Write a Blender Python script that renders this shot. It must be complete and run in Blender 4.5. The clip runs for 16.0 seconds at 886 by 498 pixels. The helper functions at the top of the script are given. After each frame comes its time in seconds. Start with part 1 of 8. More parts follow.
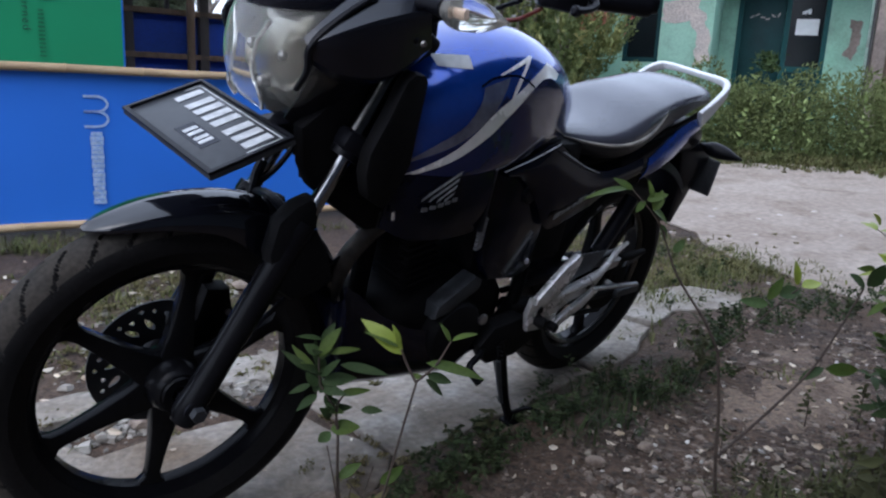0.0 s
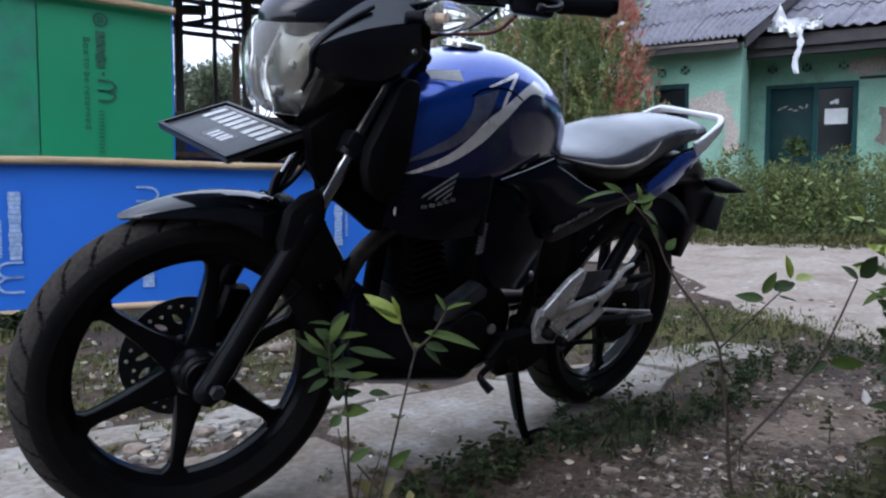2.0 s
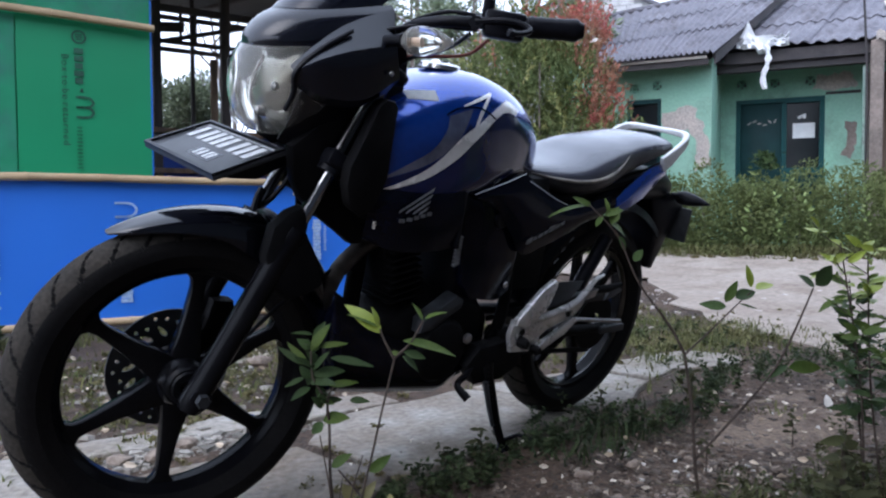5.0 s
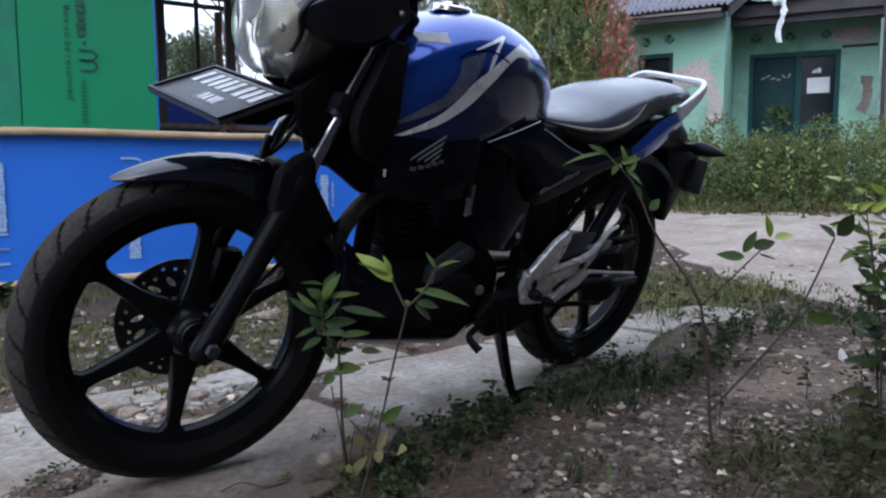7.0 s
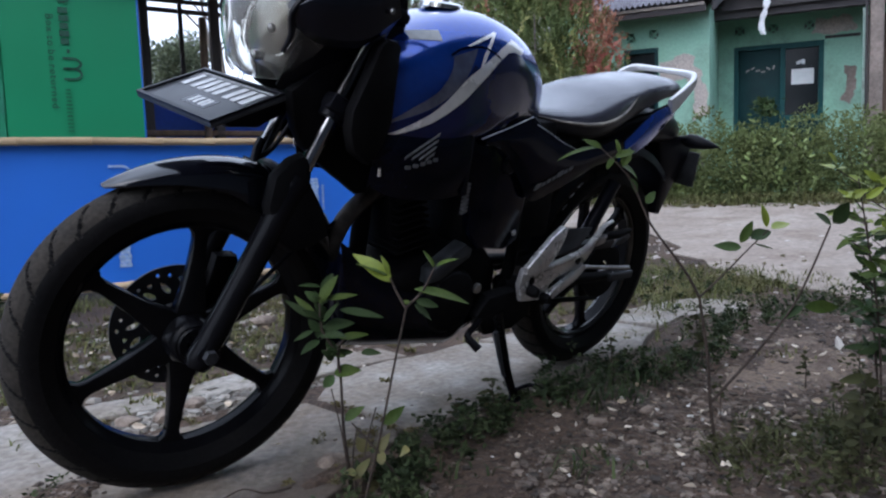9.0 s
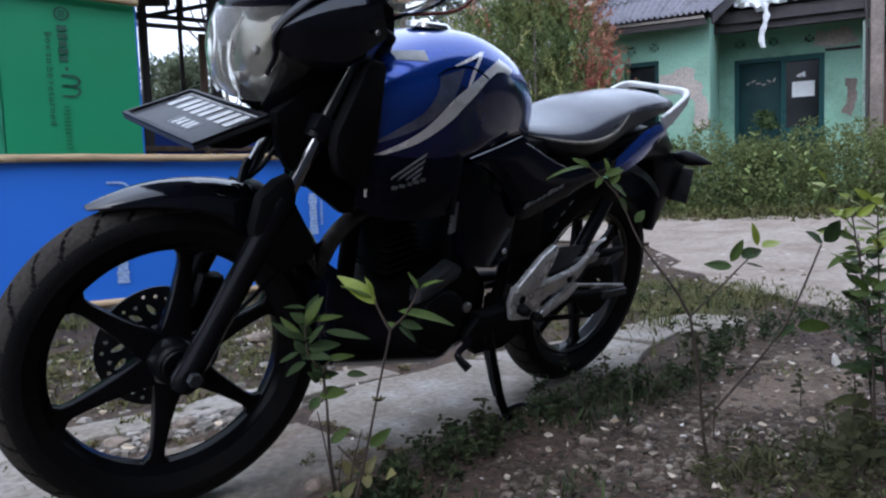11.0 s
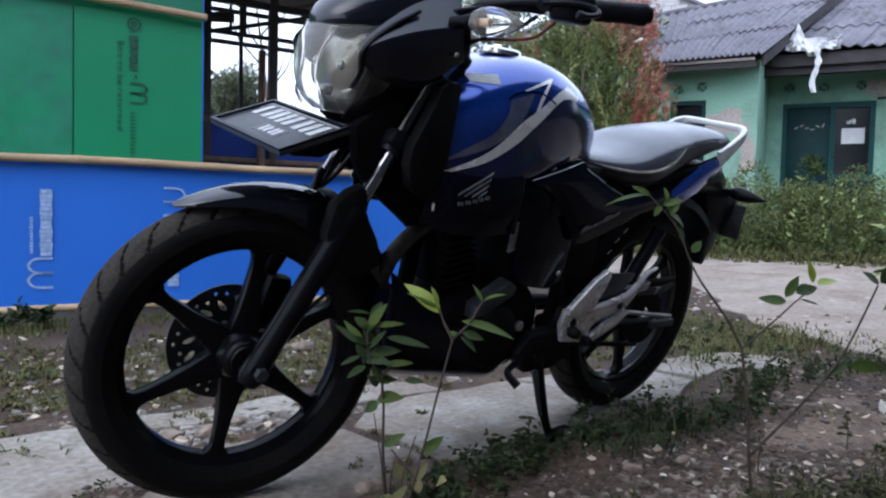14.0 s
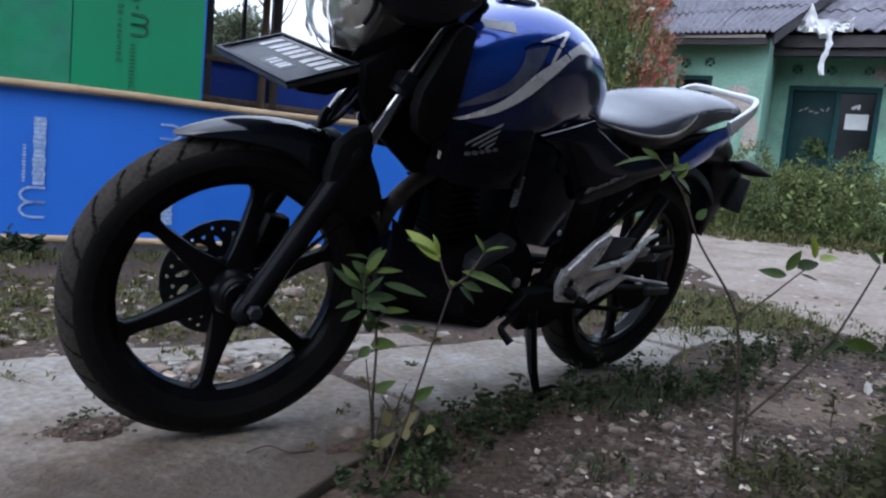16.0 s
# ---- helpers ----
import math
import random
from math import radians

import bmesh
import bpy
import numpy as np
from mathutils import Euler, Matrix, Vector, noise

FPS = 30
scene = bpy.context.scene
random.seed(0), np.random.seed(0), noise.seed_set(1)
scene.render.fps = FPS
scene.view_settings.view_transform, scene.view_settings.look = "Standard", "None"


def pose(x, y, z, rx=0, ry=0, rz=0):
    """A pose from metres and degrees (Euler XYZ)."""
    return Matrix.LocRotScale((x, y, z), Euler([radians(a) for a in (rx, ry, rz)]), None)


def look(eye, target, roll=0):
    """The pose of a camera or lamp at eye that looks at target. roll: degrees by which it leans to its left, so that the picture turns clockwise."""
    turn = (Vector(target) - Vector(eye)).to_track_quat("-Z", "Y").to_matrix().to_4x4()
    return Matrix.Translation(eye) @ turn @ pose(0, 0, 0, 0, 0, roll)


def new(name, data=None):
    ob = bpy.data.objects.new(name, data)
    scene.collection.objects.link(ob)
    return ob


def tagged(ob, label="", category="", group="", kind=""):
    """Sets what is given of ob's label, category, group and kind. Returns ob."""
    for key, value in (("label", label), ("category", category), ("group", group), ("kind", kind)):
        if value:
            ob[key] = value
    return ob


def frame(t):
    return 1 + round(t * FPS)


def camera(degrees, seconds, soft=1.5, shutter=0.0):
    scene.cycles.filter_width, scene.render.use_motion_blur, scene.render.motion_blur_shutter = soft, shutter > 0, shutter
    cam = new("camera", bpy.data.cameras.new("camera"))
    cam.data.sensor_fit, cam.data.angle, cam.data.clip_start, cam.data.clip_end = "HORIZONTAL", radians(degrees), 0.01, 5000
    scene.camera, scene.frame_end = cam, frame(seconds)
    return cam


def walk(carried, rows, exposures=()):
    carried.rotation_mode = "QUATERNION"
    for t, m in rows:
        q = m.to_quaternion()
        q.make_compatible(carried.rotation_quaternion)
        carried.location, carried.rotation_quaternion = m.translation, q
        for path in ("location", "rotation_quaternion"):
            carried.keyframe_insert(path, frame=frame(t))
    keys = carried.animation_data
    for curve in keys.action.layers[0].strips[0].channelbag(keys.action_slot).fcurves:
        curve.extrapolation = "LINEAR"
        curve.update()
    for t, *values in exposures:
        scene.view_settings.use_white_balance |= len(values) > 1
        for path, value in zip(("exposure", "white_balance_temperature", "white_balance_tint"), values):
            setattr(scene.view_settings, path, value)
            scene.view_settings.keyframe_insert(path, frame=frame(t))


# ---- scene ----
cam = camera(62.2, 16.0, soft=2.25)
PATH = [
    (0, (-0.519, -1.245, 0.829), (0.874, 0.121, 0.393), 2.6),
    (0.5, (-0.494, -1.265, 0.798), (0.897, 0.102, 0.354), 2.5),
    (1, (-0.51, -1.326, 0.649), (0.836, 0.12, 0.338), 1.5),
    (1.5, (-0.555, -1.38, 0.644), (0.755, 0.114, 0.421), -0.4),
    (2, (-0.551, -1.413, 0.623), (0.776, 0.078, 0.493), 0.1),
    (2.5, (-0.561, -1.393, 0.603), (0.802, 0.065, 0.467), 1.7),
    (3, (-0.575, -1.421, 0.618), (0.822, 0.01, 0.6), -0.1),
    (3.5, (-0.59, -1.449, 0.618), (0.796, -0.008, 0.592), 0.4),
    (4, (-0.587, -1.444, 0.621), (0.824, -0.029, 0.549), 0.1),
    (4.2, (-0.589, -1.455, 0.624), (0.806, -0.025, 0.535), 0.1),
    (6.5, (-0.592, -1.462, 0.613), (0.766, 0.004, 0.523), -0.5),
    (7, (-0.577, -1.43, 0.601), (0.776, 0.03, 0.398), -0.3),
    (7.5, (-0.572, -1.417, 0.599), (0.787, 0.028, 0.344), -1.6),
    (8, (-0.581, -1.42, 0.601), (0.79, 0.022, 0.394), -1.8),
    (10.3, (-0.566, -1.402, 0.589), (0.808, 0.037, 0.389), -1.9),
    (10.5, (-0.56, -1.404, 0.599), (0.826, 0.022, 0.389), -2.6),
    (11, (-0.55, -1.43, 0.61), (0.818, 0.02, 0.442), -2.0),
    (11.5, (-0.566, -1.42, 0.609), (0.831, 0.0, 0.43), -2.7),
    (12, (-0.584, -1.434, 0.615), (0.801, 0.003, 0.484), -2.6),
    (12.5, (-0.588, -1.428, 0.609), (0.797, 0.01, 0.49), -1.3),
    (13, (-0.611, -1.434, 0.591), (0.73, 0.043, 0.451), 0.4),
    (13.5, (-0.627, -1.425, 0.587), (0.699, 0.067, 0.474), 1.8),
    (14, (-0.628, -1.427, 0.591), (0.678, 0.085, 0.495), 1.4),
    (14.5, (-0.619, -1.418, 0.59), (0.709, 0.068, 0.43), 1.2),
    (15, (-0.625, -1.422, 0.587), (0.709, 0.059, 0.431), 1.6),
    (15.5, (-0.621, -1.418, 0.581), (0.707, 0.067, 0.411), 2.9),
    (16, (-0.627, -1.399, 0.566), (0.695, 0.089, 0.365), 5.3),
]
walk(cam, [(t, look(eye, target, roll)) for t, eye, target, roll in PATH], [(t, stops, 5700, 14) for t, stops in ((0.0, 1.20), (1.0, 1.20), (2.5, 1.35), (3.0, 1.44), (4.2, 1.42), (6.5, 1.41), (7.5, 1.15), (11.0, 1.22), (13.0, 1.31), (16.0, 1.19))])

# ---- world and light ----
world = bpy.data.worlds.new("sky")
scene.world = world
world.use_nodes = True
wn, wl = world.node_tree.nodes, world.node_tree.links
wn.clear()
sky = wn.new("ShaderNodeTexSky")
sky.sky_type, sky.sun_disc = "NISHITA", False
sky.sun_elevation, sky.sun_rotation = radians(48), radians(258)
sky.air_density, sky.dust_density, sky.ozone_density = 1.0, 3.0, 1.0
pale = wn.new("ShaderNodeHueSaturation")          # thin cloud over the whole sky
pale.inputs["Saturation"].default_value = 0.6
back = wn.new("ShaderNodeBackground")
back.inputs["Strength"].default_value = 0.15
wout = wn.new("ShaderNodeOutputWorld")
wl.new(sky.outputs[0], pale.inputs["Color"])
cloud_mix = wn.new("ShaderNodeMixRGB")              # even cloud cover
cloud_mix.inputs["Fac"].default_value, cloud_mix.inputs["Color2"].default_value = 0.7, (5.6, 6.1, 6.7, 1)
wl.new(pale.outputs[0], cloud_mix.inputs["Color1"])
wl.new(cloud_mix.outputs[0], back.inputs["Color"])
wl.new(back.outputs[0], wout.inputs["Surface"])
sun = new("sun", bpy.data.lights.new("sun", "SUN"))
sun.data.energy, sun.data.angle, sun.data.color = 0.25, radians(40), (1.0, 0.96, 0.9)
sun.matrix_world = look((-7, -1.5, 8), (0, 0, 0))


# ---- mesh helpers ----
def mesh_of(bm, name, smooth=True, auto=None):
    me = bpy.data.meshes.new(name)
    bmesh.ops.recalc_face_normals(bm, faces=bm.faces)
    if auto is not None:
        for e in bm.edges:
            if len(e.link_faces) == 2 and e.calc_face_angle(0) > radians(auto):
                e.smooth = False
    for f in bm.faces:
        f.smooth = smooth
    bm.to_mesh(me)
    bm.free()
    return me


def part(name, bm, material, parent=None, label="", smooth=True, auto=35):
    me = bm if isinstance(bm, bpy.types.Mesh) else mesh_of(bm, name, smooth, auto)
    if material and not me.materials:
        me.materials.append(material)
    ob = new(name, me)
    ob.parent = parent
    return tagged(ob, label)


def thing(name, label, category, m=None, group="", kind=""):
    ob = new(name)
    ob.empty_display_size = 0.1
    if m:
        ob.matrix_basis = m
    return tagged(ob, label, category, group, kind)


def spline(pts, n):
    """n points on a smooth curve through pts."""
    p = np.array(pts, float)
    d = np.r_[0, np.cumsum(np.linalg.norm(np.diff(p, axis=0), axis=1))]
    out = []
    for s in np.linspace(0, d[-1], n):
        i = min(max(np.searchsorted(d, s, side="right") - 1, 0), len(p) - 2)
        t = (s - d[i]) / (d[i + 1] - d[i])
        h = d[i + 1] - d[i]
        m0 = (p[i + 1] - p[i - 1]) / (d[i + 1] - d[i - 1]) if i else (p[1] - p[0]) / (d[1] - d[0])
        m1 = (p[i + 2] - p[i]) / (d[i + 2] - d[i]) if i + 2 < len(p) else (p[-1] - p[-2]) / (d[-1] - d[-2])
        out.append((2*t**3-3*t**2+1)*p[i] + (t**3-2*t**2+t)*h*m0 + (-2*t**3+3*t**2)*p[i+1] + (t**3-t**2)*h*m1)
    return np.array(out)


def track(xs, ys, x):
    """A smooth value at x through the points (xs, ys)."""
    i = min(max(int(np.searchsorted(xs, x, side="right")) - 1, 0), len(xs) - 2)
    h = xs[i + 1] - xs[i]
    t = min(max((x - xs[i]) / h, 0), 1)
    s = lambda j: (ys[min(j + 1, len(xs) - 1)] - ys[max(j - 1, 0)]) / (xs[min(j + 1, len(xs) - 1)] - xs[max(j - 1, 0)])
    return (2*t**3-3*t**2+1)*ys[i] + (t**3-2*t**2+t)*h*s(i) + (-2*t**3+3*t**2)*ys[i+1] + (t**3-t**2)*h*s(i+1)


def skin(bm, rings, closed=True, caps=True):
    """Faces between rings of as many points each."""
    rows = [[bm.verts.new(p) for p in ring] for ring in rings]
    n = len(rows[0])
    for a, b in zip(rows, rows[1:]):
        for i in range(n if closed else n - 1):
            j = (i + 1) % n
            bm.faces.new((a[i], a[j], b[j], b[i]))
    if caps and closed:
        bm.faces.new(rows[0])
        bm.faces.new(rows[-1])
    return bm


def spread_out(values, n):
    return np.interp(np.linspace(0, 1, n), np.linspace(0, 1, len(values)), values)


def tube(bm, pts, radius, segs=12, caps=True):
    """A round bar along pts; radius a number or one per point."""
    p = [Vector(q) for q in pts]
    r = [float(k) for k in (spread_out(radius, len(p)) if hasattr(radius, "__len__") else [radius] * len(p))]
    rings, up = [], None
    for i, q in enumerate(p):
        d = (p[min(i + 1, len(p) - 1)] - p[max(i - 1, 0)]).normalized()
        if up is None:
            up = d.orthogonal().normalized()
        up = (up - d * up.dot(d)).normalized()
        side = d.cross(up)
        rings.append([q + r[i] * (math.cos(a) * up + math.sin(a) * side) for a in [2 * math.pi * k / segs for k in range(segs)]])
    return skin(bm, rings, True, caps)


def rod(pts, radius, segs=12, n=0):
    bm = bmesh.new()
    return tube(bm, spline(pts, n) if n else pts, radius, segs)


def box(bm, lo, hi, m=None, bevel=0.0):
    vs = [bm.verts.new((x, y, z)) for x in (lo[0], hi[0]) for y in (lo[1], hi[1]) for z in (lo[2], hi[2])]
    fs = [bm.faces.new([vs[i] for i in q]) for q in ((0, 1, 3, 2), (4, 6, 7, 5), (0, 4, 5, 1), (2, 3, 7, 6), (0, 2, 6, 4), (1, 5, 7, 3))]
    if bevel:
        es = list({e for f in fs for e in f.edges})
        made = bmesh.ops.bevel(bm, geom=es, offset=bevel, segments=2, profile=0.5, affect="EDGES")
        vs = list({v for f in made["faces"] for v in f.verts} | {v for v in vs if v.is_valid})
    if m is not None:
        bmesh.ops.transform(bm, matrix=m, verts=[v for v in vs if v.is_valid])
    return bm


def block(lo, hi, bevel=0.0, m=None):
    return box(bmesh.new(), lo, hi, m, bevel)


def slab(poly, y0, y1, bevel=0.0, axes="xz"):
    """A flat outline with thickness; poly in the x-z plane, from y0 to y1 (or in x-y, from z0 to z1)."""
    bm = bmesh.new()
    put = (lambda u, v, w: (u, w, v)) if axes == "xz" else (lambda u, v, w: (u, v, w))
    a = [bm.verts.new(put(u, v, y0)) for u, v in poly]
    b = [bm.verts.new(put(u, v, y1)) for u, v in poly]
    fa, fb = bm.faces.new(a), bm.faces.new(b)
    n = len(poly)
    for i in range(n):
        bm.faces.new((a[i], a[(i + 1) % n], b[(i + 1) % n], b[i]))
    bmesh.ops.recalc_face_normals(bm, faces=bm.faces)
    if bevel:
        bmesh.ops.bevel(bm, geom=list(fa.edges) + list(fb.edges), offset=bevel, segments=2, profile=0.5, affect="EDGES")
    return bm


def turned(profile, centre, segs=64, axis="y", closed=True):
    """A turned shape: profile rows (radius, along) about an axis through centre."""
    bm = bmesh.new()
    rings = []
    for k in range(segs):
        a = 2 * math.pi * k / segs
        ring = []
        for r, w in profile:
            u, v = r * math.cos(a), r * math.sin(a)
            q = {"y": (u, w, v), "x": (w, u, v), "z": (u, v, w)}[axis]
            ring.append(Vector(q) + Vector(centre))
        rings.append(ring)
    rows = [[bm.verts.new(p) for p in ring] for ring in rings]
    n = len(profile)
    for k in range(segs):
        a, b = rows[k], rows[(k + 1) % segs]
        for i in range(n if closed else n - 1):
            bm.faces.new((a[i], a[(i + 1) % n], b[(i + 1) % n], b[i]))
    return bm


def pydata(name, verts, faces, smooth=False):
    me = bpy.data.meshes.new(name)
    me.from_pydata([tuple(v) for v in verts], [], faces)
    if smooth:
        me.polygons.foreach_set("use_smooth", [True] * len(me.polygons))
    me.update()
    return me


# ---- materials ----
def material(name, colour, rough=0.5, metal=0.0, colour2=None, scale=8.0, bump=0.0, bump_scale=60.0, coat=0.0, fine=0.12, spread=0.0, transmission=0.0, ior=1.45, stretch=None, specular=0.5, stain=None):
    """colour to colour2 by large noise, finer mottling on top, a noise bump, and spread between loose pieces."""
    m = bpy.data.materials.new(name)
    m.use_nodes = True
    n, l = m.node_tree.nodes, m.node_tree.links
    bs = n["Principled BSDF"]
    bs.inputs["Metallic"].default_value = metal
    bs.inputs["Coat Weight"].default_value = coat
    bs.inputs["Coat Roughness"].default_value = 0.06
    bs.inputs["Transmission Weight"].default_value = transmission
    bs.inputs["IOR"].default_value = ior
    bs.inputs["Specular IOR Level"].default_value = specular
    tc = n.new("ShaderNodeTexCoord")
    vec = tc.outputs["Object"]
    if stretch:
        mp = n.new("ShaderNodeMapping")
        mp.inputs["Scale"].default_value = stretch
        l.new(vec, mp.inputs["Vector"])
        vec = mp.outputs[0]
    big = n.new("ShaderNodeTexNoise")
    big.inputs["Scale"].default_value, big.inputs["Detail"].default_value, big.inputs["Roughness"].default_value = scale, 6, 0.6
    l.new(vec, big.inputs["Vector"])
    ramp = n.new("ShaderNodeValToRGB")
    c2 = colour2 or tuple(min(1, c * 0.8) for c in colour)
    ramp.color_ramp.elements[0].position, ramp.color_ramp.elements[1].position = 0.36, 0.64
    ramp.color_ramp.elements[0].color, ramp.color_ramp.elements[1].color = (*colour, 1), (*c2, 1)
    l.new(big.outputs["Fac"], ramp.inputs["Fac"])
    shade = ramp.outputs[0]
    if stain:                                   # blotches of a third colour: colour, scale, where it starts and is full
        sn = n.new("ShaderNodeTexNoise")
        sn.inputs["Scale"].default_value, sn.inputs["Detail"].default_value, sn.inputs["Roughness"].default_value = stain[1], 8, 0.68
        off = n.new("ShaderNodeVectorMath")
        off.inputs[1].default_value = (7.3, 2.1, 4.4)
        l.new(vec, off.inputs[0]); l.new(off.outputs[0], sn.inputs["Vector"])
        sr = n.new("ShaderNodeMapRange")
        sr.inputs["From Min"].default_value, sr.inputs["From Max"].default_value = stain[2], stain[3]
        l.new(sn.outputs["Fac"], sr.inputs["Value"])
        mx = n.new("ShaderNodeMixRGB")
        mx.inputs["Color2"].default_value = (*stain[0], 1)
        l.new(sr.outputs[0], mx.inputs["Fac"]); l.new(shade, mx.inputs["Color1"])
        shade = mx.outputs[0]
    small = n.new("ShaderNodeTexNoise")
    small.inputs["Scale"].default_value, small.inputs["Detail"].default_value = bump_scale, 4
    l.new(vec, small.inputs["Vector"])
    hsv = n.new("ShaderNodeHueSaturation")
    l.new(shade, hsv.inputs["Color"])
    rng = n.new("ShaderNodeMapRange")
    rng.inputs["From Min"].default_value, rng.inputs["From Max"].default_value = 0.3, 0.7
    rng.inputs["To Min"].default_value, rng.inputs["To Max"].default_value = 1 - fine, 1 + fine
    l.new(small.outputs["Fac"], rng.inputs["Value"])
    value = rng.outputs[0]
    if spread:
        geo = n.new("ShaderNodeNewGeometry")
        r2 = n.new("ShaderNodeMapRange")
        r2.inputs["To Min"].default_value, r2.inputs["To Max"].default_value = 1 - spread, 1 + spread
        l.new(geo.outputs["Random Per Island"], r2.inputs["Value"])
        mul = n.new("ShaderNodeMath")
        mul.operation = "MULTIPLY"
        l.new(value, mul.inputs[0]); l.new(r2.outputs[0], mul.inputs[1])
        value = mul.outputs[0]
    l.new(value, hsv.inputs["Value"])
    l.new(hsv.outputs[0], bs.inputs["Base Color"])
    rr = n.new("ShaderNodeMapRange")
    rr.inputs["From Min"].default_value, rr.inputs["From Max"].default_value = 0.3, 0.7
    rr.inputs["To Min"].default_value, rr.inputs["To Max"].default_value = max(0.02, rough * 0.85), min(1, rough * 1.15)
    l.new(big.outputs["Fac"], rr.inputs["Value"])
    l.new(rr.outputs[0], bs.inputs["Roughness"])
    if bump:
        bp = n.new("ShaderNodeBump")
        bp.inputs["Strength"].default_value, bp.inputs["Distance"].default_value = 1.0, bump
        l.new(small.outputs["Fac"], bp.inputs["Height"])
        l.new(bp.outputs[0], bs.inputs["Normal"])
    return m


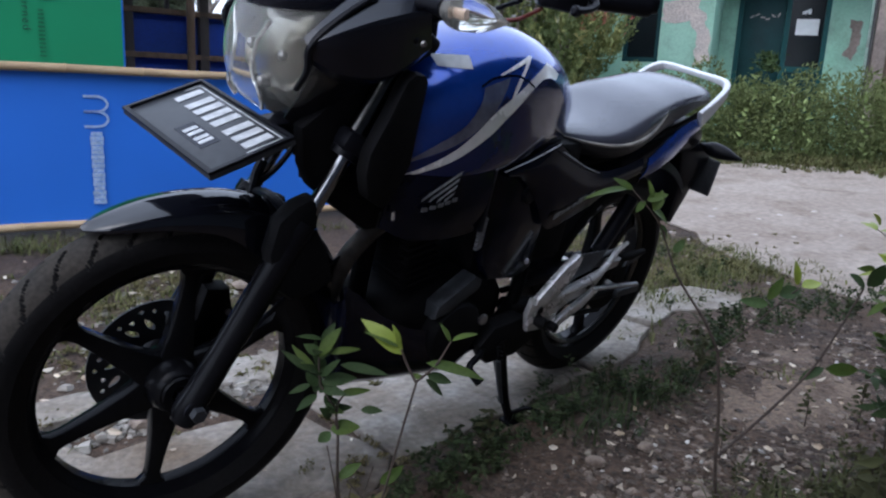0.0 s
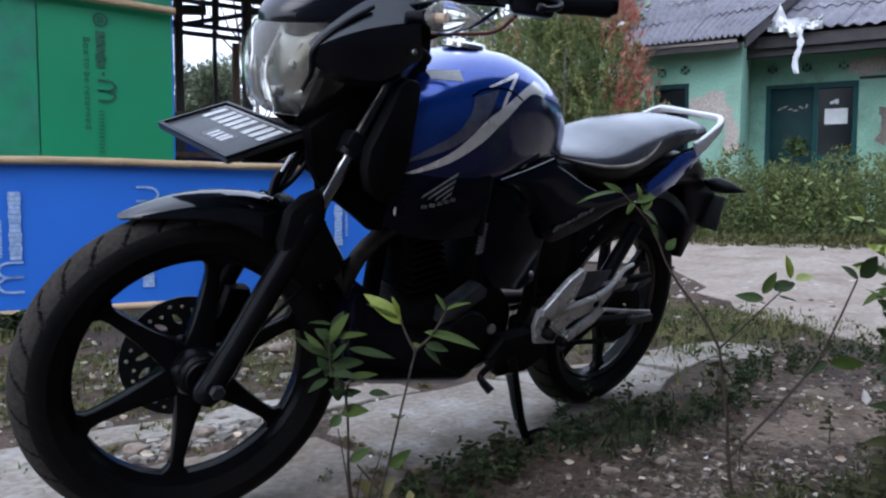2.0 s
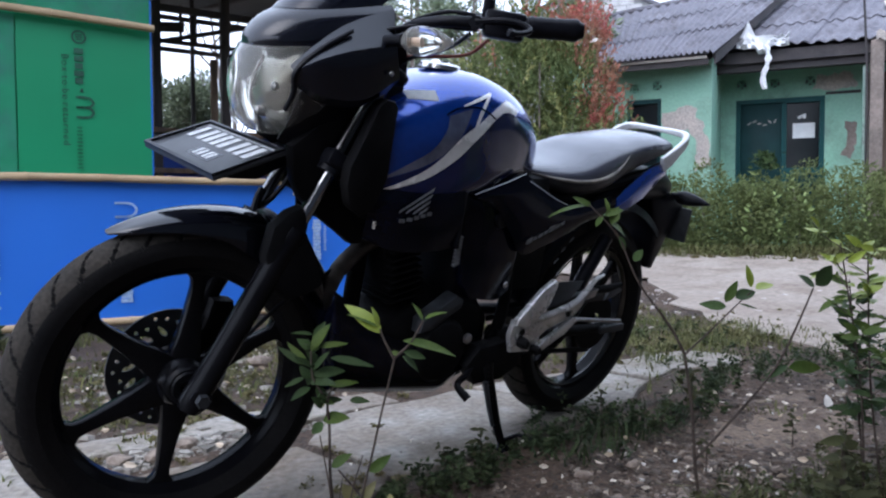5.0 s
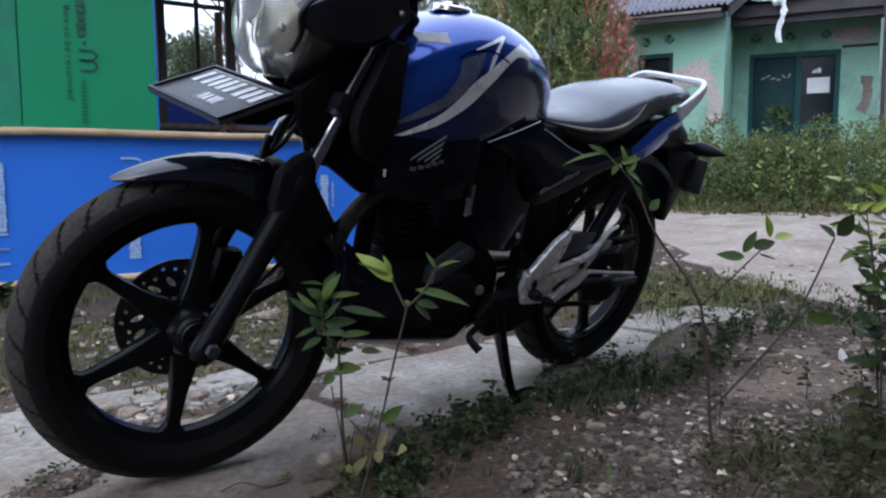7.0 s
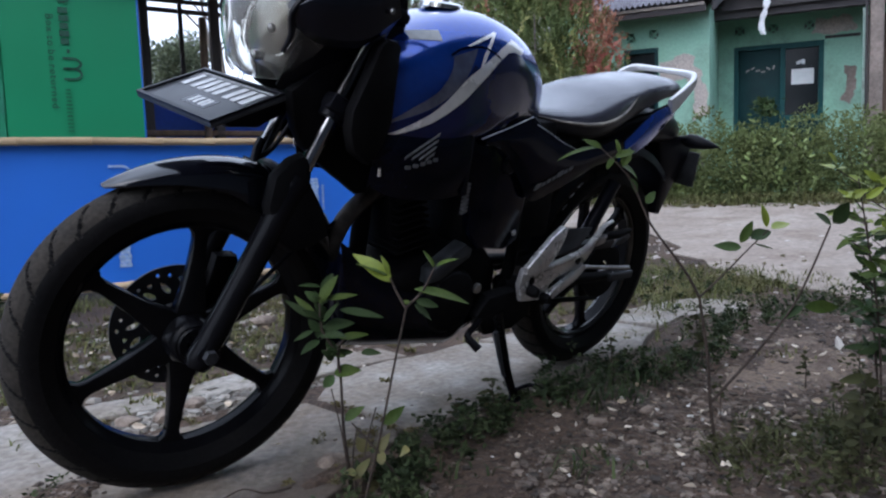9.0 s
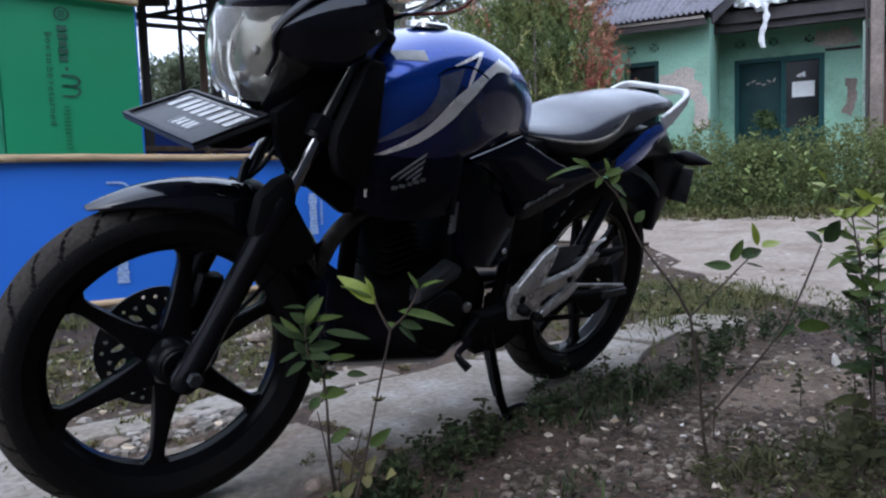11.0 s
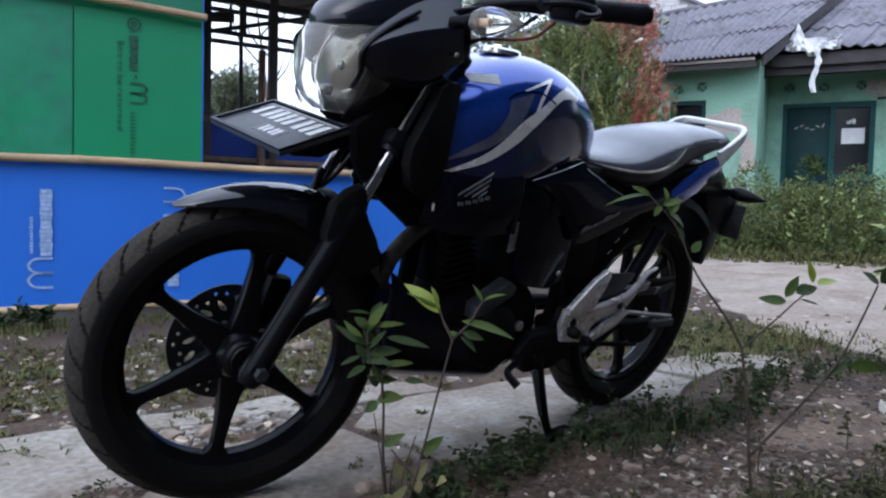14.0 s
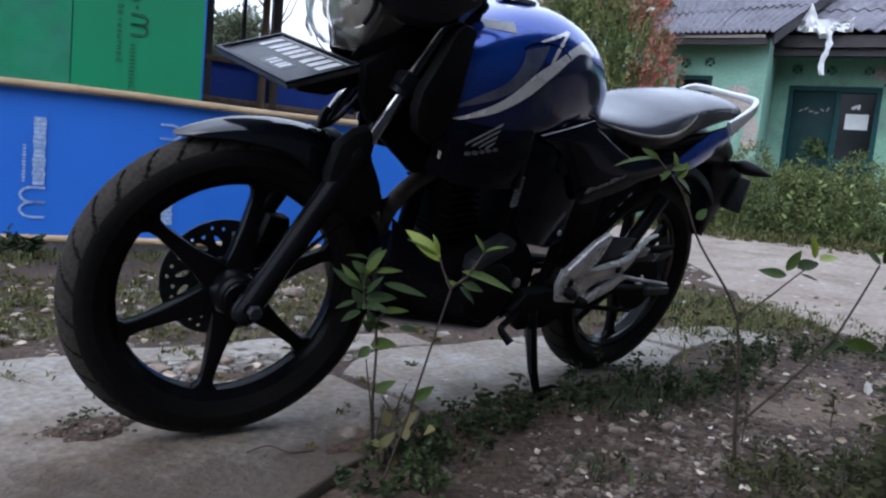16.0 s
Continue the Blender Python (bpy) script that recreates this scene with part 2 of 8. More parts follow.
M = dict(
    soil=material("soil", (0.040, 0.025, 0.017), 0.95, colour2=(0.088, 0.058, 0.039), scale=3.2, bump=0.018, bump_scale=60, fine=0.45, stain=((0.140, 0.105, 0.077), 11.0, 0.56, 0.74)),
    concrete=material("concrete", (0.34, 0.315, 0.282), 0.88, colour2=(0.25, 0.220, 0.182), scale=5.0, bump=0.007, bump_scale=48, fine=0.26, stain=((0.135, 0.098, 0.066), 1.6, 0.42, 0.68)),
    sand=material("road_sand", (0.335, 0.285, 0.240), 0.95, colour2=(0.265, 0.218, 0.180), scale=1.3, bump=0.010, bump_scale=26, fine=0.2, stain=((0.20, 0.160, 0.126), 3.0, 0.52, 0.68)),
    pebble=material("pebble", (0.175, 0.140, 0.112), 0.9, colour2=(0.060, 0.044, 0.034), scale=20, bump=0.001, bump_scale=200, spread=0.7),
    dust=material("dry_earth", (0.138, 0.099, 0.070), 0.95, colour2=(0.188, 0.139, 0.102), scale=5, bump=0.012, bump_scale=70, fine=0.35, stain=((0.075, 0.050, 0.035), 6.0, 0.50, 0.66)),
    pale_stone=material("pale_stone", (0.27, 0.25, 0.22), 0.9, colour2=(0.155, 0.135, 0.112), scale=14, bump=0.001, bump_scale=160, spread=0.55),
    pale_chip=material("pale_chip", (0.50, 0.48, 0.44), 0.85, colour2=(0.26, 0.23, 0.20), scale=18, spread=0.6),
    litter=material("dry_leaf", (0.34, 0.25, 0.16), 0.8, colour2=(0.55, 0.50, 0.42), scale=3, spread=0.5),
    grass=material("grass_blade", (0.066, 0.082, 0.026), 0.75, colour2=(0.130, 0.122, 0.052), scale=4, spread=0.5, specular=0.15),
    weed=material("weed_leaf", (0.025, 0.042, 0.017), 0.7, colour2=(0.050, 0.062, 0.025), scale=6, spread=0.45, specular=0.2),
    leaf=material("sapling_leaf", (0.060, 0.100, 0.022), 0.55, colour2=(0.100, 0.140, 0.030), scale=9, bump=0.0006, bump_scale=180, spread=0.35, specular=0.15),
    leaf_dark=material("sapling_leaf_dark", (0.034, 0.062, 0.022), 0.55, colour2=(0.060, 0.088, 0.034), scale=9, bump=0.0006, bump_scale=180, spread=0.4, specular=0.12),
    leaf_lime=material("young_leaf", (0.20, 0.26, 0.03), 0.45, colour2=(0.28, 0.33, 0.055), scale=9, spread=0.3, specular=0.35),
    weed_olive=material("olive_weed", (0.046, 0.052, 0.022), 0.75, colour2=(0.075, 0.072, 0.034), scale=6, spread=0.4, specular=0.12),
    moss=material("moss", (0.086, 0.086, 0.036), 0.85, colour2=(0.155, 0.128, 0.066), scale=3, spread=0.5, specular=0.15),
    leaf_old=material("fading_leaf", (0.125, 0.125, 0.042), 0.6, colour2=(0.17, 0.14, 0.06), scale=9, spread=0.3, specular=0.3),
    twig=material("twig_bark", (0.060, 0.041, 0.030), 0.8, colour2=(0.038, 0.028, 0.022), scale=40, bump=0.001, bump_scale=250),
    hedge=material("hedge_leaf", (0.088, 0.116, 0.043), 0.75, colour2=(0.158, 0.182, 0.072), scale=2.4, spread=0.26, specular=0.12),
    hedge_shoot=material("hedge_shoot_leaf", (0.125, 0.175, 0.055), 0.6, colour2=(0.185, 0.23, 0.085), scale=6, spread=0.35, specular=0.2),
    bush=material("bush_leaf", (0.096, 0.130, 0.048), 0.7, colour2=(0.185, 0.210, 0.080), scale=1.6, spread=0.28, specular=0.2),
    bush_young_lit=material("bush_young_lit_leaf", (0.23, 0.27, 0.085), 0.6, colour2=(0.29, 0.28, 0.11), scale=3.0, spread=0.25, specular=0.2),
    bush_red=material("red_shoot_leaf", (0.42, 0.115, 0.100), 0.6, colour2=(0.30, 0.19, 0.11), scale=2.0, spread=0.25, specular=0.2),
    treeleaf=material("tree_leaf", (0.13, 0.165, 0.095), 0.6, colour2=(0.20, 0.235, 0.14), scale=1.2, spread=0.45),
    bark=material("bark", (0.12, 0.10, 0.085), 0.9, colour2=(0.20, 0.17, 0.145), scale=6, bump=0.006, bump_scale=40),
    green_sheet=material("green_sheet", (0.020, 0.255, 0.108), 0.42, colour2=(0.017, 0.220, 0.092), scale=1.5, bump=0.0012, bump_scale=6, fine=0.05),
    green_film=material("pale_green_film", (0.045, 0.25, 0.145), 0.35, colour2=(0.022, 0.235, 0.105), scale=4, bump=0.002, bump_scale=9, fine=0.1, stain=((0.05, 0.17, 0.13), 2.5, 0.52, 0.70)),
    blue_sheet=material("blue_sheet", (0.034, 0.165, 0.64), 0.42, colour2=(0.030, 0.145, 0.57), scale=1.5, bump=0.0012, bump_scale=6, fine=0.04),
    navy=material("navy_panel", (0.012, 0.05, 0.30), 0.5, colour2=(0.010, 0.04, 0.22), scale=3, fine=0.1),
    bamboo=material("bamboo", (0.50, 0.37, 0.22), 0.55, colour2=(0.36, 0.25, 0.14), scale=7, bump=0.0008, bump_scale=120, stretch=(0.4, 3, 3)),
    print_white=material("white_print", (0.38, 0.48, 0.66), 0.5, colour2=(0.24, 0.36, 0.60), scale=40, fine=0.2),
    print_faint=material("faint_print", (0.014, 0.135, 0.058), 0.5, colour2=(0.014, 0.18, 0.075), scale=30, fine=0.2),
    print_dark=material("dark_print", (0.015, 0.055, 0.035), 0.5, colour2=(0.02, 0.10, 0.055), scale=30, fine=0.2),
    darkwood=material("dark_timber", (0.045, 0.036, 0.03), 0.85, colour2=(0.075, 0.06, 0.05), scale=8, bump=0.002, bump_scale=60, stretch=(3, 3, 0.4)),
    brownwood=material("brown_timber", (0.17, 0.105, 0.06), 0.75, colour2=(0.12, 0.075, 0.045), scale=8, bump=0.002, bump_scale=60, stretch=(3, 3, 0.5)),
    underroof=material("stall_roof", (0.05, 0.045, 0.042), 0.9, colour2=(0.075, 0.066, 0.06), scale=3, bump=0.003, bump_scale=30),
    plaster=material("green_plaster", (0.245, 0.470, 0.340), 0.9, colour2=(0.31, 0.515, 0.400), scale=1.1, bump=0.004, bump_scale=30, fine=0.08, stain=((0.19, 0.30, 0.23), 1.6, 0.52, 0.72)),
    render=material("bare_render", (0.40, 0.36, 0.33), 0.95, colour2=(0.50, 0.44, 0.39), scale=5, bump=0.008, bump_scale=40, fine=0.2),
    pillar=material("brown_pillar", (0.27, 0.22, 0.19), 0.95, colour2=(0.18, 0.15, 0.13), scale=3, bump=0.006, bump_scale=30, fine=0.2),
    old_boards=material("old_boards", (0.095, 0.062, 0.045), 0.9, colour2=(0.15, 0.105, 0.082), scale=5, bump=0.002, bump_scale=50, stretch=(4, 4, 0.4)),
    old_pipe=material("old_pipe", (0.22, 0.33, 0.27), 0.8, colour2=(0.34, 0.42, 0.37), scale=5, bump=0.001, bump_scale=60, stain=((0.12, 0.12, 0.10), 6.0, 0.5, 0.7)),
    teal_frame=material("teal_frame_paint", (0.010, 0.062, 0.064), 0.5, colour2=(0.014, 0.078, 0.078), scale=4, bump=0.0008, bump_scale=60, specular=0.2),
    teal=material("teal_paint", (0.006, 0.034, 0.036), 0.5, colour2=(0.010, 0.046, 0.048), scale=4, bump=0.0008, bump_scale=60, specular=0.2),
    window_glass=material("dark_window", (0.010, 0.014, 0.016), 0.12, scale=3, fine=0.05, specular=0.2),
    roofsheet=material("grey_roof_sheet", (0.130, 0.127, 0.150), 0.85, colour2=(0.195, 0.190, 0.215), scale=1.7, bump=0.004, bump_scale=25, fine=0.22, stain=((0.10, 0.09, 0.10), 3.5, 0.50, 0.68)),
    fascia=material("eave_board", (0.040, 0.036, 0.038), 0.85, colour2=(0.070, 0.062, 0.062), scale=4, bump=0.002, bump_scale=40),
    cloth=material("white_plastic", (0.74, 0.75, 0.77), 0.6, colour2=(0.60, 0.61, 0.63), scale=9, bump=0.002, bump_scale=40),
    paper=material("paper", (0.80, 0.82, 0.82), 0.7, scale=5, fine=0.03),
    blockwork=material("concrete_block", (0.50, 0.49, 0.49), 0.95, colour2=(0.40, 0.39, 0.39), scale=4, bump=0.004, bump_scale=40, spread=0.14),
    mortar=material("mortar", (0.33, 0.33, 0.33), 0.95, scale=6),
    wall_plain=material("plain_wall", (0.085, 0.092, 0.105), 0.95, colour2=(0.062, 0.068, 0.078), scale=1.2, bump=0.003, bump_scale=20),
    petal=material("pale_scrap", (0.72, 0.70, 0.66), 0.7, scale=30, fine=0.08),
)


# ---- foliage helpers ----
def leaves(rng, places, dirs, length, width, fold=0.25, curl=0.25):
    """Leaves as folded, curled blades of six faces: arrays of places and unit directions. Returns verts, faces."""
    n = len(places)
    d = dirs / np.maximum(1e-9, np.linalg.norm(dirs, axis=1))[:, None]
    ref = rng.normal(size=(n, 3))
    side = np.cross(d, ref)
    side /= np.maximum(1e-9, np.linalg.norm(side, axis=1))[:, None]
    up = np.cross(side, d)
    L = (length * rng.uniform(0.6, 1.25, n))[:, None]
    W = (width * rng.uniform(0.7, 1.2, n))[:, None]
    at = lambda u, s, h: places + d * L * u + side * W * s + up * (W * h - L * curl * u * u)
    verts = np.stack([at(0, 0, 0), at(0.35, -0.5, fold), at(0.38, 0, 0), at(0.35, 0.5, fold), at(0.75, -0.33, fold * 0.7), at(0.75, 0, 0), at(0.75, 0.33, fold * 0.7), at(1, 0, 0)], 1).reshape(-1, 3)
    f = [(0, 2, 1), (0, 3, 2), (1, 2, 5, 4), (2, 3, 6, 5), (4, 5, 7), (5, 6, 7)]
    faces = [tuple(8 * i + k for k in q) for i in range(n) for q in f]
    return verts, faces


def blades(rng, places, height, width, lean=0.5):
    """Grass blades, three faces each."""
    n = len(places)
    a = rng.uniform(0, 2 * np.pi, n)
    out = np.c_[np.cos(a), np.sin(a), 0 * a]
    side = np.c_[-np.sin(a), np.cos(a), 0 * a]
    h = (height * rng.uniform(0.45, 1.3, n))[:, None]
    w = (width * rng.uniform(0.7, 1.3, n))[:, None]
    k = np.minimum(lean * rng.uniform(0.1, 1.4, n), 1.9)[:, None]
    up = np.array([[0, 0, 1.0]])
    v = [places - side * w, places + side * w, places + up * h * 0.55 + out * h * k * 0.3 - side * w * 0.8, places + up * h * 0.55 + out * h * k * 0.3 + side * w * 0.8, places + up * h * (1 - 0.42 * k) + out * h * k]
    verts = np.stack(v, 1).reshape(-1, 3)
    faces = [tuple(5 * i + j for j in q) for i in range(n) for q in ((0, 1, 3, 2), (2, 3, 4))]
    return verts, faces


def lumps(rng, places, sizes, flat=0.6):
    """Loose stones: squashed, uneven eight-cornered lumps."""
    base = np.array([(-1, -1, -1), (1, -1, -1), (1, 1, -1), (-1, 1, -1), (-.75, -.75, 1), (.75, -.75, 1), (.75, .75, 1), (-.75, .75, 1)], float) * 0.5
    n = len(places)
    j = base[None] * rng.uniform(0.6, 1.25, (n, 8, 3))
    a = rng.uniform(0, 2 * np.pi, n)
    c, s = np.cos(a)[:, None], np.sin(a)[:, None]
    x, y, z = j[..., 0] * rng.uniform(0.8, 1.5, (n, 1)), j[..., 1], j[..., 2] * flat
    z = z + 0.3 * x * rng.uniform(-1, 1, (n, 1)) * flat
    v = np.stack([c * x - s * y, s * x + c * y, z], -1) * sizes[:, None, None] + places[:, None]
    f = ((3, 2, 1, 0), (4, 5, 6, 7), (0, 1, 5, 4), (1, 2, 6, 5), (2, 3, 7, 6), (3, 0, 4, 7))
    return v.reshape(-1, 3), [tuple(8 * i + k for k in q) for i in range(n) for q in f]


def smooth_step(a, b, x):
    t = np.clip((x - a) / (b - a), 0, 1)
    return t * t * (3 - 2 * t)


def ground_z(x, y):
    """Height of the ground: level round the motorcycle, rising gently across the road towards the house."""
    x, y = np.asarray(x, float), np.asarray(y, float)
    z = 0.24 * smooth_step(2.8, 8.6, x + 0.25 * y)
    near = np.exp(-((x - 0.6) ** 2 + (y - 0.1) ** 2) / 12.0)
    z = z - 0.016 + 0.012 * np.sin(3.1 * x + 1.7 * y) * np.cos(2.3 * y - 0.8 * x) * near
    return z + 0.006 * np.sin(9.0 * x + 2.0) * np.sin(8.0 * y + 1.0) * near


# ---- ground ----
SLABS = [
    [(-3.2, -0.95), (-1.2, -0.62), (-0.35, -0.47), (0.02, -0.36), (0.17, -0.29), (0.45, -0.155), (0.516, -0.105), (0.505, 0.0), (0.485, 0.24), (0.02, 0.33), (-0.08, 0.50), (-0.06, 0.66), (-1.0, 0.78), (-3.2, 1.0)],
    [(-0.03, 0.53), (0.30, 0.52), (0.66, 0.44), (0.98, 0.42), (1.0, 0.58), (0.5, 0.66), (-0.02, 0.68)],
    [(0.526, -0.115), (0.80, -0.12), (1.05, -0.13), (1.30, -0.10), (1.33, 0.2), (1.27, 0.40), (0.70, 0.41), (0.51, 0.25)],
    [(1.34, -0.11), (1.60, -0.07), (1.85, 0.0), (1.88, 0.27), (1.60, 0.36), (1.30, 0.41), (1.36, 0.2)],
    [(1.92, 0.02), (2.15, 0.06), (2.40, -0.10), (2.62, 0.0), (2.55, 0.22), (2.1, 0.33), (1.91, 0.29)],
]


def inside(poly, x, y):
    """Which of the places lie inside an outline."""
    hit = np.zeros(np.shape(x), bool)
    for (x0, y0), (x1, y1) in zip(poly, poly[1:] + poly[:1]):
        if y0 != y1:
            hit ^= ((y0 > y) != (y1 > y)) & (x < x0 + (x1 - x0) * (y - y0) / (y1 - y0))
    return hit


def build_ground():
    def axis(lo, hi, a, b, fine, coarse):
        return np.unique(np.round(np.r_[np.linspace(lo, a, coarse), np.arange(a, b, fine), np.linspace(b, hi, coarse)], 4))
    xs, ys = axis(-300, 400, -2.2, 4.5, 0.06, 22), axis(-300, 400, -2.2, 4.0, 0.06, 22)
    gx, gy = np.meshgrid(xs, ys, indexing="ij")
    rng = np.random.default_rng(3)
    gz = ground_z(gx, gy) + rng.normal(0, 0.0035, gx.shape) * (np.hypot(gx - 1, gy) < 5)
    for poly in SLABS:
        gz = gz - 0.022 * inside(poly, gx, gy)
    v = np.c_[gx.ravel(), gy.ravel(), gz.ravel()]
    n = len(ys)
    f = [(i * n + j, (i + 1) * n + j, (i + 1) * n + j + 1, i * n + j + 1) for i in range(len(xs) - 1) for j in range(n - 1)]
    g = new("ground", pydata("ground", v, f, True))
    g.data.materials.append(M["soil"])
    tagged(g, "bare brown earth with gravel beside a concrete path", "ground", kind="structure")


build_ground()


def ragged(poly, step, amount, seed):
    """An outline with its long sides broken into uneven short ones."""
    rng = np.random.default_rng(seed)
    out = []
    for (x0, y0), (x1, y1) in zip(poly, poly[1:] + poly[:1]):
        k = max(1, int(math.hypot(x1 - x0, y1 - y0) / step))
        for i in range(k):
            t = i / k
            out.append((x0 + (x1 - x0) * t + rng.normal(0, amount), y0 + (y1 - y0) * t + rng.normal(0, amount)))
    return out


road = slab(ragged([(3.0, -0.35), (3.3, 0.35), (3.9, 1.0), (4.9, 1.85), (4.6, 4.0), (3.2, 9.0), (2, 16), (5.2, 17), (6.5, 8.0), (7.0, 4.0), (7.6, 2.0), (7.4, 0.4), (8.2, -3.0), (9.5, -9), (4.2, -9), (3.6, -4.0)], 0.25, 0.035, 5), 0, 0.01, axes="xy")
bmesh.ops.triangulate(road, faces=road.faces)
for _ in range(3):
    bmesh.ops.subdivide_edges(road, edges=[e for e in road.edges if e.calc_length() > 0.5], cuts=1)
    bmesh.ops.triangulate(road, faces=road.faces)
for vert in road.verts:
    vert.co.z += float(ground_z(vert.co.x, vert.co.y)) + 0.002
tagged(part("road", road, M["sand"]), "pale grey sandy unpaved road", "road", kind="structure")

def muddy_shaded(m):
    """Dried mud trodden over the path's near side, uneven-edged, darkened further for shade there."""
    n, l = m.node_tree.nodes, m.node_tree.links
    bs = n["Principled BSDF"]
    old = bs.inputs["Base Color"].links[0].from_socket
    tc, sep, rag = n.new("ShaderNodeTexCoord"), n.new("ShaderNodeSeparateXYZ"), n.new("ShaderNodeTexNoise")
    rag.inputs["Scale"].default_value, rag.inputs["Detail"].default_value, rag.inputs["Roughness"].default_value = 4.5, 9, 0.68
    l.new(tc.outputs["Object"], sep.inputs[0]); l.new(tc.outputs["Object"], rag.inputs["Vector"])
    mul = n.new("ShaderNodeMath"); mul.operation = "MULTIPLY_ADD"
    mul.inputs[1].default_value = 0.75
    l.new(rag.outputs["Fac"], mul.inputs[0]); l.new(sep.outputs["Y"], mul.inputs[2])
    rng = n.new("ShaderNodeMapRange")
    rng.inputs["From Min"].default_value, rng.inputs["From Max"].default_value = 0.385, 0.165
    rng.inputs["To Max"].default_value = 0.85
    l.new(mul.outputs[0], rng.inputs["Value"])
    mix = n.new("ShaderNodeMixRGB")
    # mud colour, with the shade of the near ground put into it
    mix.inputs["Color2"].default_value = (0.058, 0.040, 0.027, 1)
    l.new(rng.outputs[0], mix.inputs["Fac"]); l.new(old, mix.inputs["Color1"])
    l.new(mix.outputs[0], bs.inputs["Base Color"])


muddy_shaded(M["concrete"])
path = thing("concrete_path", "broken grey concrete path slabs with soil on them", "path", kind="structure")
for k, poly in enumerate(SLABS):
    part("slab", slab(ragged(poly, 0.09, 0.010, 20 + k), -0.05, -0.001 * k, 0.006, axes="xy"), M["concrete"], path, smooth=False)


def mound(name, cx, cy, rx, ry, height, seed, mat, label, base=0.0):
    """A low uneven heap of earth."""
    rng = np.random.default_rng(seed)
    rings, segs = 7, 40
    edge = 1 + 0.18 * np.convolve(rng.normal(0, 1.6, segs + 4), np.ones(5) / 5, "valid")
    v, f = [(cx, cy, base + height)], []
    for i in range(1, rings + 1):
        t = i / rings
        for k in range(segs):
            a = 2 * math.pi * k / segs
            z = base + height * (1 - t * t) + rng.normal(0, height * 0.12) * (1 - t) - (0.006 if i == rings else 0)
            v.append((cx + rx * edge[k] * t * math.cos(a), cy + ry * edge[k] * t * math.sin(a), z))
    f += [(0, 1 + k, 1 + (k + 1) % segs) for k in range(segs)]
    for i in range(rings - 1):
        for k in range(segs):
            a, b = 1 + i * segs, 1 + (i + 1) * segs
            f.append((a + k, b + k, b + (k + 1) % segs, a + (k + 1) % segs))
    ob = new(name, pydata(name, v, f, True))
    ob.data.materials.append(mat)
    return tagged(ob, label, "soil", kind="stuff")


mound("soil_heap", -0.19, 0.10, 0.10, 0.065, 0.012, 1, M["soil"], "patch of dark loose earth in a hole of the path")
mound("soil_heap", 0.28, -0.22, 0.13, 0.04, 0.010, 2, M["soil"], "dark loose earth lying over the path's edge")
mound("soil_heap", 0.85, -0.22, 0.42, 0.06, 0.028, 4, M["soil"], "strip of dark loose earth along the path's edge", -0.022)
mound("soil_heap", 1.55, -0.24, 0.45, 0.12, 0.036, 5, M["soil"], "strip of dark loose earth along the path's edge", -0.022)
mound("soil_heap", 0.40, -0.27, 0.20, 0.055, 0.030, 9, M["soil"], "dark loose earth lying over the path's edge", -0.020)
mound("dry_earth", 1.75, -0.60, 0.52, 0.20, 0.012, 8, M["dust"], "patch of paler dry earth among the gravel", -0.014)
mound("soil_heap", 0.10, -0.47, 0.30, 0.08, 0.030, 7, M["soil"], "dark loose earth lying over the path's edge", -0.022)


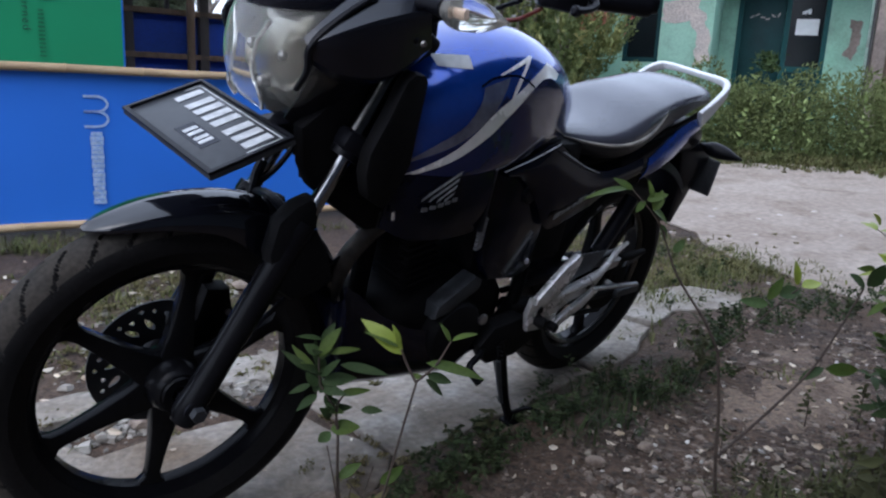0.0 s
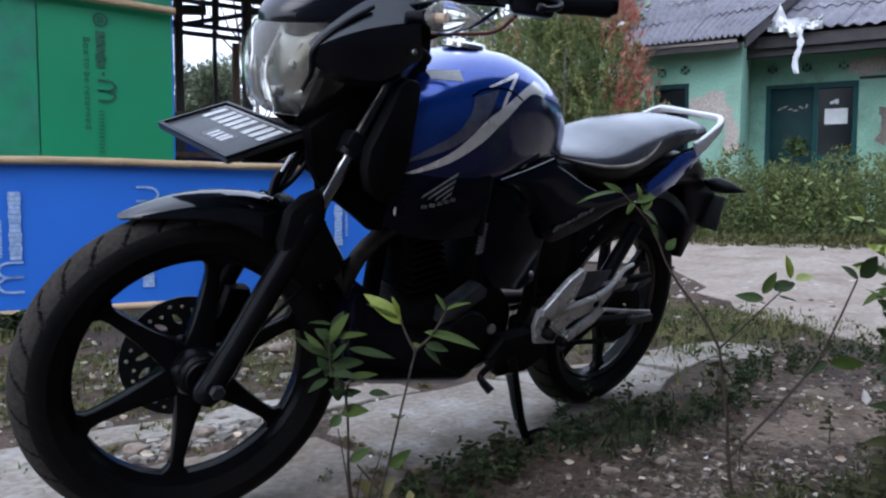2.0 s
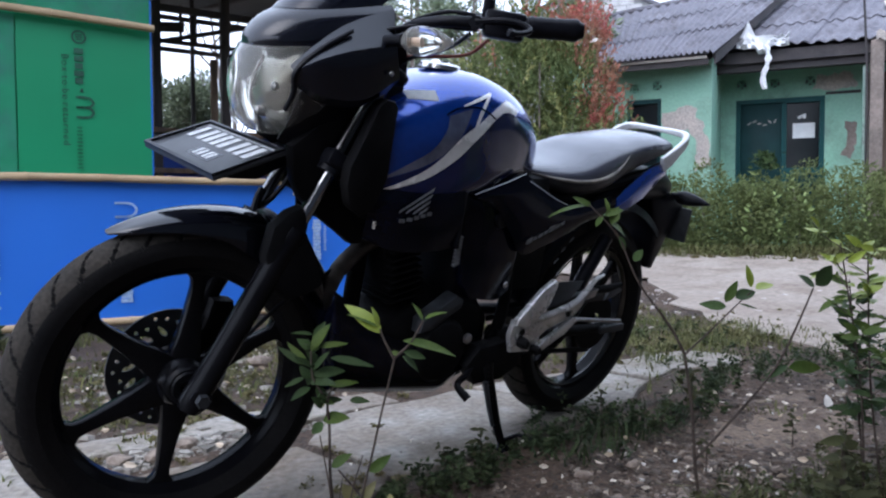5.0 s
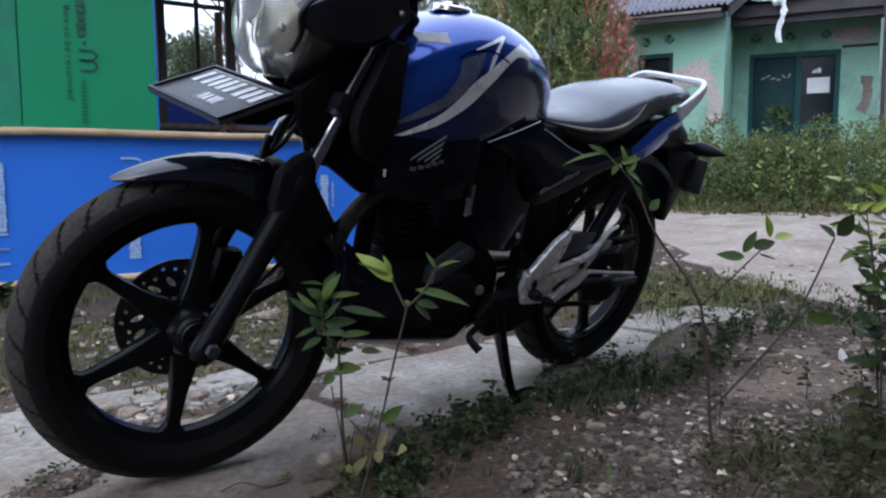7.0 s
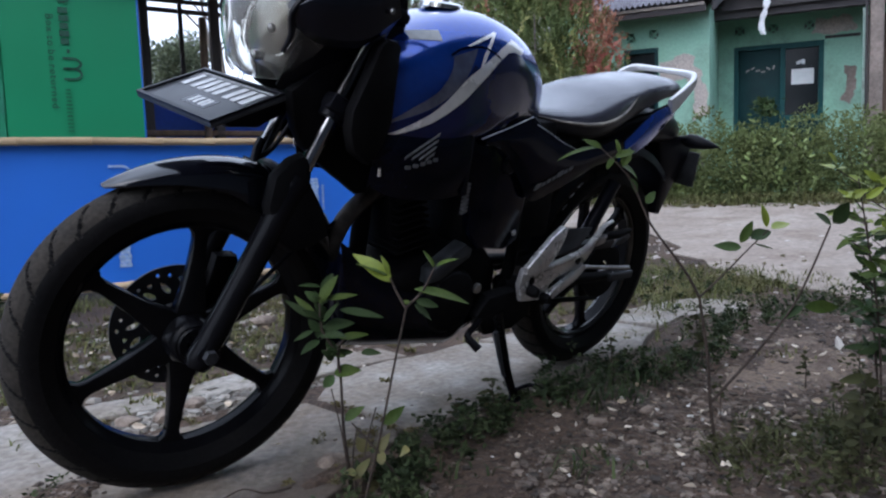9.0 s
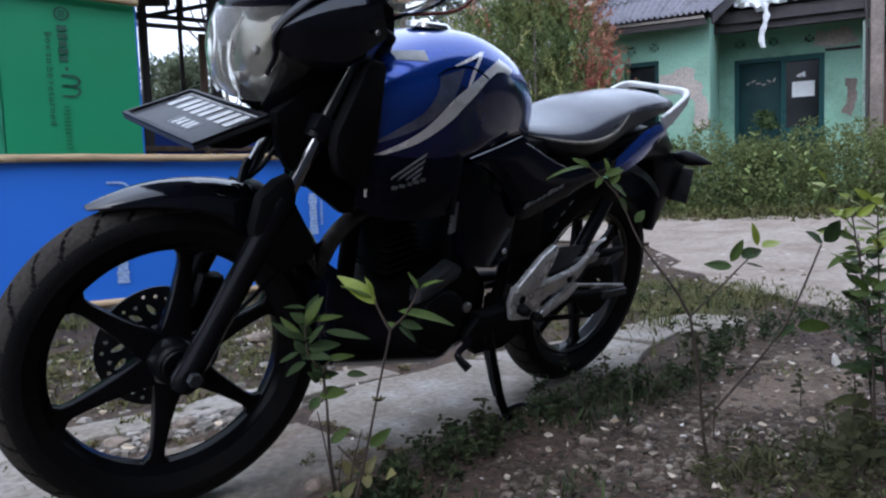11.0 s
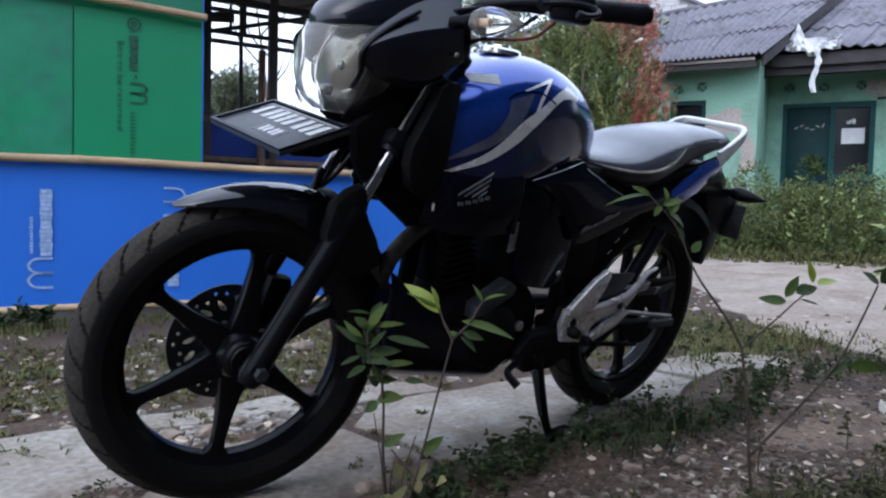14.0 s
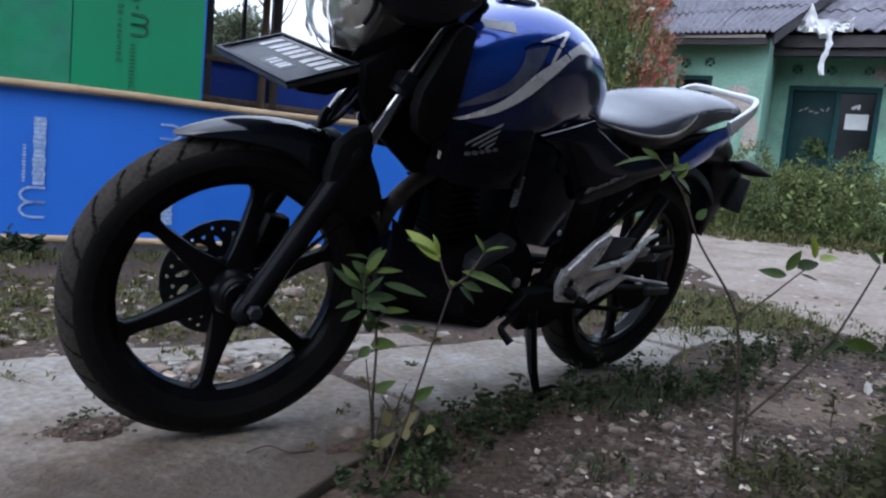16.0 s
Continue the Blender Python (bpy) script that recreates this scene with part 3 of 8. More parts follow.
def scatter():
    def stones(name, n, cx, cy, sx, sy, lo, hi, label, base=None, seed=0, mat="pebble"):
        r = np.random.default_rng(seed)
        x, y = r.normal(cx, sx, n), r.normal(cy, sy, n)
        z = ground_z(x, y) if base is None else np.full(n, base)
        s = lo * (hi / lo) ** (r.random(n) ** 2.2)
        v, f = lumps(r, np.c_[x, y, z + 0.10 * s], s, 0.42)
        ob = new(name, pydata(name, v, f))
        ob.data.materials.append(M[mat])
        tagged(ob, label, "gravel", kind="stuff")
    stones("gravel", 3400, 1.35, -0.62, 0.55, 0.26, 0.003, 0.023, "loose pale gravel on brown earth", seed=1)
    stones("gravel", 1900, 0.60, -0.58, 0.40, 0.17, 0.003, 0.022, "loose gravel on brown earth", seed=2)
    stones("gravel", 900, 0.25, 0.43, 0.20, 0.035, 0.006, 0.034, "broken pale stones in a gap of the path", seed=3, mat="pale_stone")
    stones("gravel", 900, 0.4, 1.20, 0.9, 0.35, 0.006, 0.042, "pale stones and rubble among thin grass", seed=4, mat="pale_stone")
    stones("gravel", 1500, 1.00, -0.66, 0.35, 0.18, 0.004, 0.020, "loose brown gravel on bare earth", seed=9)
    stones("gravel", 700, 2.3, -0.62, 0.4, 0.3, 0.006, 0.04, "loose gravel on brown earth", seed=5)
    stones("gravel", 380, 4.2, 1.0, 0.8, 0.7, 0.008, 0.05, "small stones along the sandy road", seed=6, mat="render")
    stones("gravel", 500, 3.25, 0.45, 0.25, 0.35, 0.005, 0.03, "loose stones where the earth meets the road", seed=8)
    stones("gravel", 120, -0.19, 0.10, 0.06, 0.035, 0.004, 0.014, "small stones on dark earth", base=0.010, seed=7)
    r = np.random.default_rng(77)
    n = 120
    x, y = r.normal(1.3, 0.6, n), r.normal(-0.6, 0.26, n)
    z = 0.005 * (3.0 ** r.random(n))
    v, f = lumps(r, np.c_[x, y, ground_z(x, y) + 0.2 * z], z, 0.5)
    ob = new("pale_chips", pydata("pale_chips", v, f))
    ob.data.materials.append(M["pale_chip"])
    tagged(ob, "pale stone chips strewn on brown earth", "gravel", kind="stuff")
    # dry leaves and scraps
    def flakes(n, cx, cy, sx, sy, size, mat, label, seed):
        r = np.random.default_rng(seed)
        x, y = r.normal(cx, sx, n), r.normal(cy, sy, n)
        d = np.c_[r.normal(size=n), r.normal(size=n), r.normal(0, 0.15, n)]
        v, f = leaves(r, np.c_[x, y, ground_z(x, y) + 0.012], d, size, size * 0.5, 0.2, 0.1)
        ob = new("leaf_litter", pydata("leaf_litter", v, f))
        ob.data.materials.append(mat)
        tagged(ob, label, "leaf litter", kind="stuff")
    flakes(170, 1.3, -0.6, 0.6, 0.26, 0.026, M["litter"], "small dry brown leaves on the earth", 21)
    flakes(260, 0.4, 1.3, 0.8, 0.4, 0.035, M["litter"], "dry brown leaves on thin grass", 22)
    flakes(60, 0.3, 0.05, 0.7, 0.3, 0.015, M["litter"], "crumbs of dry leaf on the path", 23)


scatter()


def rock(x, y, size, seed, label, flat=0.6):
    bm = bmesh.new()
    bmesh.ops.create_icosphere(bm, subdivisions=2, radius=size)
    rng = np.random.default_rng(seed)
    for v in bm.verts:
        k = 1 + 0.25 * noise.noise(v.co * (1.4 / size) + Vector((seed * 3.1, 0, 0)))
        v.co = Vector((v.co.x * 1.25 * k, v.co.y * k, v.co.z * flat * k))
    ob = part("stone", bm, M["pebble"], smooth=False)
    ob.matrix_basis = pose(x, y, float(ground_z(x, y)) + size * flat * 0.55, 0, 0, rng.uniform(0, 360))
    return tagged(ob, label, "stone")


rock(0.27, -0.155, 0.030, 1, "pale grey stone on earth beside the path")
rock(0.93, -0.65, 0.017, 2, "pale angular stone on brown earth")
rock(0.72, -0.52, 0.022, 3, "grey stone half sunk in brown earth")
rock(1.02, -0.46, 0.018, 4, "brown-grey stone on gravel")
rock(0.86, -0.42, 0.020, 5, "grey stone beside low weeds")
rock(0.16, 0.40, 0.035, 6, "pale broken stone in a gap of the path")
rock(0.25, 0.44, 0.030, 7, "pale broken stone in a gap of the path")
rock(0.08, 0.46, 0.028, 8, "pale broken stone in a gap of the path")
rock(1.30, 1.10, 0.05, 9, "pale rubble stone in grass")
rock(0.95, 1.30, 0.045, 10, "pale rubble stone in grass")


def scrap(x, y, size, yaw, label, up=70):
    v, f = leaves(np.random.default_rng(int(x * 100)), np.zeros((1, 3)), np.array([[0, 0, 1.0]]), size, size * 0.6, 0.3, 0.15)
    ob = new("pale_scrap", pydata("pale_scrap", v, f))
    ob.data.materials.append(M["petal"])
    ob.matrix_basis = pose(x, y, float(ground_z(x, y)) + 0.006, 0, 90 - up, yaw)
    tagged(ob, label, "litter")


scrap(1.90, -0.62, 0.045, 100, "white dry leaf standing on bare earth", 80)
scrap(1.86, -0.64, 0.025, 20, "small white scrap lying on bare earth", 8)
scrap(1.66, -0.68, 0.03, 70, "pale scrap lying on gravel", 8)
scrap(1.12, -0.52, 0.03, 40, "pale dry leaf lying on gravel", 12)
scrap(6.7, 1.35, 0.07, 20, "white scrap lying on the sandy road", 8)

# a curled dry stalk on the slab by the front wheel
stalk = part("dry_stalk", rod([(0.02, -0.16, 0.004), (0.06, -0.17, 0.014), (0.09, -0.20, 0.006), (0.14, -0.21, 0.004)], 0.0018, 6, 14), M["twig"])
tagged(stalk, "curled dry brown stalk lying on the concrete", "stalk")


# ---- grass and low weeds ----
def grass_patch(name, n, cx, cy, sx, sy, height, seed, label, mat="grass", turn=0.0, z=None, width=0.0028):
    r = np.random.default_rng(seed)
    clumps = max(4, n // 16)
    ux, uy = r.normal(0, sx, clumps), r.normal(0, sy, clumps)
    i = r.integers(0, clumps, n)
    px, py = ux[i] + r.normal(0, 0.035, n), uy[i] + r.normal(0, 0.035, n)
    c, s = math.cos(turn), math.sin(turn)
    x, y = cx + c * px - s * py, cy + s * px + c * py
    v, f = blades(r, np.c_[x, y, ground_z(x, y) - 0.004 if z is None else np.full(n, z)], height, width, 1.5)
    ob = new(name, pydata(name, v, f))
    ob.data.materials.append(M[mat])
    tagged(ob, label, "grass", kind="stuff")


def weed_patch(n, cx, cy, sx, sy, height, seed, label, turn=0.0, leaf=0.016, mat="weed"):
    """Low creeping weeds: stalks with small leaves all along."""
    r = np.random.default_rng(seed)
    k = max(5, n // 30)
    ux, uy = r.normal(0, sx, k), r.normal(0, sy, k)
    c, s = math.cos(turn), math.sin(turn)
    bx, by = cx + c * ux - s * uy, cy + s * ux + c * uy
    out = r.normal(0, 0.6, (k, 2))
    h = height * r.uniform(0.4, 1.3, k)
    i = r.integers(0, k, n)
    t = r.random(n) ** 0.7
    x = bx[i] + out[i, 0] * h[i] * t + r.normal(0, 0.006, n)
    y = by[i] + out[i, 1] * h[i] * t + r.normal(0, 0.006, n)
    z = ground_z(x, y) + h[i] * t + 0.004
    d = np.c_[r.normal(size=n), r.normal(size=n), r.normal(0.25, 0.4, n)]
    v, f = leaves(r, np.c_[x, y, z], d, leaf, leaf * 0.55)
    ob = new("low_weeds", pydata("low_weeds", v, f))
    ob.data.materials.append(M[mat])
    tagged(ob, label, "weeds", kind="stuff")


weed_patch(520, 0.52, -0.24, 0.16, 0.035, 0.05, 31, "low dark green weeds along the path's edge", 0.35)
weed_patch(480, 0.82, -0.24, 0.14, 0.035, 0.055, 32, "low dark green weeds by the side stand", 0.0)
weed_patch(900, 1.22, -0.28, 0.18, 0.045, 0.085, 33, "dark green weeds along the path's edge", -0.3)
weed_patch(800, 1.80, -0.26, 0.28, 0.05, 0.06, 34, "dark green weeds beside the earth", 0.2)
weed_patch(2000, 2.55, -0.32, 0.32, 0.07, 0.08, 35, "thick low weeds between earth and road", -0.3)
weed_patch(800, 0.28, -0.36, 0.14, 0.05, 0.05, 36, "low dark green weeds over the path's edge", 0.5)
weed_patch(800, 0.48, -0.31, 0.15, 0.04, 0.05, 56, "low dark green weeds at the edge of bare earth", 0.2)
weed_patch(900, 0.92, -0.97, 0.13, 0.05, 0.09, 54, "olive green weeds on bare earth", -0.6, leaf=0.015, mat="weed_olive")
weed_patch(700, 1.15, -0.92, 0.12, 0.05, 0.09, 55, "olive green weeds at the foot of the saplings", -0.4, leaf=0.015, mat="weed_olive")
weed_patch(900, 1.12, -0.84, 0.20, 0.06, 0.05, 37, "low olive weeds on gravel", -0.5, leaf=0.012, mat="weed_olive")
grass_patch("grass", 260, 1.12, -0.86, 0.20, 0.06, 0.07, 57, "olive grass tufts at the foot of the saplings", mat="weed_olive", turn=-0.5)
weed_patch(70, -0.20, 0.13, 0.012, 0.012, 0.05, 38, "tiny green weed in a hole of the path", leaf=0.012)
grass_patch("grass", 420, 1.25, -0.27, 0.25, 0.06, 0.07, 41, "green grass tufts along the path's edge", mat="weed")
grass_patch("grass", 120, 1.00, -0.76, 0.35, 0.08, 0.05, 42, "sparse short grass on gravel", mat="weed", turn=-0.5)
grass_patch("grass", 5200, 0.5, 1.35, 1.0, 0.40, 0.045, 43, "thin short grass between the path and the fence")
grass_patch("grass", 2000, 2.6, 0.62, 0.55, 0.22, 0.06, 44, "short grass between the path and the road", turn=0.5)
grass_patch("grass", 2200, 0.3, 2.55, 0.9, 0.08, 0.07, 45, "grass along the foot of the fence", turn=-0.17)
grass_patch("grass", 1600, 2.9, 0.25, 0.30, 0.15, 0.06, 46, "short grass by the end of the path")
grass_patch("grass", 1200, 3.2, 0.45, 0.16, 0.45, 0.05, 49, "short grass fading into the edge of the road")
weed_patch(700, 2.75, 0.35, 0.35, 0.2, 0.05, 47, "low weeds in short grass", 0.6)
weed_patch(160, 0.05, 2.52, 0.12, 0.03, 0.12, 48, "green weed growing at the foot of the fence", leaf=0.05)
weed_patch(17000, 0.45, 1.30, 0.95, 0.42, 0.016, 50, "mossy ground cover between the path and the fence", leaf=0.013, mat="moss")
weed_patch(2600, 2.7, 0.55, 0.5, 0.22, 0.016, 51, "mossy ground cover by the end of the path", leaf=0.013, mat="moss")
weed_patch(260, 0.50, 0.02, 0.012, 0.10, 0.014, 52, "moss in a joint of the path", 0.0, leaf=0.009, mat="moss")
weed_patch(500, 0.30, -0.17, 0.12, 0.03, 0.020, 53, "moss along the path's edge", 0.5, leaf=0.010, mat="moss")

# ---- fence of plastic sheets and bamboo ----
FENCE = pose(0.5, 2.72, 0, 0, 0, -10)


def bamboo(x0, z0, x1, z1, y, r, name="bamboo_pole", label="pale bamboo pole tied along the fence", seed=0, m=FENCE, y1=None):
    """A bamboo pole with swollen nodes."""
    rng = np.random.default_rng(seed)
    a, b = np.array([x0, y, z0]), np.array([x1, y if y1 is None else y1, z1])
    L = np.linalg.norm(b - a)
    pts, rad, s = [], [], 0.0
    while s < L:
        for ds, k in ((0, 1.0), (0.008, 1.13), (0.016, 0.98)):
            if s + ds < L:
                pts.append(a + (b - a) * (s + ds) / L + [0, 0, 0.006 * math.sin(3 * s)]); rad.append(r * k * (1 - 0.05 * s / L))
        s += rng.uniform(0.28, 0.42)
    pts.append(b); rad.append(r * 0.95)
    bm = bmesh.new()
    tube(bm, pts, rad, 14)
    ob = part(name, bm, M["bamboo"])
    ob.matrix_basis = m
    return tagged(ob, label, "bamboo pole", "bamboo poles of the fence")


def sheet(name, x0, x1, z0, z1, y, mat, label, wave=0.006, seed=0, rib=0.0):
    """A thin stiff plastic sheet, slightly buckled."""
    nx, nz = max(3, int((x1 - x0) / 0.05)), max(3, int((z1 - z0) / 0.05))
    bm = bmesh.new()
    f = lambda x, z: y + wave * noise.noise(Vector((x * 1.6 + seed, z * 1.3, 0.3)))
    rows = [[bm.verts.new((x0 + (x1 - x0) * i / nx, f(x0 + (x1 - x0) * i / nx, z0 + (z1 - z0) * k / nz), z0 + (z1 - z0) * k / nz)) for k in range(nz + 1)] for i in range(nx + 1)]
    for i in range(nx):
        for k in range(nz):
            bm.faces.new((rows[i][k], rows[i + 1][k], rows[i + 1][k + 1], rows[i][k + 1]))
    made = bmesh.ops.extrude_face_region(bm, geom=list(bm.faces))
    bmesh.ops.translate(bm, vec=(0, 0.004, 0), verts=[g for g in made["geom"] if isinstance(g, bmesh.types.BMVert)])
    ob = part(name, bm, mat)
    ob.matrix_basis = FENCE
    return tagged(ob, label, "plastic sheet", "plastic sheets of the fence")


blue = sheet("blue_sheet", -2.6, 0.68, 0.05, 0.825, 0.0, M["blue_sheet"], "bright blue corrugated plastic sheet printed in white", seed=1)
blue2 = sheet("blue_sheet", 0.66, 2.1, 0.05, 0.825, 0.006, M["blue_sheet"], "bright blue corrugated plastic sheet of the fence", seed=2)
green = sheet("green_sheet", -0.082, 0.562, 0.83, 2.05, 0.012, M["green_sheet"], "bright green corrugated plastic sheet printed in black", seed=3)
sheet("green_sheet", -2.6, -0.05, 0.83, 2.05, 0.024, M["green_sheet"], "green corrugated plastic sheet with pale film", seed=4)
film = sheet("green_film", -2.6, -0.09, 0.832, 1.64, 0.016, M["green_film"], "pale green translucent film over the green sheet", seed=6)
film2 = sheet("green_film", -0.07, 0.553, 1.66, 2.05, 0.006, M["green_film"], "pale green film over the top of the green sheet", seed=7, wave=0.004)
sheet("blue_sheet", 0.563, 0.572, 0.83, 2.05, 0.016, M["blue_sheet"], "narrow blue edge of a plastic sheet", seed=8, wave=0.002)
bamboo(-2.6, 0.80, 1.52, 0.832, -0.028, 0.022, seed=1)
bamboo(-2.6, 1.70, 0.575, 1.648, -0.030, 0.021, seed=2)
bamboo(-2.6, 0.045, 2.15, 0.056, -0.026, 0.021, seed=3, label="pale bamboo pole lying along the foot of the fence")


def mark_m(parent, x, z, w, h, mat, flip=1):
    """A printed device of two arches lying on its side, as one bar bent twice."""
    pts = []
    for k in range(2):
        z0 = z + h * (k * 0.5 - 0.5) * flip
        pts += [(x, z0), (x + w * 0.75, z0 + 0.03 * h * flip), (x + w, z0 + 0.25 * h * flip), (x + w * 0.75, z0 + 0.47 * h * flip)]
    pts += [(x, z + 0.5 * h * flip)]
    bm = bmesh.new()
    rows = []
    p = spline(pts, 60)
    for i, q in enumerate(p):
        d = p[min(i + 1, 59)] - p[max(i - 1, 0)]
        nrm = np.array([-d[1], d[0]]) / max(1e-6, np.hypot(*d)) * 0.006
        rows.append([bm.verts.new((q[0] + nrm[0] * s, 0, q[1] + nrm[1] * s)) for s in (-1, 1)])
    for a, b in zip(rows, rows[1:]):
        bm.faces.new((a[0], a[1], b[1], b[0]))
    ob = part("printed_mark", bm, mat, parent, smooth=False)
    ob.location.y = -0.0075 if parent is not green else -0.0065 + 0.012
    return ob


def bars(parent, x, z0, z1, heights, mat, y, name="printed_bar", gap=0.18, seed=0, wide=0.034):
    """Unreadable print as plain bars, one beside the other along z."""
    rng = np.random.default_rng(seed)
    z, n = z0, heights
    step = (z1 - z0) / n
    for k in range(n):
        w = rng.uniform(0.75, 1.0)
        bm = block((x - 0.5 * wide * w, y - 0.0004, z + step * gap / 2), (x + 0.5 * wide * w, y, z + step * (1 - gap / 2)))
        part(name, bm, mat, parent, smooth=False)
        z += step


# white prints on the blue sheet: a device and a line of print that cannot be made out
mark_m(blue, -0.180, 0.237, -0.112, 0.15, M["print_white"])
bars(blue, -0.212, 0.325, 0.667, 15, M["print_white"], -0.008, seed=2, gap=0.10, wide=0.064)
bars(blue, -0.278, 0.335, 0.527, 12, M["print_white"], -0.008, seed=3, gap=0.35, wide=0.018)
mark_m(blue, 0.359, 0.620, 0.112, 0.15, M["print_white"])
bars(blue, 0.412, 0.150, 0.520, 16, M["print_white"], -0.008, seed=4, gap=0.10, wide=0.064)
bars(blue2, 1.535, 0.345, 0.600, 12, M["print_white"], -0.004, seed=5, gap=0.10, wide=0.060)
bars(blue2, 1.590, 0.400, 0.560, 10, M["print_white"], -0.004, seed=6, gap=0.35, wide=0.018)


def printed(text, parent, x, z, size, mat, y):
    """Printed words running downwards."""
    c = bpy.data.curves.new("printed_word", "FONT")
    c.body, c.size, c.extrude, c.space_character = text, size, 0.0002, 1.25
    tmp = bpy.data.objects.new("printed_word", c)
    scene.collection.objects.link(tmp)
    me = bpy.data.meshes.new_from_object(tmp.evaluated_get(bpy.context.evaluated_depsgraph_get()))
    bpy.data.objects.remove(tmp)
    me.materials.append(mat)
    ob = new("printed_word", me)
    ob.parent = parent
    ob.matrix_basis = Matrix.Translation((x, y, z)) @ Matrix(((0, 1, 0, 0), (0, 0, -1, 0), (-1, 0, 0, 0), (0, 0, 0, 1)))
    return z - max(v.co.x for v in me.vertices) - 0.38 * size


z = 1.470
for word in ("Box", "to", "be", "returned"):
    z = printed(word, green, 0.122, z, 0.050, M["print_dark"], 0.004)
bars(green, 0.203, 1.315, 1.510, 5, M["print_dark"], 0.004, seed=8, gap=0.25, wide=0.046)
bars(green, 0.214, 1.275, 1.296, 1, M["print_dark"], 0.004, seed=10, gap=0.1, wide=0.014)
mark_m(green, 0.186, 1.198, 0.084, 0.105, M["print_dark"])
bars(green, 0.200, 0.87, 1.10, 12, M["print_faint"], 0.004, seed=9, gap=0.5, wide=0.030)
ring = part("printed_ring", turned([(0.027, 0), (0.036, 0)], (0.206, 0.0045, 1.563), 40, closed=False), M["print_dark"], green)
bars(green, 0.206, 1.545, 1.581, 3, M["print_dark"], 0.004, seed=11, gap=0.4, wide=0.036)
bars(film2, 0.185, 1.825, 1.85, 1, M["print_white"], -0.004, seed=12, gap=0.2, wide=0.095)

# ---- roofed stall behind the fence ----
stall = thing("roofed_stall", "dark timber stall with posts, trusses and blue panels behind the fence", "stall", FENCE)
for x, y, r, z in ((0.79, 0.9, 0.026, 2.3), (1.105, 1.2, 0.014, 2.4), (1.25, 0.9, 0.03, 2.35), (1.9, 0.9, 0.03, 2.4), (0.9, 3.0, 0.03, 2.7), (1.9, 3.0, 0.03, 2.7), (2.9, 3.0, 0.03, 2.7)):
    part("post", block((x - r, y - r, -0.02), (x + r, y + r, z), 0.004), M["darkwood"], stall)
roof = slab([(-2.6, 2.10), (2.6, 2.16), (2.6, 2.22), (-2.6, 2.16)], -0.25, 3.6)
for v in roof.verts:
    v.co.z += 0.16 * (v.co.y + 0.25)
part("roof", roof, M["underroof"], stall, smooth=False)
for y, z, r in ((0.9, 2.02, 0.022), (0.9, 1.80, 0.014), (3.0, 2.50, 0.02), (3.0, 2.2, 0.02)):
    part("beam", block((0.2, y - r, z - r), (2.6, y + r, z + r), 0.003), M["darkwood"], stall)
for k in range(5):
    x = 0.35 + 0.45 * k
    part("rafter", rod([(x, -0.2, 2.10 + 0.006 * k), (x, 3.5, 2.69 + 0.006 * k)], 0.022, 8), M["darkwood"], stall)
part("truss", rod([(0.62, 0.9, 1.74), (1.9, 0.9, 2.10)], 0.016, 8), M["darkwood"], stall)
part("truss", rod([(0.60, 0.95, 1.88), (0.98, 0.95, 1.92)], 0.035, 8), M["darkwood"], stall)
for x in (0.95, 1.05, 1.5, 1.62):
    part("strut", rod([(x, 0.9, 1.80), (x, 0.9, 2.05)], 0.011, 8), M["darkwood"], stall)
part("panel", block((0.60, 0.93, 0.10), (1.9, 0.945, 1.20)), M["navy"], stall, "dark blue panel")
for z in (0.93, 1.20):
    part("rail", block((0.58, 0.87, z - 0.018), (1.95, 0.92, z + 0.018), 0.004), M["brownwood"], stall, "brown timber rail")
part("upright", rod([(1.155, 0.86, 0.0), (1.16, 0.86, 1.7)], 0.026, 10), M["brownwood"], stall, "brown bamboo upright")
bamboo(1.05, 2.045, 2.6, 2.16, -0.20, 0.028, label="pale bamboo pole along the stall's roof edge", seed=9)


# ---- house ----
HOUSE = pose(10.67, 2.64, 0, 0, 0, -69)       # x along the front, y into the house
house = thing("house", "single-storey house with flaking pale green walls and grey sheet roof", "house", HOUSE)


def wall_with_openings(x0, x1, z0, z1, y0, y1, holes):
    """A wall as blocks round its openings (x0, x1, z0, z1)."""
    bm = bmesh.new()
    xs = sorted({x0, x1, *[h[0] for h in holes], *[h[1] for h in holes]})
    for a, b in zip(xs, xs[1:]):
        cut = sorted([(h[2], h[3]) for h in holes if h[0] <= a and h[1] >= b])
        z = z0
        for lo, hi in cut + [(z1, z1)]:
            if lo > z + 1e-4:
                box(bm, (a, y0, z), (b, y1, lo))
            z = max(z, hi)
    bmesh.ops.remove_doubles(bm, verts=bm.verts, dist=1e-4)
    return bm


FLOOR = 0.22
VENTS = [(-1.03, -0.90, 2.50, 2.62), (-0.57, -0.45, 2.49, 2.61), (-0.10, 0.02, 2.49, 2.61)]
part("wall", wall_with_openings(-1.25, 6.5, FLOOR - 0.5, 3.3, 0.0, 0.15, [(-1.04, 0.155, FLOOR, 2.33)] + VENTS), M["plaster"], house, "flaking pale green plaster", smooth=False)
WVENTS = [(-2.34, -2.22, 2.33, 2.45), (-2.03, -1.91, 2.35, 2.47)]
part("wall", wall_with_openings(-3.3, -1.25, FLOOR - 0.5, 2.74, -1.4, -1.25, [(-2.38, -1.91, 1.25, 2.23)] + WVENTS), M["plaster"], house, "flaking pale green plaster", smooth=False)
part("wall", block((-1.40, -1.25, FLOOR - 0.5), (-1.25, 0.0, 2.74)), M["plaster"], house, "pale green side wall", smooth=False)
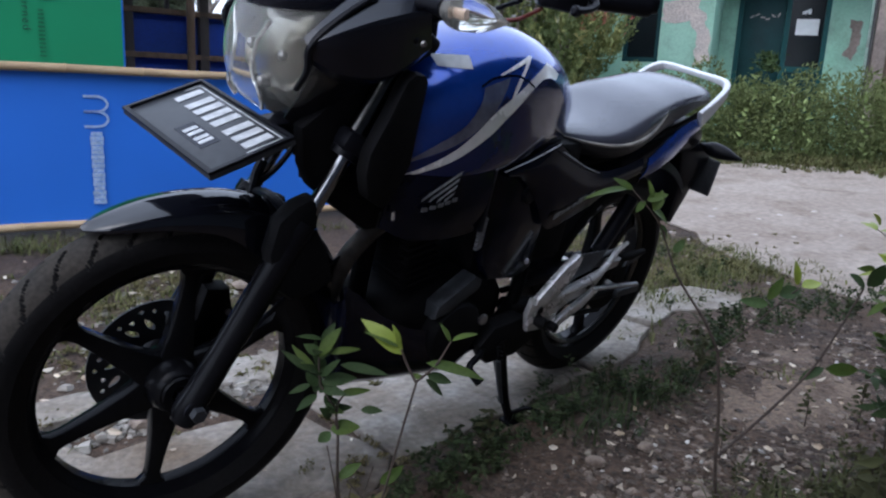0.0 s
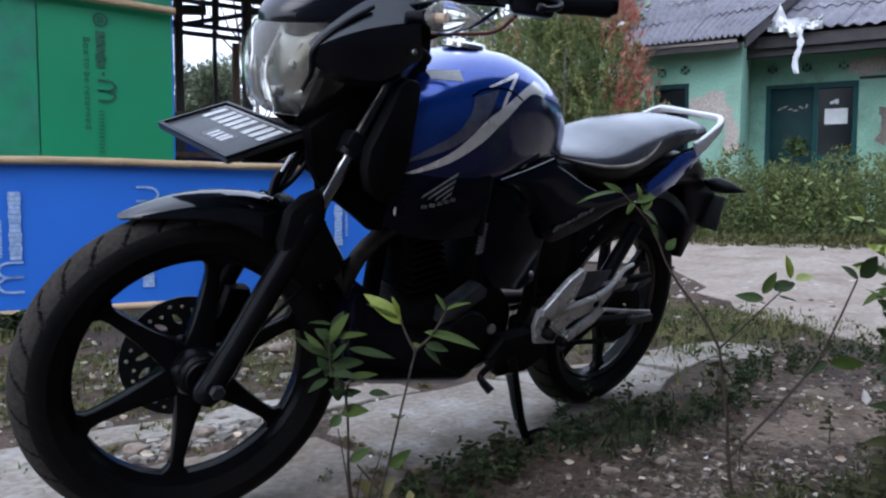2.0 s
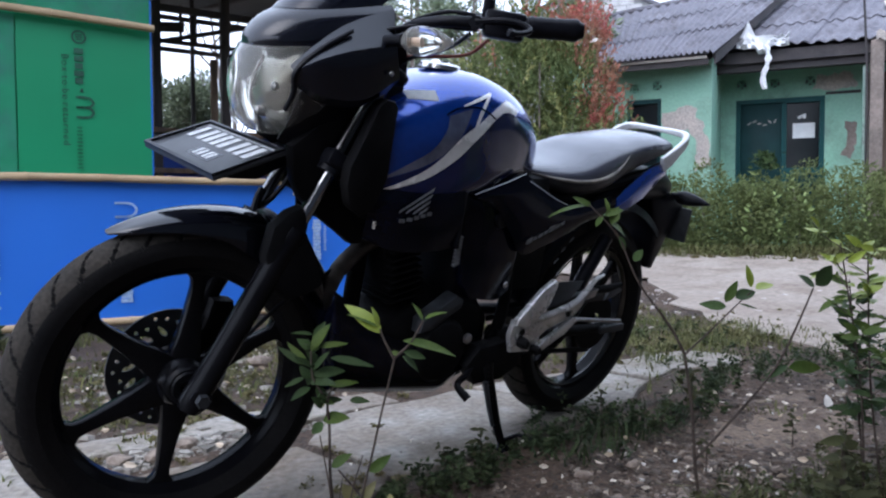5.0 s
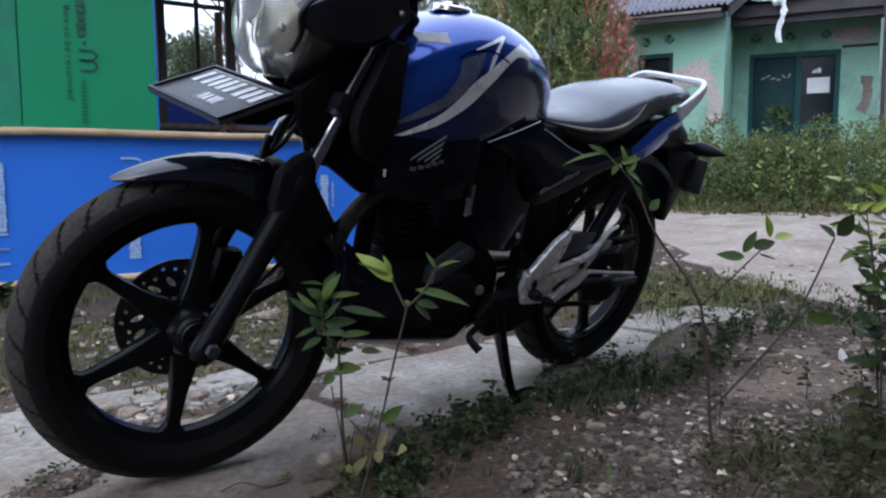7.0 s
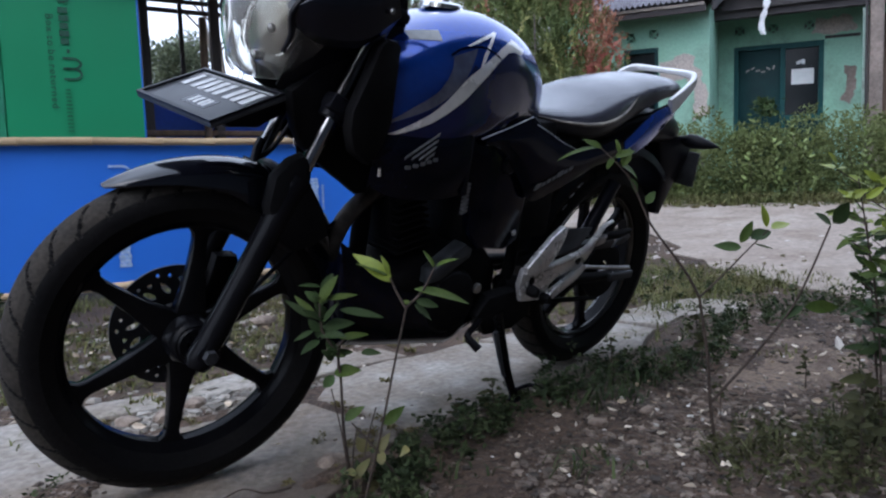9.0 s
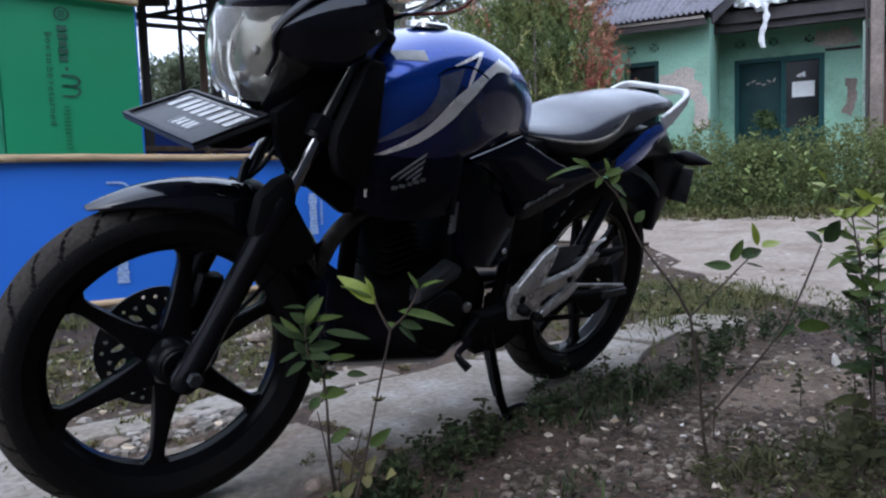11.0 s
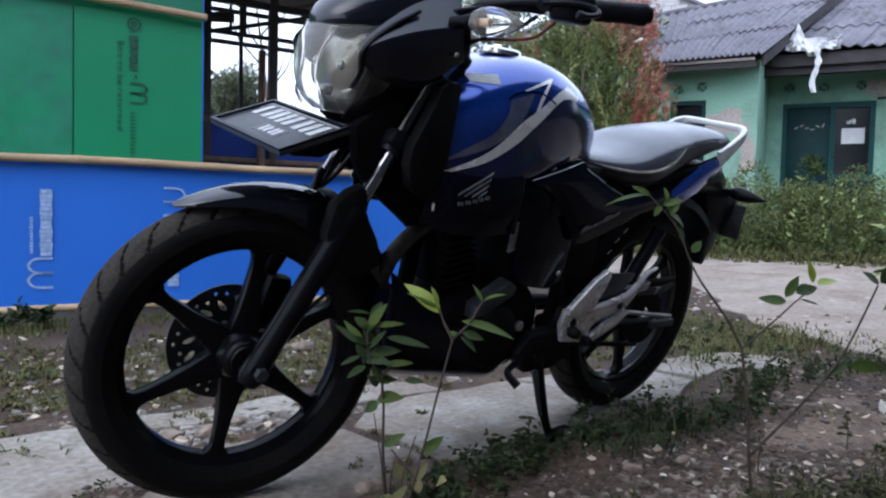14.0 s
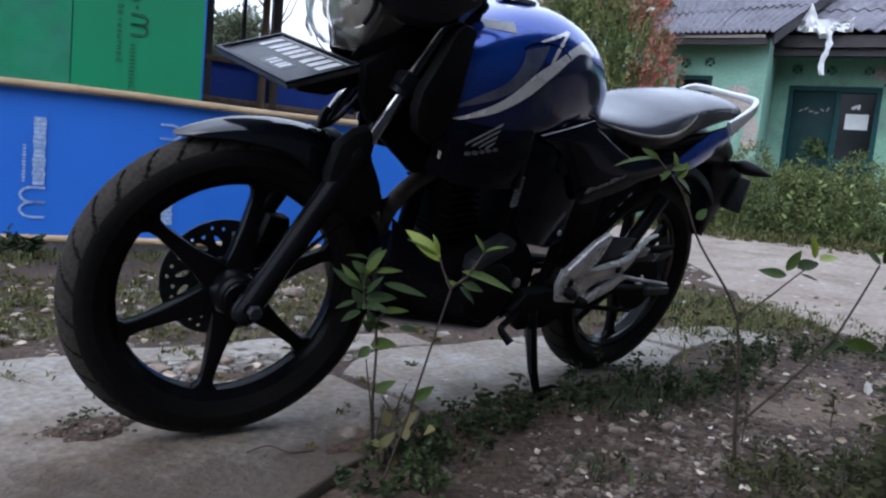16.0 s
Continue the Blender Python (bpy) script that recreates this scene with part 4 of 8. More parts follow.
part("wall", slab([(-1.4, FLOOR - 0.5), (5.0, FLOOR - 0.5), (5.0, 2.6), (1.2, 3.85), (-1.4, 2.62)], 0, 0.15), M["plaster"], house, "pale green gable wall", smooth=False).matrix_basis = Matrix(((0, 1, 0, -3.3), (1, 0, 0, 0), (0, 0, 1, 0), (0, 0, 0, 1)))
part("wall", block((-3.3, 5.0, FLOOR - 0.5), (6.5, 5.15, 3.3)), M["plaster"], house, smooth=False)
for x0, x1, z0, z1 in VENTS:
    for s in (1, -1):
        cx, cz = (x0 + x1) / 2, (z0 + z1) / 2
        part("vent_bar", block((-0.085, 0.03, -0.012), (0.085, 0.11, 0.012), m=pose(cx, 0, cz, 0, 45 * s, 0)), M["plaster"], house, smooth=False)
for x0, x1, z0, z1 in WVENTS:
    for s in (1, -1):
        cx, cz = (x0 + x1) / 2, (z0 + z1) / 2
        part("vent_bar", block((-0.085, -1.37, -0.012), (0.085, -1.29, 0.012), m=pose(cx, 0, cz, 0, 45 * s, 0)), M["plaster"], house, smooth=False)
# door and window of the front, one teal frame
frame_bm = bmesh.new()
for lo, hi in (((-1.04, 0.02, FLOOR), (-0.975, 0.14, 2.33)), ((-0.41, 0.02, FLOOR), (-0.345, 0.14, 2.33)), ((0.09, 0.02, FLOOR), (0.155, 0.14, 2.33)), ((-0.975, 0.02, 2.27), (-0.41, 0.14, 2.33)), ((-0.345, 0.02, 2.25), (0.09, 0.14, 2.33)), ((-0.345, 0.02, 1.22), (0.09, 0.14, 1.30))):
    box(frame_bm, lo, hi)
frame_part = part("door_frame", frame_bm, M["teal_frame"], house, "dark teal painted frame", smooth=False)
door = part("door", block((-0.973, 0.06, FLOOR + 0.01), (-0.412, 0.10, 2.268), 0.003), M["teal"], house, "dark teal plank door, shut")
part("pane", block((-0.343, 0.08, 1.302), (0.088, 0.09, 2.248)), M["window_glass"], frame_part)
part("window_panel", block((-0.343, 0.05, FLOOR), (0.088, 0.10, 1.218)), M["teal"], house)
for k in range(6):
    r = np.random.default_rng(60 + k)
    x, z = -0.85 + 0.07 * k, 1.98 + 0.03 * math.sin(k * 1.7)
    part("chalk_smear", block((-0.03, 0.055, -0.010), (0.03, 0.059, 0.010), m=pose(x, 0, z, 0, r.uniform(-70, 40), 0)), M["render"], door, smooth=False)
notice = part("paper_notice", block((-0.262, 0.070, 1.735), (0.03, 0.074, 1.955)), M["paper"], frame_part, "white paper notice on the glass", smooth=False)
for k in range(3):
    part("sticker", block((-0.20 + 0.035 * k, 0.074, 2.02 + 0.02 * (k % 2)), (-0.15 + 0.03 * k, 0.077, 2.06 + 0.015 * k)), M["paper"], frame_part, smooth=False)
win = bmesh.new()
for lo, hi in (((-2.38, -1.39, 1.25), (-2.33, -1.27, 2.23)), ((-1.96, -1.39, 1.25), (-1.91, -1.27, 2.23)), ((-2.33, -1.39, 2.17), (-1.96, -1.27, 2.23)), ((-2.33, -1.39, 1.25), (-1.96, -1.27, 1.31))):
    box(win, lo, hi)
window = part("window", win, M["teal"], house, "dark teal window frame", smooth=False)
part("pane", block((-2.33, -1.33, 1.31), (-1.96, -1.32, 2.17)), M["window_glass"], window)


def shell_of(bm, thick):
    """A thin sheet with thickness."""
    bmesh.ops.recalc_face_normals(bm, faces=bm.faces)
    bmesh.ops.solidify(bm, geom=list(bm.faces), thickness=thick)
    return bm


def patch(outline, y, mat, label, seed, name="bare_patch"):
    """Where the plaster has come off: the rough render, as a thin uneven plate."""
    part(name, slab(ragged(outline, 0.05, 0.014, seed), y - 0.006, y), mat, house, label, smooth=False)


patch([(-1.90, 2.02), (-1.76, 2.03), (-1.68, 2.09), (-1.52, 2.12), (-1.43, 2.05), (-1.44, 1.93), (-1.36, 1.88), (-1.33, 1.72), (-1.27, 1.60), (-1.26, 1.30), (-1.44, 1.20), (-1.43, 1.62), (-1.56, 1.78), (-1.74, 1.74), (-1.90, 1.80)], -1.4, M["render"], "bare grey render where plaster fell off", 71)
patch([(0.42, 1.95), (0.55, 1.95), (0.56, 1.62), (0.48, 1.42), (0.36, 1.45), (0.44, 1.65)], 0.0, M["pillar"], "dark bare render", 72)
patch([(0.06, 2.62), (0.45, 2.64), (0.58, 2.44), (0.2, 2.38), (-0.02, 2.42)], 0.0, M["render"], "bare grey render", 73)
part("lintel", block((0.16, -0.012, 2.335), (0.60, 0.0, 2.375)), M["fascia"], house, smooth=False)
part("pillar", block((0.645, -0.88, FLOOR - 0.5), (0.80, -0.66, 2.88), 0.01), M["pillar"], house, "weathered brown pillar")
part("drainpipe", rod([(0.60, -0.85, FLOOR - 0.5), (0.585, -0.85, 2.55)], 0.024, 10), M["old_pipe"], house, "faded green pipe")
part("pole", rod([(0.625, -0.90, FLOOR - 0.5), (0.60, -0.90, 2.6), (0.555, -0.90, 3.42)], 0.015, 8), M["fascia"], house, "thin weathered pole past the eave")
part("pole_hook", rod([(0.52, -0.90, 3.42), (0.555, -0.90, 3.43), (0.60, -0.90, 3.41)], 0.012, 8), M["fascia"], house)
for k in range(6):
    part("shutter_board", block((0.66 + 0.155 * k, -0.030 - 0.004 * (k % 2), FLOOR), (0.808 + 0.155 * k, -0.006, 2.6), 0.004), M["old_boards"], house, "dark brown weathered board")
for k, (x, w) in enumerate(((0.70, 0.34), (0.98, 0.22))):
    rag2 = bmesh.new()
    skin(rag2, [[(x + w * i / 8, -0.93 + 0.02 * math.sin(2.1 * i + k), 2.90 - 0.03 * k + dz + 0.03 * math.sin(1.7 * i + 2 * k)) for dz in (0.07, 0.02, -0.04)] for i in range(9)], closed=False)
    part("eave_rag", shell_of(rag2, 0.004), M["render"], house, "pale torn scrap under the eave", smooth=False)


def corrugated(u0, u1, edge, crest, rows, width, parent, seed):
    """Sheets in rows up a slope; edge(u), crest(u) give the points of the eave and the ridge."""
    rng = np.random.default_rng(seed)
    for k in range(rows):
        u = u0
        while u < u1 - 0.02:
            w = min(width, u1 - u)
            n = max(4, int(w / 0.0155))
            bm = bmesh.new()
            lift, tilt = rng.uniform(0, 0.008), rng.normal(0, 0.006)
            rings = []
            for i in range(n + 1):
                uu = u + (w + 0.05) * i / n
                a, b = np.array(edge(uu)), np.array(crest(uu))
                d = b - a
                nrm = np.array([0, -d[2], d[1]]); nrm = nrm / np.linalg.norm(nrm)
                if nrm[2] < 0:
                    nrm = -nrm
                h = 0.019 * math.cos(2 * math.pi * uu / 0.155) + lift + tilt * i / n
                row = []
                for t, up in (((k - 0.04) / rows, 0.018), ((k + 1.0) / rows, 0.0)):
                    row.append(a + d * t + nrm * (h + up))
                for t, up in (((k + 1.0) / rows, -0.010), ((k - 0.04) / rows, 0.008)):
                    row.append(a + d * t + nrm * (h + up))
                rings.append(row)
            skin(bm, rings, True, True)
            part("roof_sheet", bm, M["roofsheet"], parent, auto=60)
            u += width


left_roof = part("roof", slab([(-2.72, -1.70), (-1.30, -1.70), (-0.40, 1.15), (-3.45, 1.15)], 2.60, 2.64, axes="xy"), M["fascia"], house, "grey corrugated sheet roof of the wing", smooth=False)
for v in left_roof.data.vertices:
    v.co.z += (v.co.y + 1.70) / 2.85 * (1.33 if v.co.x < -3.0 else 1.58)
corrugated(0.0, 3.3, lambda u: (-2.76 + u * 0.473, -1.80, 2.70 + 0.01 * u), lambda u: (-3.55 + u * 1.003, 1.2, 4.10 + 0.088 * u), 3, 0.93, left_roof, 5)
right_roof = part("roof", slab([(-1.2, -0.75), (6.5, -0.75), (6.5, 1.3), (-0.3, 1.3)], 2.80, 2.84, axes="xy"), M["fascia"], house, "grey corrugated sheet roof over the porch", smooth=False)
for v in right_roof.data.vertices:
    v.co.z += (v.co.y + 0.75) / 2.05 * 1.30
corrugated(0.0, 7.0, lambda u: (-1.15 + u * 1.1, -0.85, 2.93 - 0.01 * u), lambda u: (-0.32 + u * 0.98, 1.3, 4.20), 3, 0.93, right_roof, 6)
for e0, c0, e1, c1 in (((-3.55, 1.2, 4.10), 0, (-0.24, 1.2, 4.39), 0), ((-0.24, 1.3, 4.21), 0, (6.5, 1.3, 4.21), 0)):
    part("ridge_cap", rod([e0, e1], 0.06, 10), M["roofsheet"], house)
part("back_roof", slab([(-3.5, 1.2), (6.5, 1.2), (6.5, 5.3), (-3.5, 5.3)], 3.90, 3.94, axes="xy"), M["roofsheet"], house, smooth=False)
for v in bpy.data.objects["back_roof"].data.vertices:
    v.co.z -= max(0, v.co.y - 1.2) * 0.35
part("verge_board", slab([(-1.70, 2.58), (1.2, 4.26), (1.2, 4.40), (-1.70, 2.72)], -0.01, 0.01), M["fascia"], house, "weathered verge board", smooth=False)
for v in bpy.data.objects["verge_board"].data.vertices:     # stand it along the slanting end of the wing's roof
    s, side = v.co.x, v.co.y
    t = (s + 1.70) / 2.9
    v.co.x, v.co.y = -1.19 + 0.95 * t + side, s
part("eave_board", block((-2.74, -1.76, 2.575), (-1.26, -1.73, 2.66)), M["fascia"], house, "weathered eave board", smooth=False)
part("eave_strip", block((-2.70, -1.79, 2.655), (-1.28, -1.762, 2.69)), M["render"], house, "pale strip along the eave", smooth=False)
part("eave_board", block((-1.15, -0.82, 2.72), (6.5, -0.79, 2.88)), M["fascia"], house, "weathered eave board", smooth=False)
part("porch_beam", block((-1.25, -0.75, 2.62), (6.5, -0.63, 2.74)), M["fascia"], house, smooth=False)
part("porch_ceiling", block((-1.25, -0.79, 2.745), (6.5, 0.0, 2.77)), M["fascia"], house, smooth=False)
for k, (x, y, w) in enumerate(((1.05, 0.15, 0.35), (1.3, -0.3, 0.4), (-2.95, -0.9, 0.22))):
    z = (2.93 + (y + 0.85) / 2.15 * 1.27) if x > 0 else (2.70 + (y + 1.8) / 3.0 * 1.6)
    part("pale_patch", block((-w / 2, -0.11, 0.055), (w / 2, 0.11, 0.062), m=pose(x, y, z, 30, 0, 12 * k)), M["render"], house, smooth=False)

# torn white plastic caught on the eave
rag = bmesh.new()
rng = np.random.default_rng(9)
cols = []
for i in range(15):
    x = -0.98 + 0.66 * i / 14
    top = 3.05 + 0.22 * max(0, 1 - abs(i - 3) / 2.2) + rng.uniform(-0.02, 0.03) + 0.04 * (i == 14)
    bot = 2.93 - 0.04 * rng.random() - (0.10 if i in (6, 7, 8) else 0.0)
    cols.append([(x, -0.93 + 0.03 * rng.normal() + 0.12 * (z - 2.93), z) for z in np.linspace(top, bot, 6)])
skin(rag, cols, closed=False)
strip = []
for k in range(14):
    z = 2.93 - 0.60 * k / 13
    w = 0.035 + 0.02 * math.sin(k * 1.9) * (1 - k / 14)
    x = -0.62 + 0.04 * math.sin(k * 0.45) + 0.03 * k / 13
    strip.append([(x - w, -0.95 + 0.01 * math.sin(k), z), (x, -0.965, z), (x + w, -0.95, z)])
skin(rag, strip, closed=False)
made = bmesh.ops.extrude_face_region(rag, geom=list(rag.faces))
bmesh.ops.translate(rag, vec=(0, 0.004, 0), verts=[g for g in made["geom"] if isinstance(g, bmesh.types.BMVert)])
rag_ob = part("torn_plastic", rag, M["cloth"])
rag_ob.matrix_basis = HOUSE
tagged(rag_ob, "torn white plastic rag hanging from the eave", "plastic rag")

# gable of grey blocks behind the house
gable = thing("block_house", "unplastered grey concrete block gable with a thin roof edge", "house", HOUSE)
part("wall", slab([(-9.2, 0.0), (-2.0, 0.0), (-2.0, 5.10), (-4.75, 6.52), (-9.2, 5.30)], 7.0, 7.2), M["mortar"], gable, smooth=False)
block_mesh = mesh_of(block((0, 6.985, 0), (0.37, 7.0, 0.17)), "block", False)
block_mesh.materials.append(M["blockwork"])
for r in range(12):
    z = 4.25 + r * 0.185
    for c in range(19):
        x = -9.2 + c * 0.39 + 0.19 * (r % 2)
        lim = np.interp(x + 0.2, [-9.2, -4.75, -2.0], [5.30, 6.52, 5.10])
        if z + 0.17 < lim and x + 0.37 < -2.0:
            ob = part("block", block_mesh, None, gable)
            ob.location = (x, 0, z)
part("roof_edge", slab([(-9.3, 5.33), (-4.75, 6.58), (-1.9, 5.12), (-1.9, 5.04), (-4.75, 6.50), (-9.3, 5.25)], 6.9, 9.5), M["roofsheet"], gable, smooth=False)
part("aerial", rod([(-3.7, 7.5, 5.5), (-3.68, 7.5, 7.3)], 0.012, 6), M["darkwood"], gable)


# ---- hedge, bush, trees ----
def cloud(rng, n, centres, radii, shell=0.55):
    """Places in a set of overlapping round clumps, mostly near their skins, and the outward ways."""
    c, r = np.array(centres, float), np.array(radii, float)
    if r.ndim == 1:
        r = np.repeat(r[:, None], 3, 1)
    w = (r.prod(1)) ** (2 / 3)
    i = rng.choice(len(c), n, p=w / w.sum())
    d = rng.normal(size=(n, 3))
    d /= np.linalg.norm(d, axis=1)[:, None]
    k = shell + (1 - shell) * rng.random(n) ** 0.6
    return c[i] + d * r[i] * k[:, None] * rng.normal(1, 0.08, n)[:, None], d


def foliage(name, places, dirs, length, width, mat, parent, rng, label="", m=None):
    mix = dirs * 0.8 + rng.normal(0, 0.7, dirs.shape) + [0, 0, 0.25]
    v, f = leaves(rng, places, mix, length, width)
    ob = new(name, pydata(name, v, f))
    ob.data.materials.append(mat)
    ob.parent = parent
    return tagged(ob, label)


def build_hedge():
    rng = np.random.default_rng(81)
    hedge = thing("hedge", "untrimmed green hedge in front of the house", "hedge", HOUSE)
    cs, rs = [], []
    for x in np.arange(-1.9, 5.5, 0.26):
        for y in (-3.25, -2.9, -2.55):
            cs.append((x + rng.normal(0, 0.06), y + rng.normal(0, 0.06), 0.58 + rng.normal(0, 0.05)))
            rs.append((0.26, 0.26, 0.40 + rng.normal(0, 0.05)))
        cs.append((x + 0.1, -3.15 + rng.normal(0, 0.08), 0.33))
        rs.append((0.28, 0.30, 0.26))
        cs.append((x, -2.9 + rng.normal(0, 0.1), 0.92 + rng.normal(0, 0.07)))
        rs.append((0.20, 0.24, 0.19 + 0.05 * rng.random()))
    p, d = cloud(rng, 82000, cs, rs, 0.5)
    foliage("foliage", p, d, 0.046, 0.021, M["hedge"], hedge, rng)
    # a few long shoots with bigger leaves at the front
    shoots, ways = [], []
    for k in range(19):
        x0 = rng.uniform(-1.85, -1.35) if k < 14 else rng.uniform(-0.9, 1.2)
        y0 = rng.uniform(-3.55, -3.3)
        h = rng.uniform(0.4, 0.8)
        ts = np.linspace(0.1, 1, 14)
        pts = np.c_[x0 + 0.12 * ts * math.sin(k), y0 - 0.12 * ts, 0.25 + h * ts]
        shoots.append(pts)
        ways.append(np.c_[rng.normal(size=14), rng.normal(size=14), np.full(14, 0.6)])
    tagged(foliage("long_shoot", np.vstack(shoots), np.vstack(ways), 0.085, 0.034, M["hedge_shoot"], hedge, rng), "longer pale green shoots", kind="stuff")
    v, f = leaves(rng, np.array([(-0.52 + rng.normal(0, 0.06), -2.9 + rng.normal(0, 0.06), 1.12 + rng.random() * 0.18) for _ in range(160)]), rng.normal(size=(160, 3)) + [0, 0, 0.8], 0.07, 0.035)
    top = new("top_shoot", pydata("top_shoot", v, f)); top.data.materials.append(M["leaf_dark"]); top.parent = hedge; tagged(top, "taller dark shoot above the hedge", kind="stuff")
    for k in range(14):
        x = -1.7 + 0.5 * k
        part("stem", rod([(x, -2.9, 0.1), (x + 0.05, -2.95, 0.5), (x - 0.03, -2.9, 0.9)], [0.02, 0.014, 0.008], 6), M["bark"], hedge)
    grass_patch("grass", 5200, 7.35, 1.35, 0.20, 1.5, 0.13, 82, "grass along the foot of the hedge", turn=0.37, width=0.006)
    grass_patch("grass", 2600, 7.05, 1.25, 0.16, 1.4, 0.06, 83, "short grass fading into the edge of the road", turn=0.37, width=0.006)
    weed_patch(2600, 7.0, 1.25, 0.22, 1.5, 0.03, 84, "mossy ground cover along the edge of the road", 0.37, leaf=0.03, mat="moss")


def build_bush():
    rng = np.random.default_rng(91)
    bush = thing("red_tipped_bush", "tall leafy bush with red young shoots beside the house", "bush", HOUSE)
    cs = [(-3.1, -2.9, 1.0), (-3.45, -2.9, 1.5), (-2.75, -2.9, 1.35), (-3.15, -2.9, 2.0), (-3.55, -2.85, 2.15), (-2.72, -2.95, 1.95), (-3.1, -2.9, 2.55), (-2.75, -2.9, 2.45), (-3.75, -2.8, 1.8), (-2.45, -2.9, 1.55), (-3.4, -2.8, 2.6), (-3.9, -2.7, 2.3)]
    rs = [0.6, 0.5, 0.48, 0.5, 0.42, 0.42, 0.40, 0.36, 0.4, 0.36, 0.34, 0.3]
    cs = [(-3.12 + 1.22 * (x + 3.1), y, 1.0 + 1.24 * (z - 1.0)) for x, y, z in cs]
    rs = [r * 1.14 for r in rs]
    tips, out = cloud(rng, 2300, cs, rs, 0.50)
    patchy = np.array([noise.noise(Vector((q[0] * 1.7, q[1] * 1.7, q[2] * 1.7))) for q in tips])
    red = tips[:, 0] + 0.42 * (tips[:, 2] - 2.0) + 0.55 * patchy + rng.normal(0, 0.14, len(tips)) > -2.40
    red &= tips[:, 2] > 1.65
    red |= (rng.random(len(tips)) < 0.06) & (tips[:, 2] > 2.5)
    # random sprays in a paler colour, for young leaves and lit clumps
    lit = ~red & (rng.random(len(tips)) < 0.16)

    def sprays(name, pick, length, width, mat, label="", per=20):
        """Upright shoots with leaves all along, the leaves pointing up and out."""
        t, o = tips[pick], out[pick]
        n = len(t)
        way = o * 0.55 + np.c_[rng.normal(0, 0.18, n), rng.normal(0, 0.18, n), np.full(n, 0.85)]
        way /= np.linalg.norm(way, axis=1)[:, None]
        i = np.repeat(np.arange(n), per)
        u = rng.uniform(-0.55, 0.45, n * per)
        places = t[i] + way[i] * (u * 0.34)[:, None] + rng.normal(0, 0.014, (n * per, 3))
        side = rng.normal(size=(n * per, 3))
        dirs = way[i] * 0.8 + side * 0.42
        v, f = leaves(rng, places, dirs, length, width)
        ob = new(name, pydata(name, v, f))
        ob.data.materials.append(mat)
        ob.parent = bush
        tagged(ob, label)

    sprays("crown", ~red & ~lit, 0.066, 0.021, M["bush"])
    sprays("young_growth", lit, 0.070, 0.022, M["bush_young_lit"], "yellow-green young leaves, coloured paler as if lit")
    sprays("red_growth", red, 0.066, 0.019, M["bush_red"], "red young leaves")
    for k in range(9):
        a = k * 2.4
        x, y = -3.1 + 0.1 * math.cos(a), -2.9 + 0.1 * math.sin(a)
        tip = (-3.1 + 0.55 * math.cos(a), -2.9 + 0.4 * math.sin(a), 2.2 + 0.3 * math.sin(k))
        part("limb", rod([(x, y, 0.1), ((x + tip[0]) / 2 - 0.03, (y + tip[1]) / 2, 1.1), tip], [0.035, 0.022, 0.008], 7), M["bark"], bush)


def build_tree(x, y, base, height, spread, n, seed, label, size=0.10, sparse=False, mat="treeleaf", lean=0.0):
    rng = np.random.default_rng(seed)
    tree = thing("tree", label, "tree", pose(x, y, base))
    trunk = [(0, 0, -0.1), (0.05 * spread, 0.03, height * 0.3), (lean * 0.5, -0.04, height * 0.6), (lean, 0, height * 0.92)]
    part("trunk", rod(trunk, [(0.045 if sparse else 0.08) * height / 4, (0.034 if sparse else 0.06) * height / 4, 0.022 * height / 4, 0.008], 9), M["bark"], tree)
    cs, rs = [], []
    for k in range(13 if not sparse else 10):
        z = height * rng.uniform(0.38, 0.9)
        a = rng.uniform(0, 2 * math.pi)
        r = spread * rng.uniform(0.45, 1.0) * (1.15 - z / height * 0.6)
        tip = (r * math.cos(a) + lean * z / height, r * math.sin(a), z + 0.25 * r + 0.2)
        mid = (tip[0] * 0.5, tip[1] * 0.5, z)
        part("limb", rod([(lean * z / height * 0.7, 0, z - 0.35 * r), mid, tip], [0.018 * height / 4, 0.011 * height / 4, 0.004], 6), M["bark"], tree)
        for t in (0.6, 1.0):
            cs.append((tip[0] * t, tip[1] * t, z + (tip[2] - z) * t))
            rs.append(spread * rng.uniform(0.18, 0.36) * (0.75 if sparse else 1))
    p, d = cloud(rng, n, cs, rs, 0.15)
    foliage("crown", p, d, size, size * 0.42, M[mat], tree, rng)
    return tree


build_hedge()
build_bush()
build_tree(3.2, 6.9, 0.0, 2.1, 0.62, 9000, 101, "grey-green young tree seen behind the stall", 0.055)
build_tree(4.3, 9.5, 0.1, 2.5, 0.85, 9000, 102, "grey-green tree seen behind the stall", 0.06)
build_tree(6.4, 6.6, 0.1, 4.9, 1.25, 3400, 103, "slender tree with sparse leaves against the pale sky", 0.085, True)
build_tree(8.0, 6.9, 0.2, 5.2, 1.3, 3400, 104, "slender tree with sparse leaves against the pale sky", 0.085, True)
build_tree(9.4, 6.3, 0.2, 6.3, 1.5, 3600, 106, "slender tree with sparse leaves against the pale sky", 0.095, True)
build_tree(7.2, 7.4, 0.2, 6.2, 1.6, 3600, 107, "slender tree with sparse leaves against the pale sky", 0.095, True)
build_tree(5.2, 8.0, 0.1, 5.2, 1.3, 3000, 105, "slender tree with sparse leaves against the pale sky", 0.085, True)
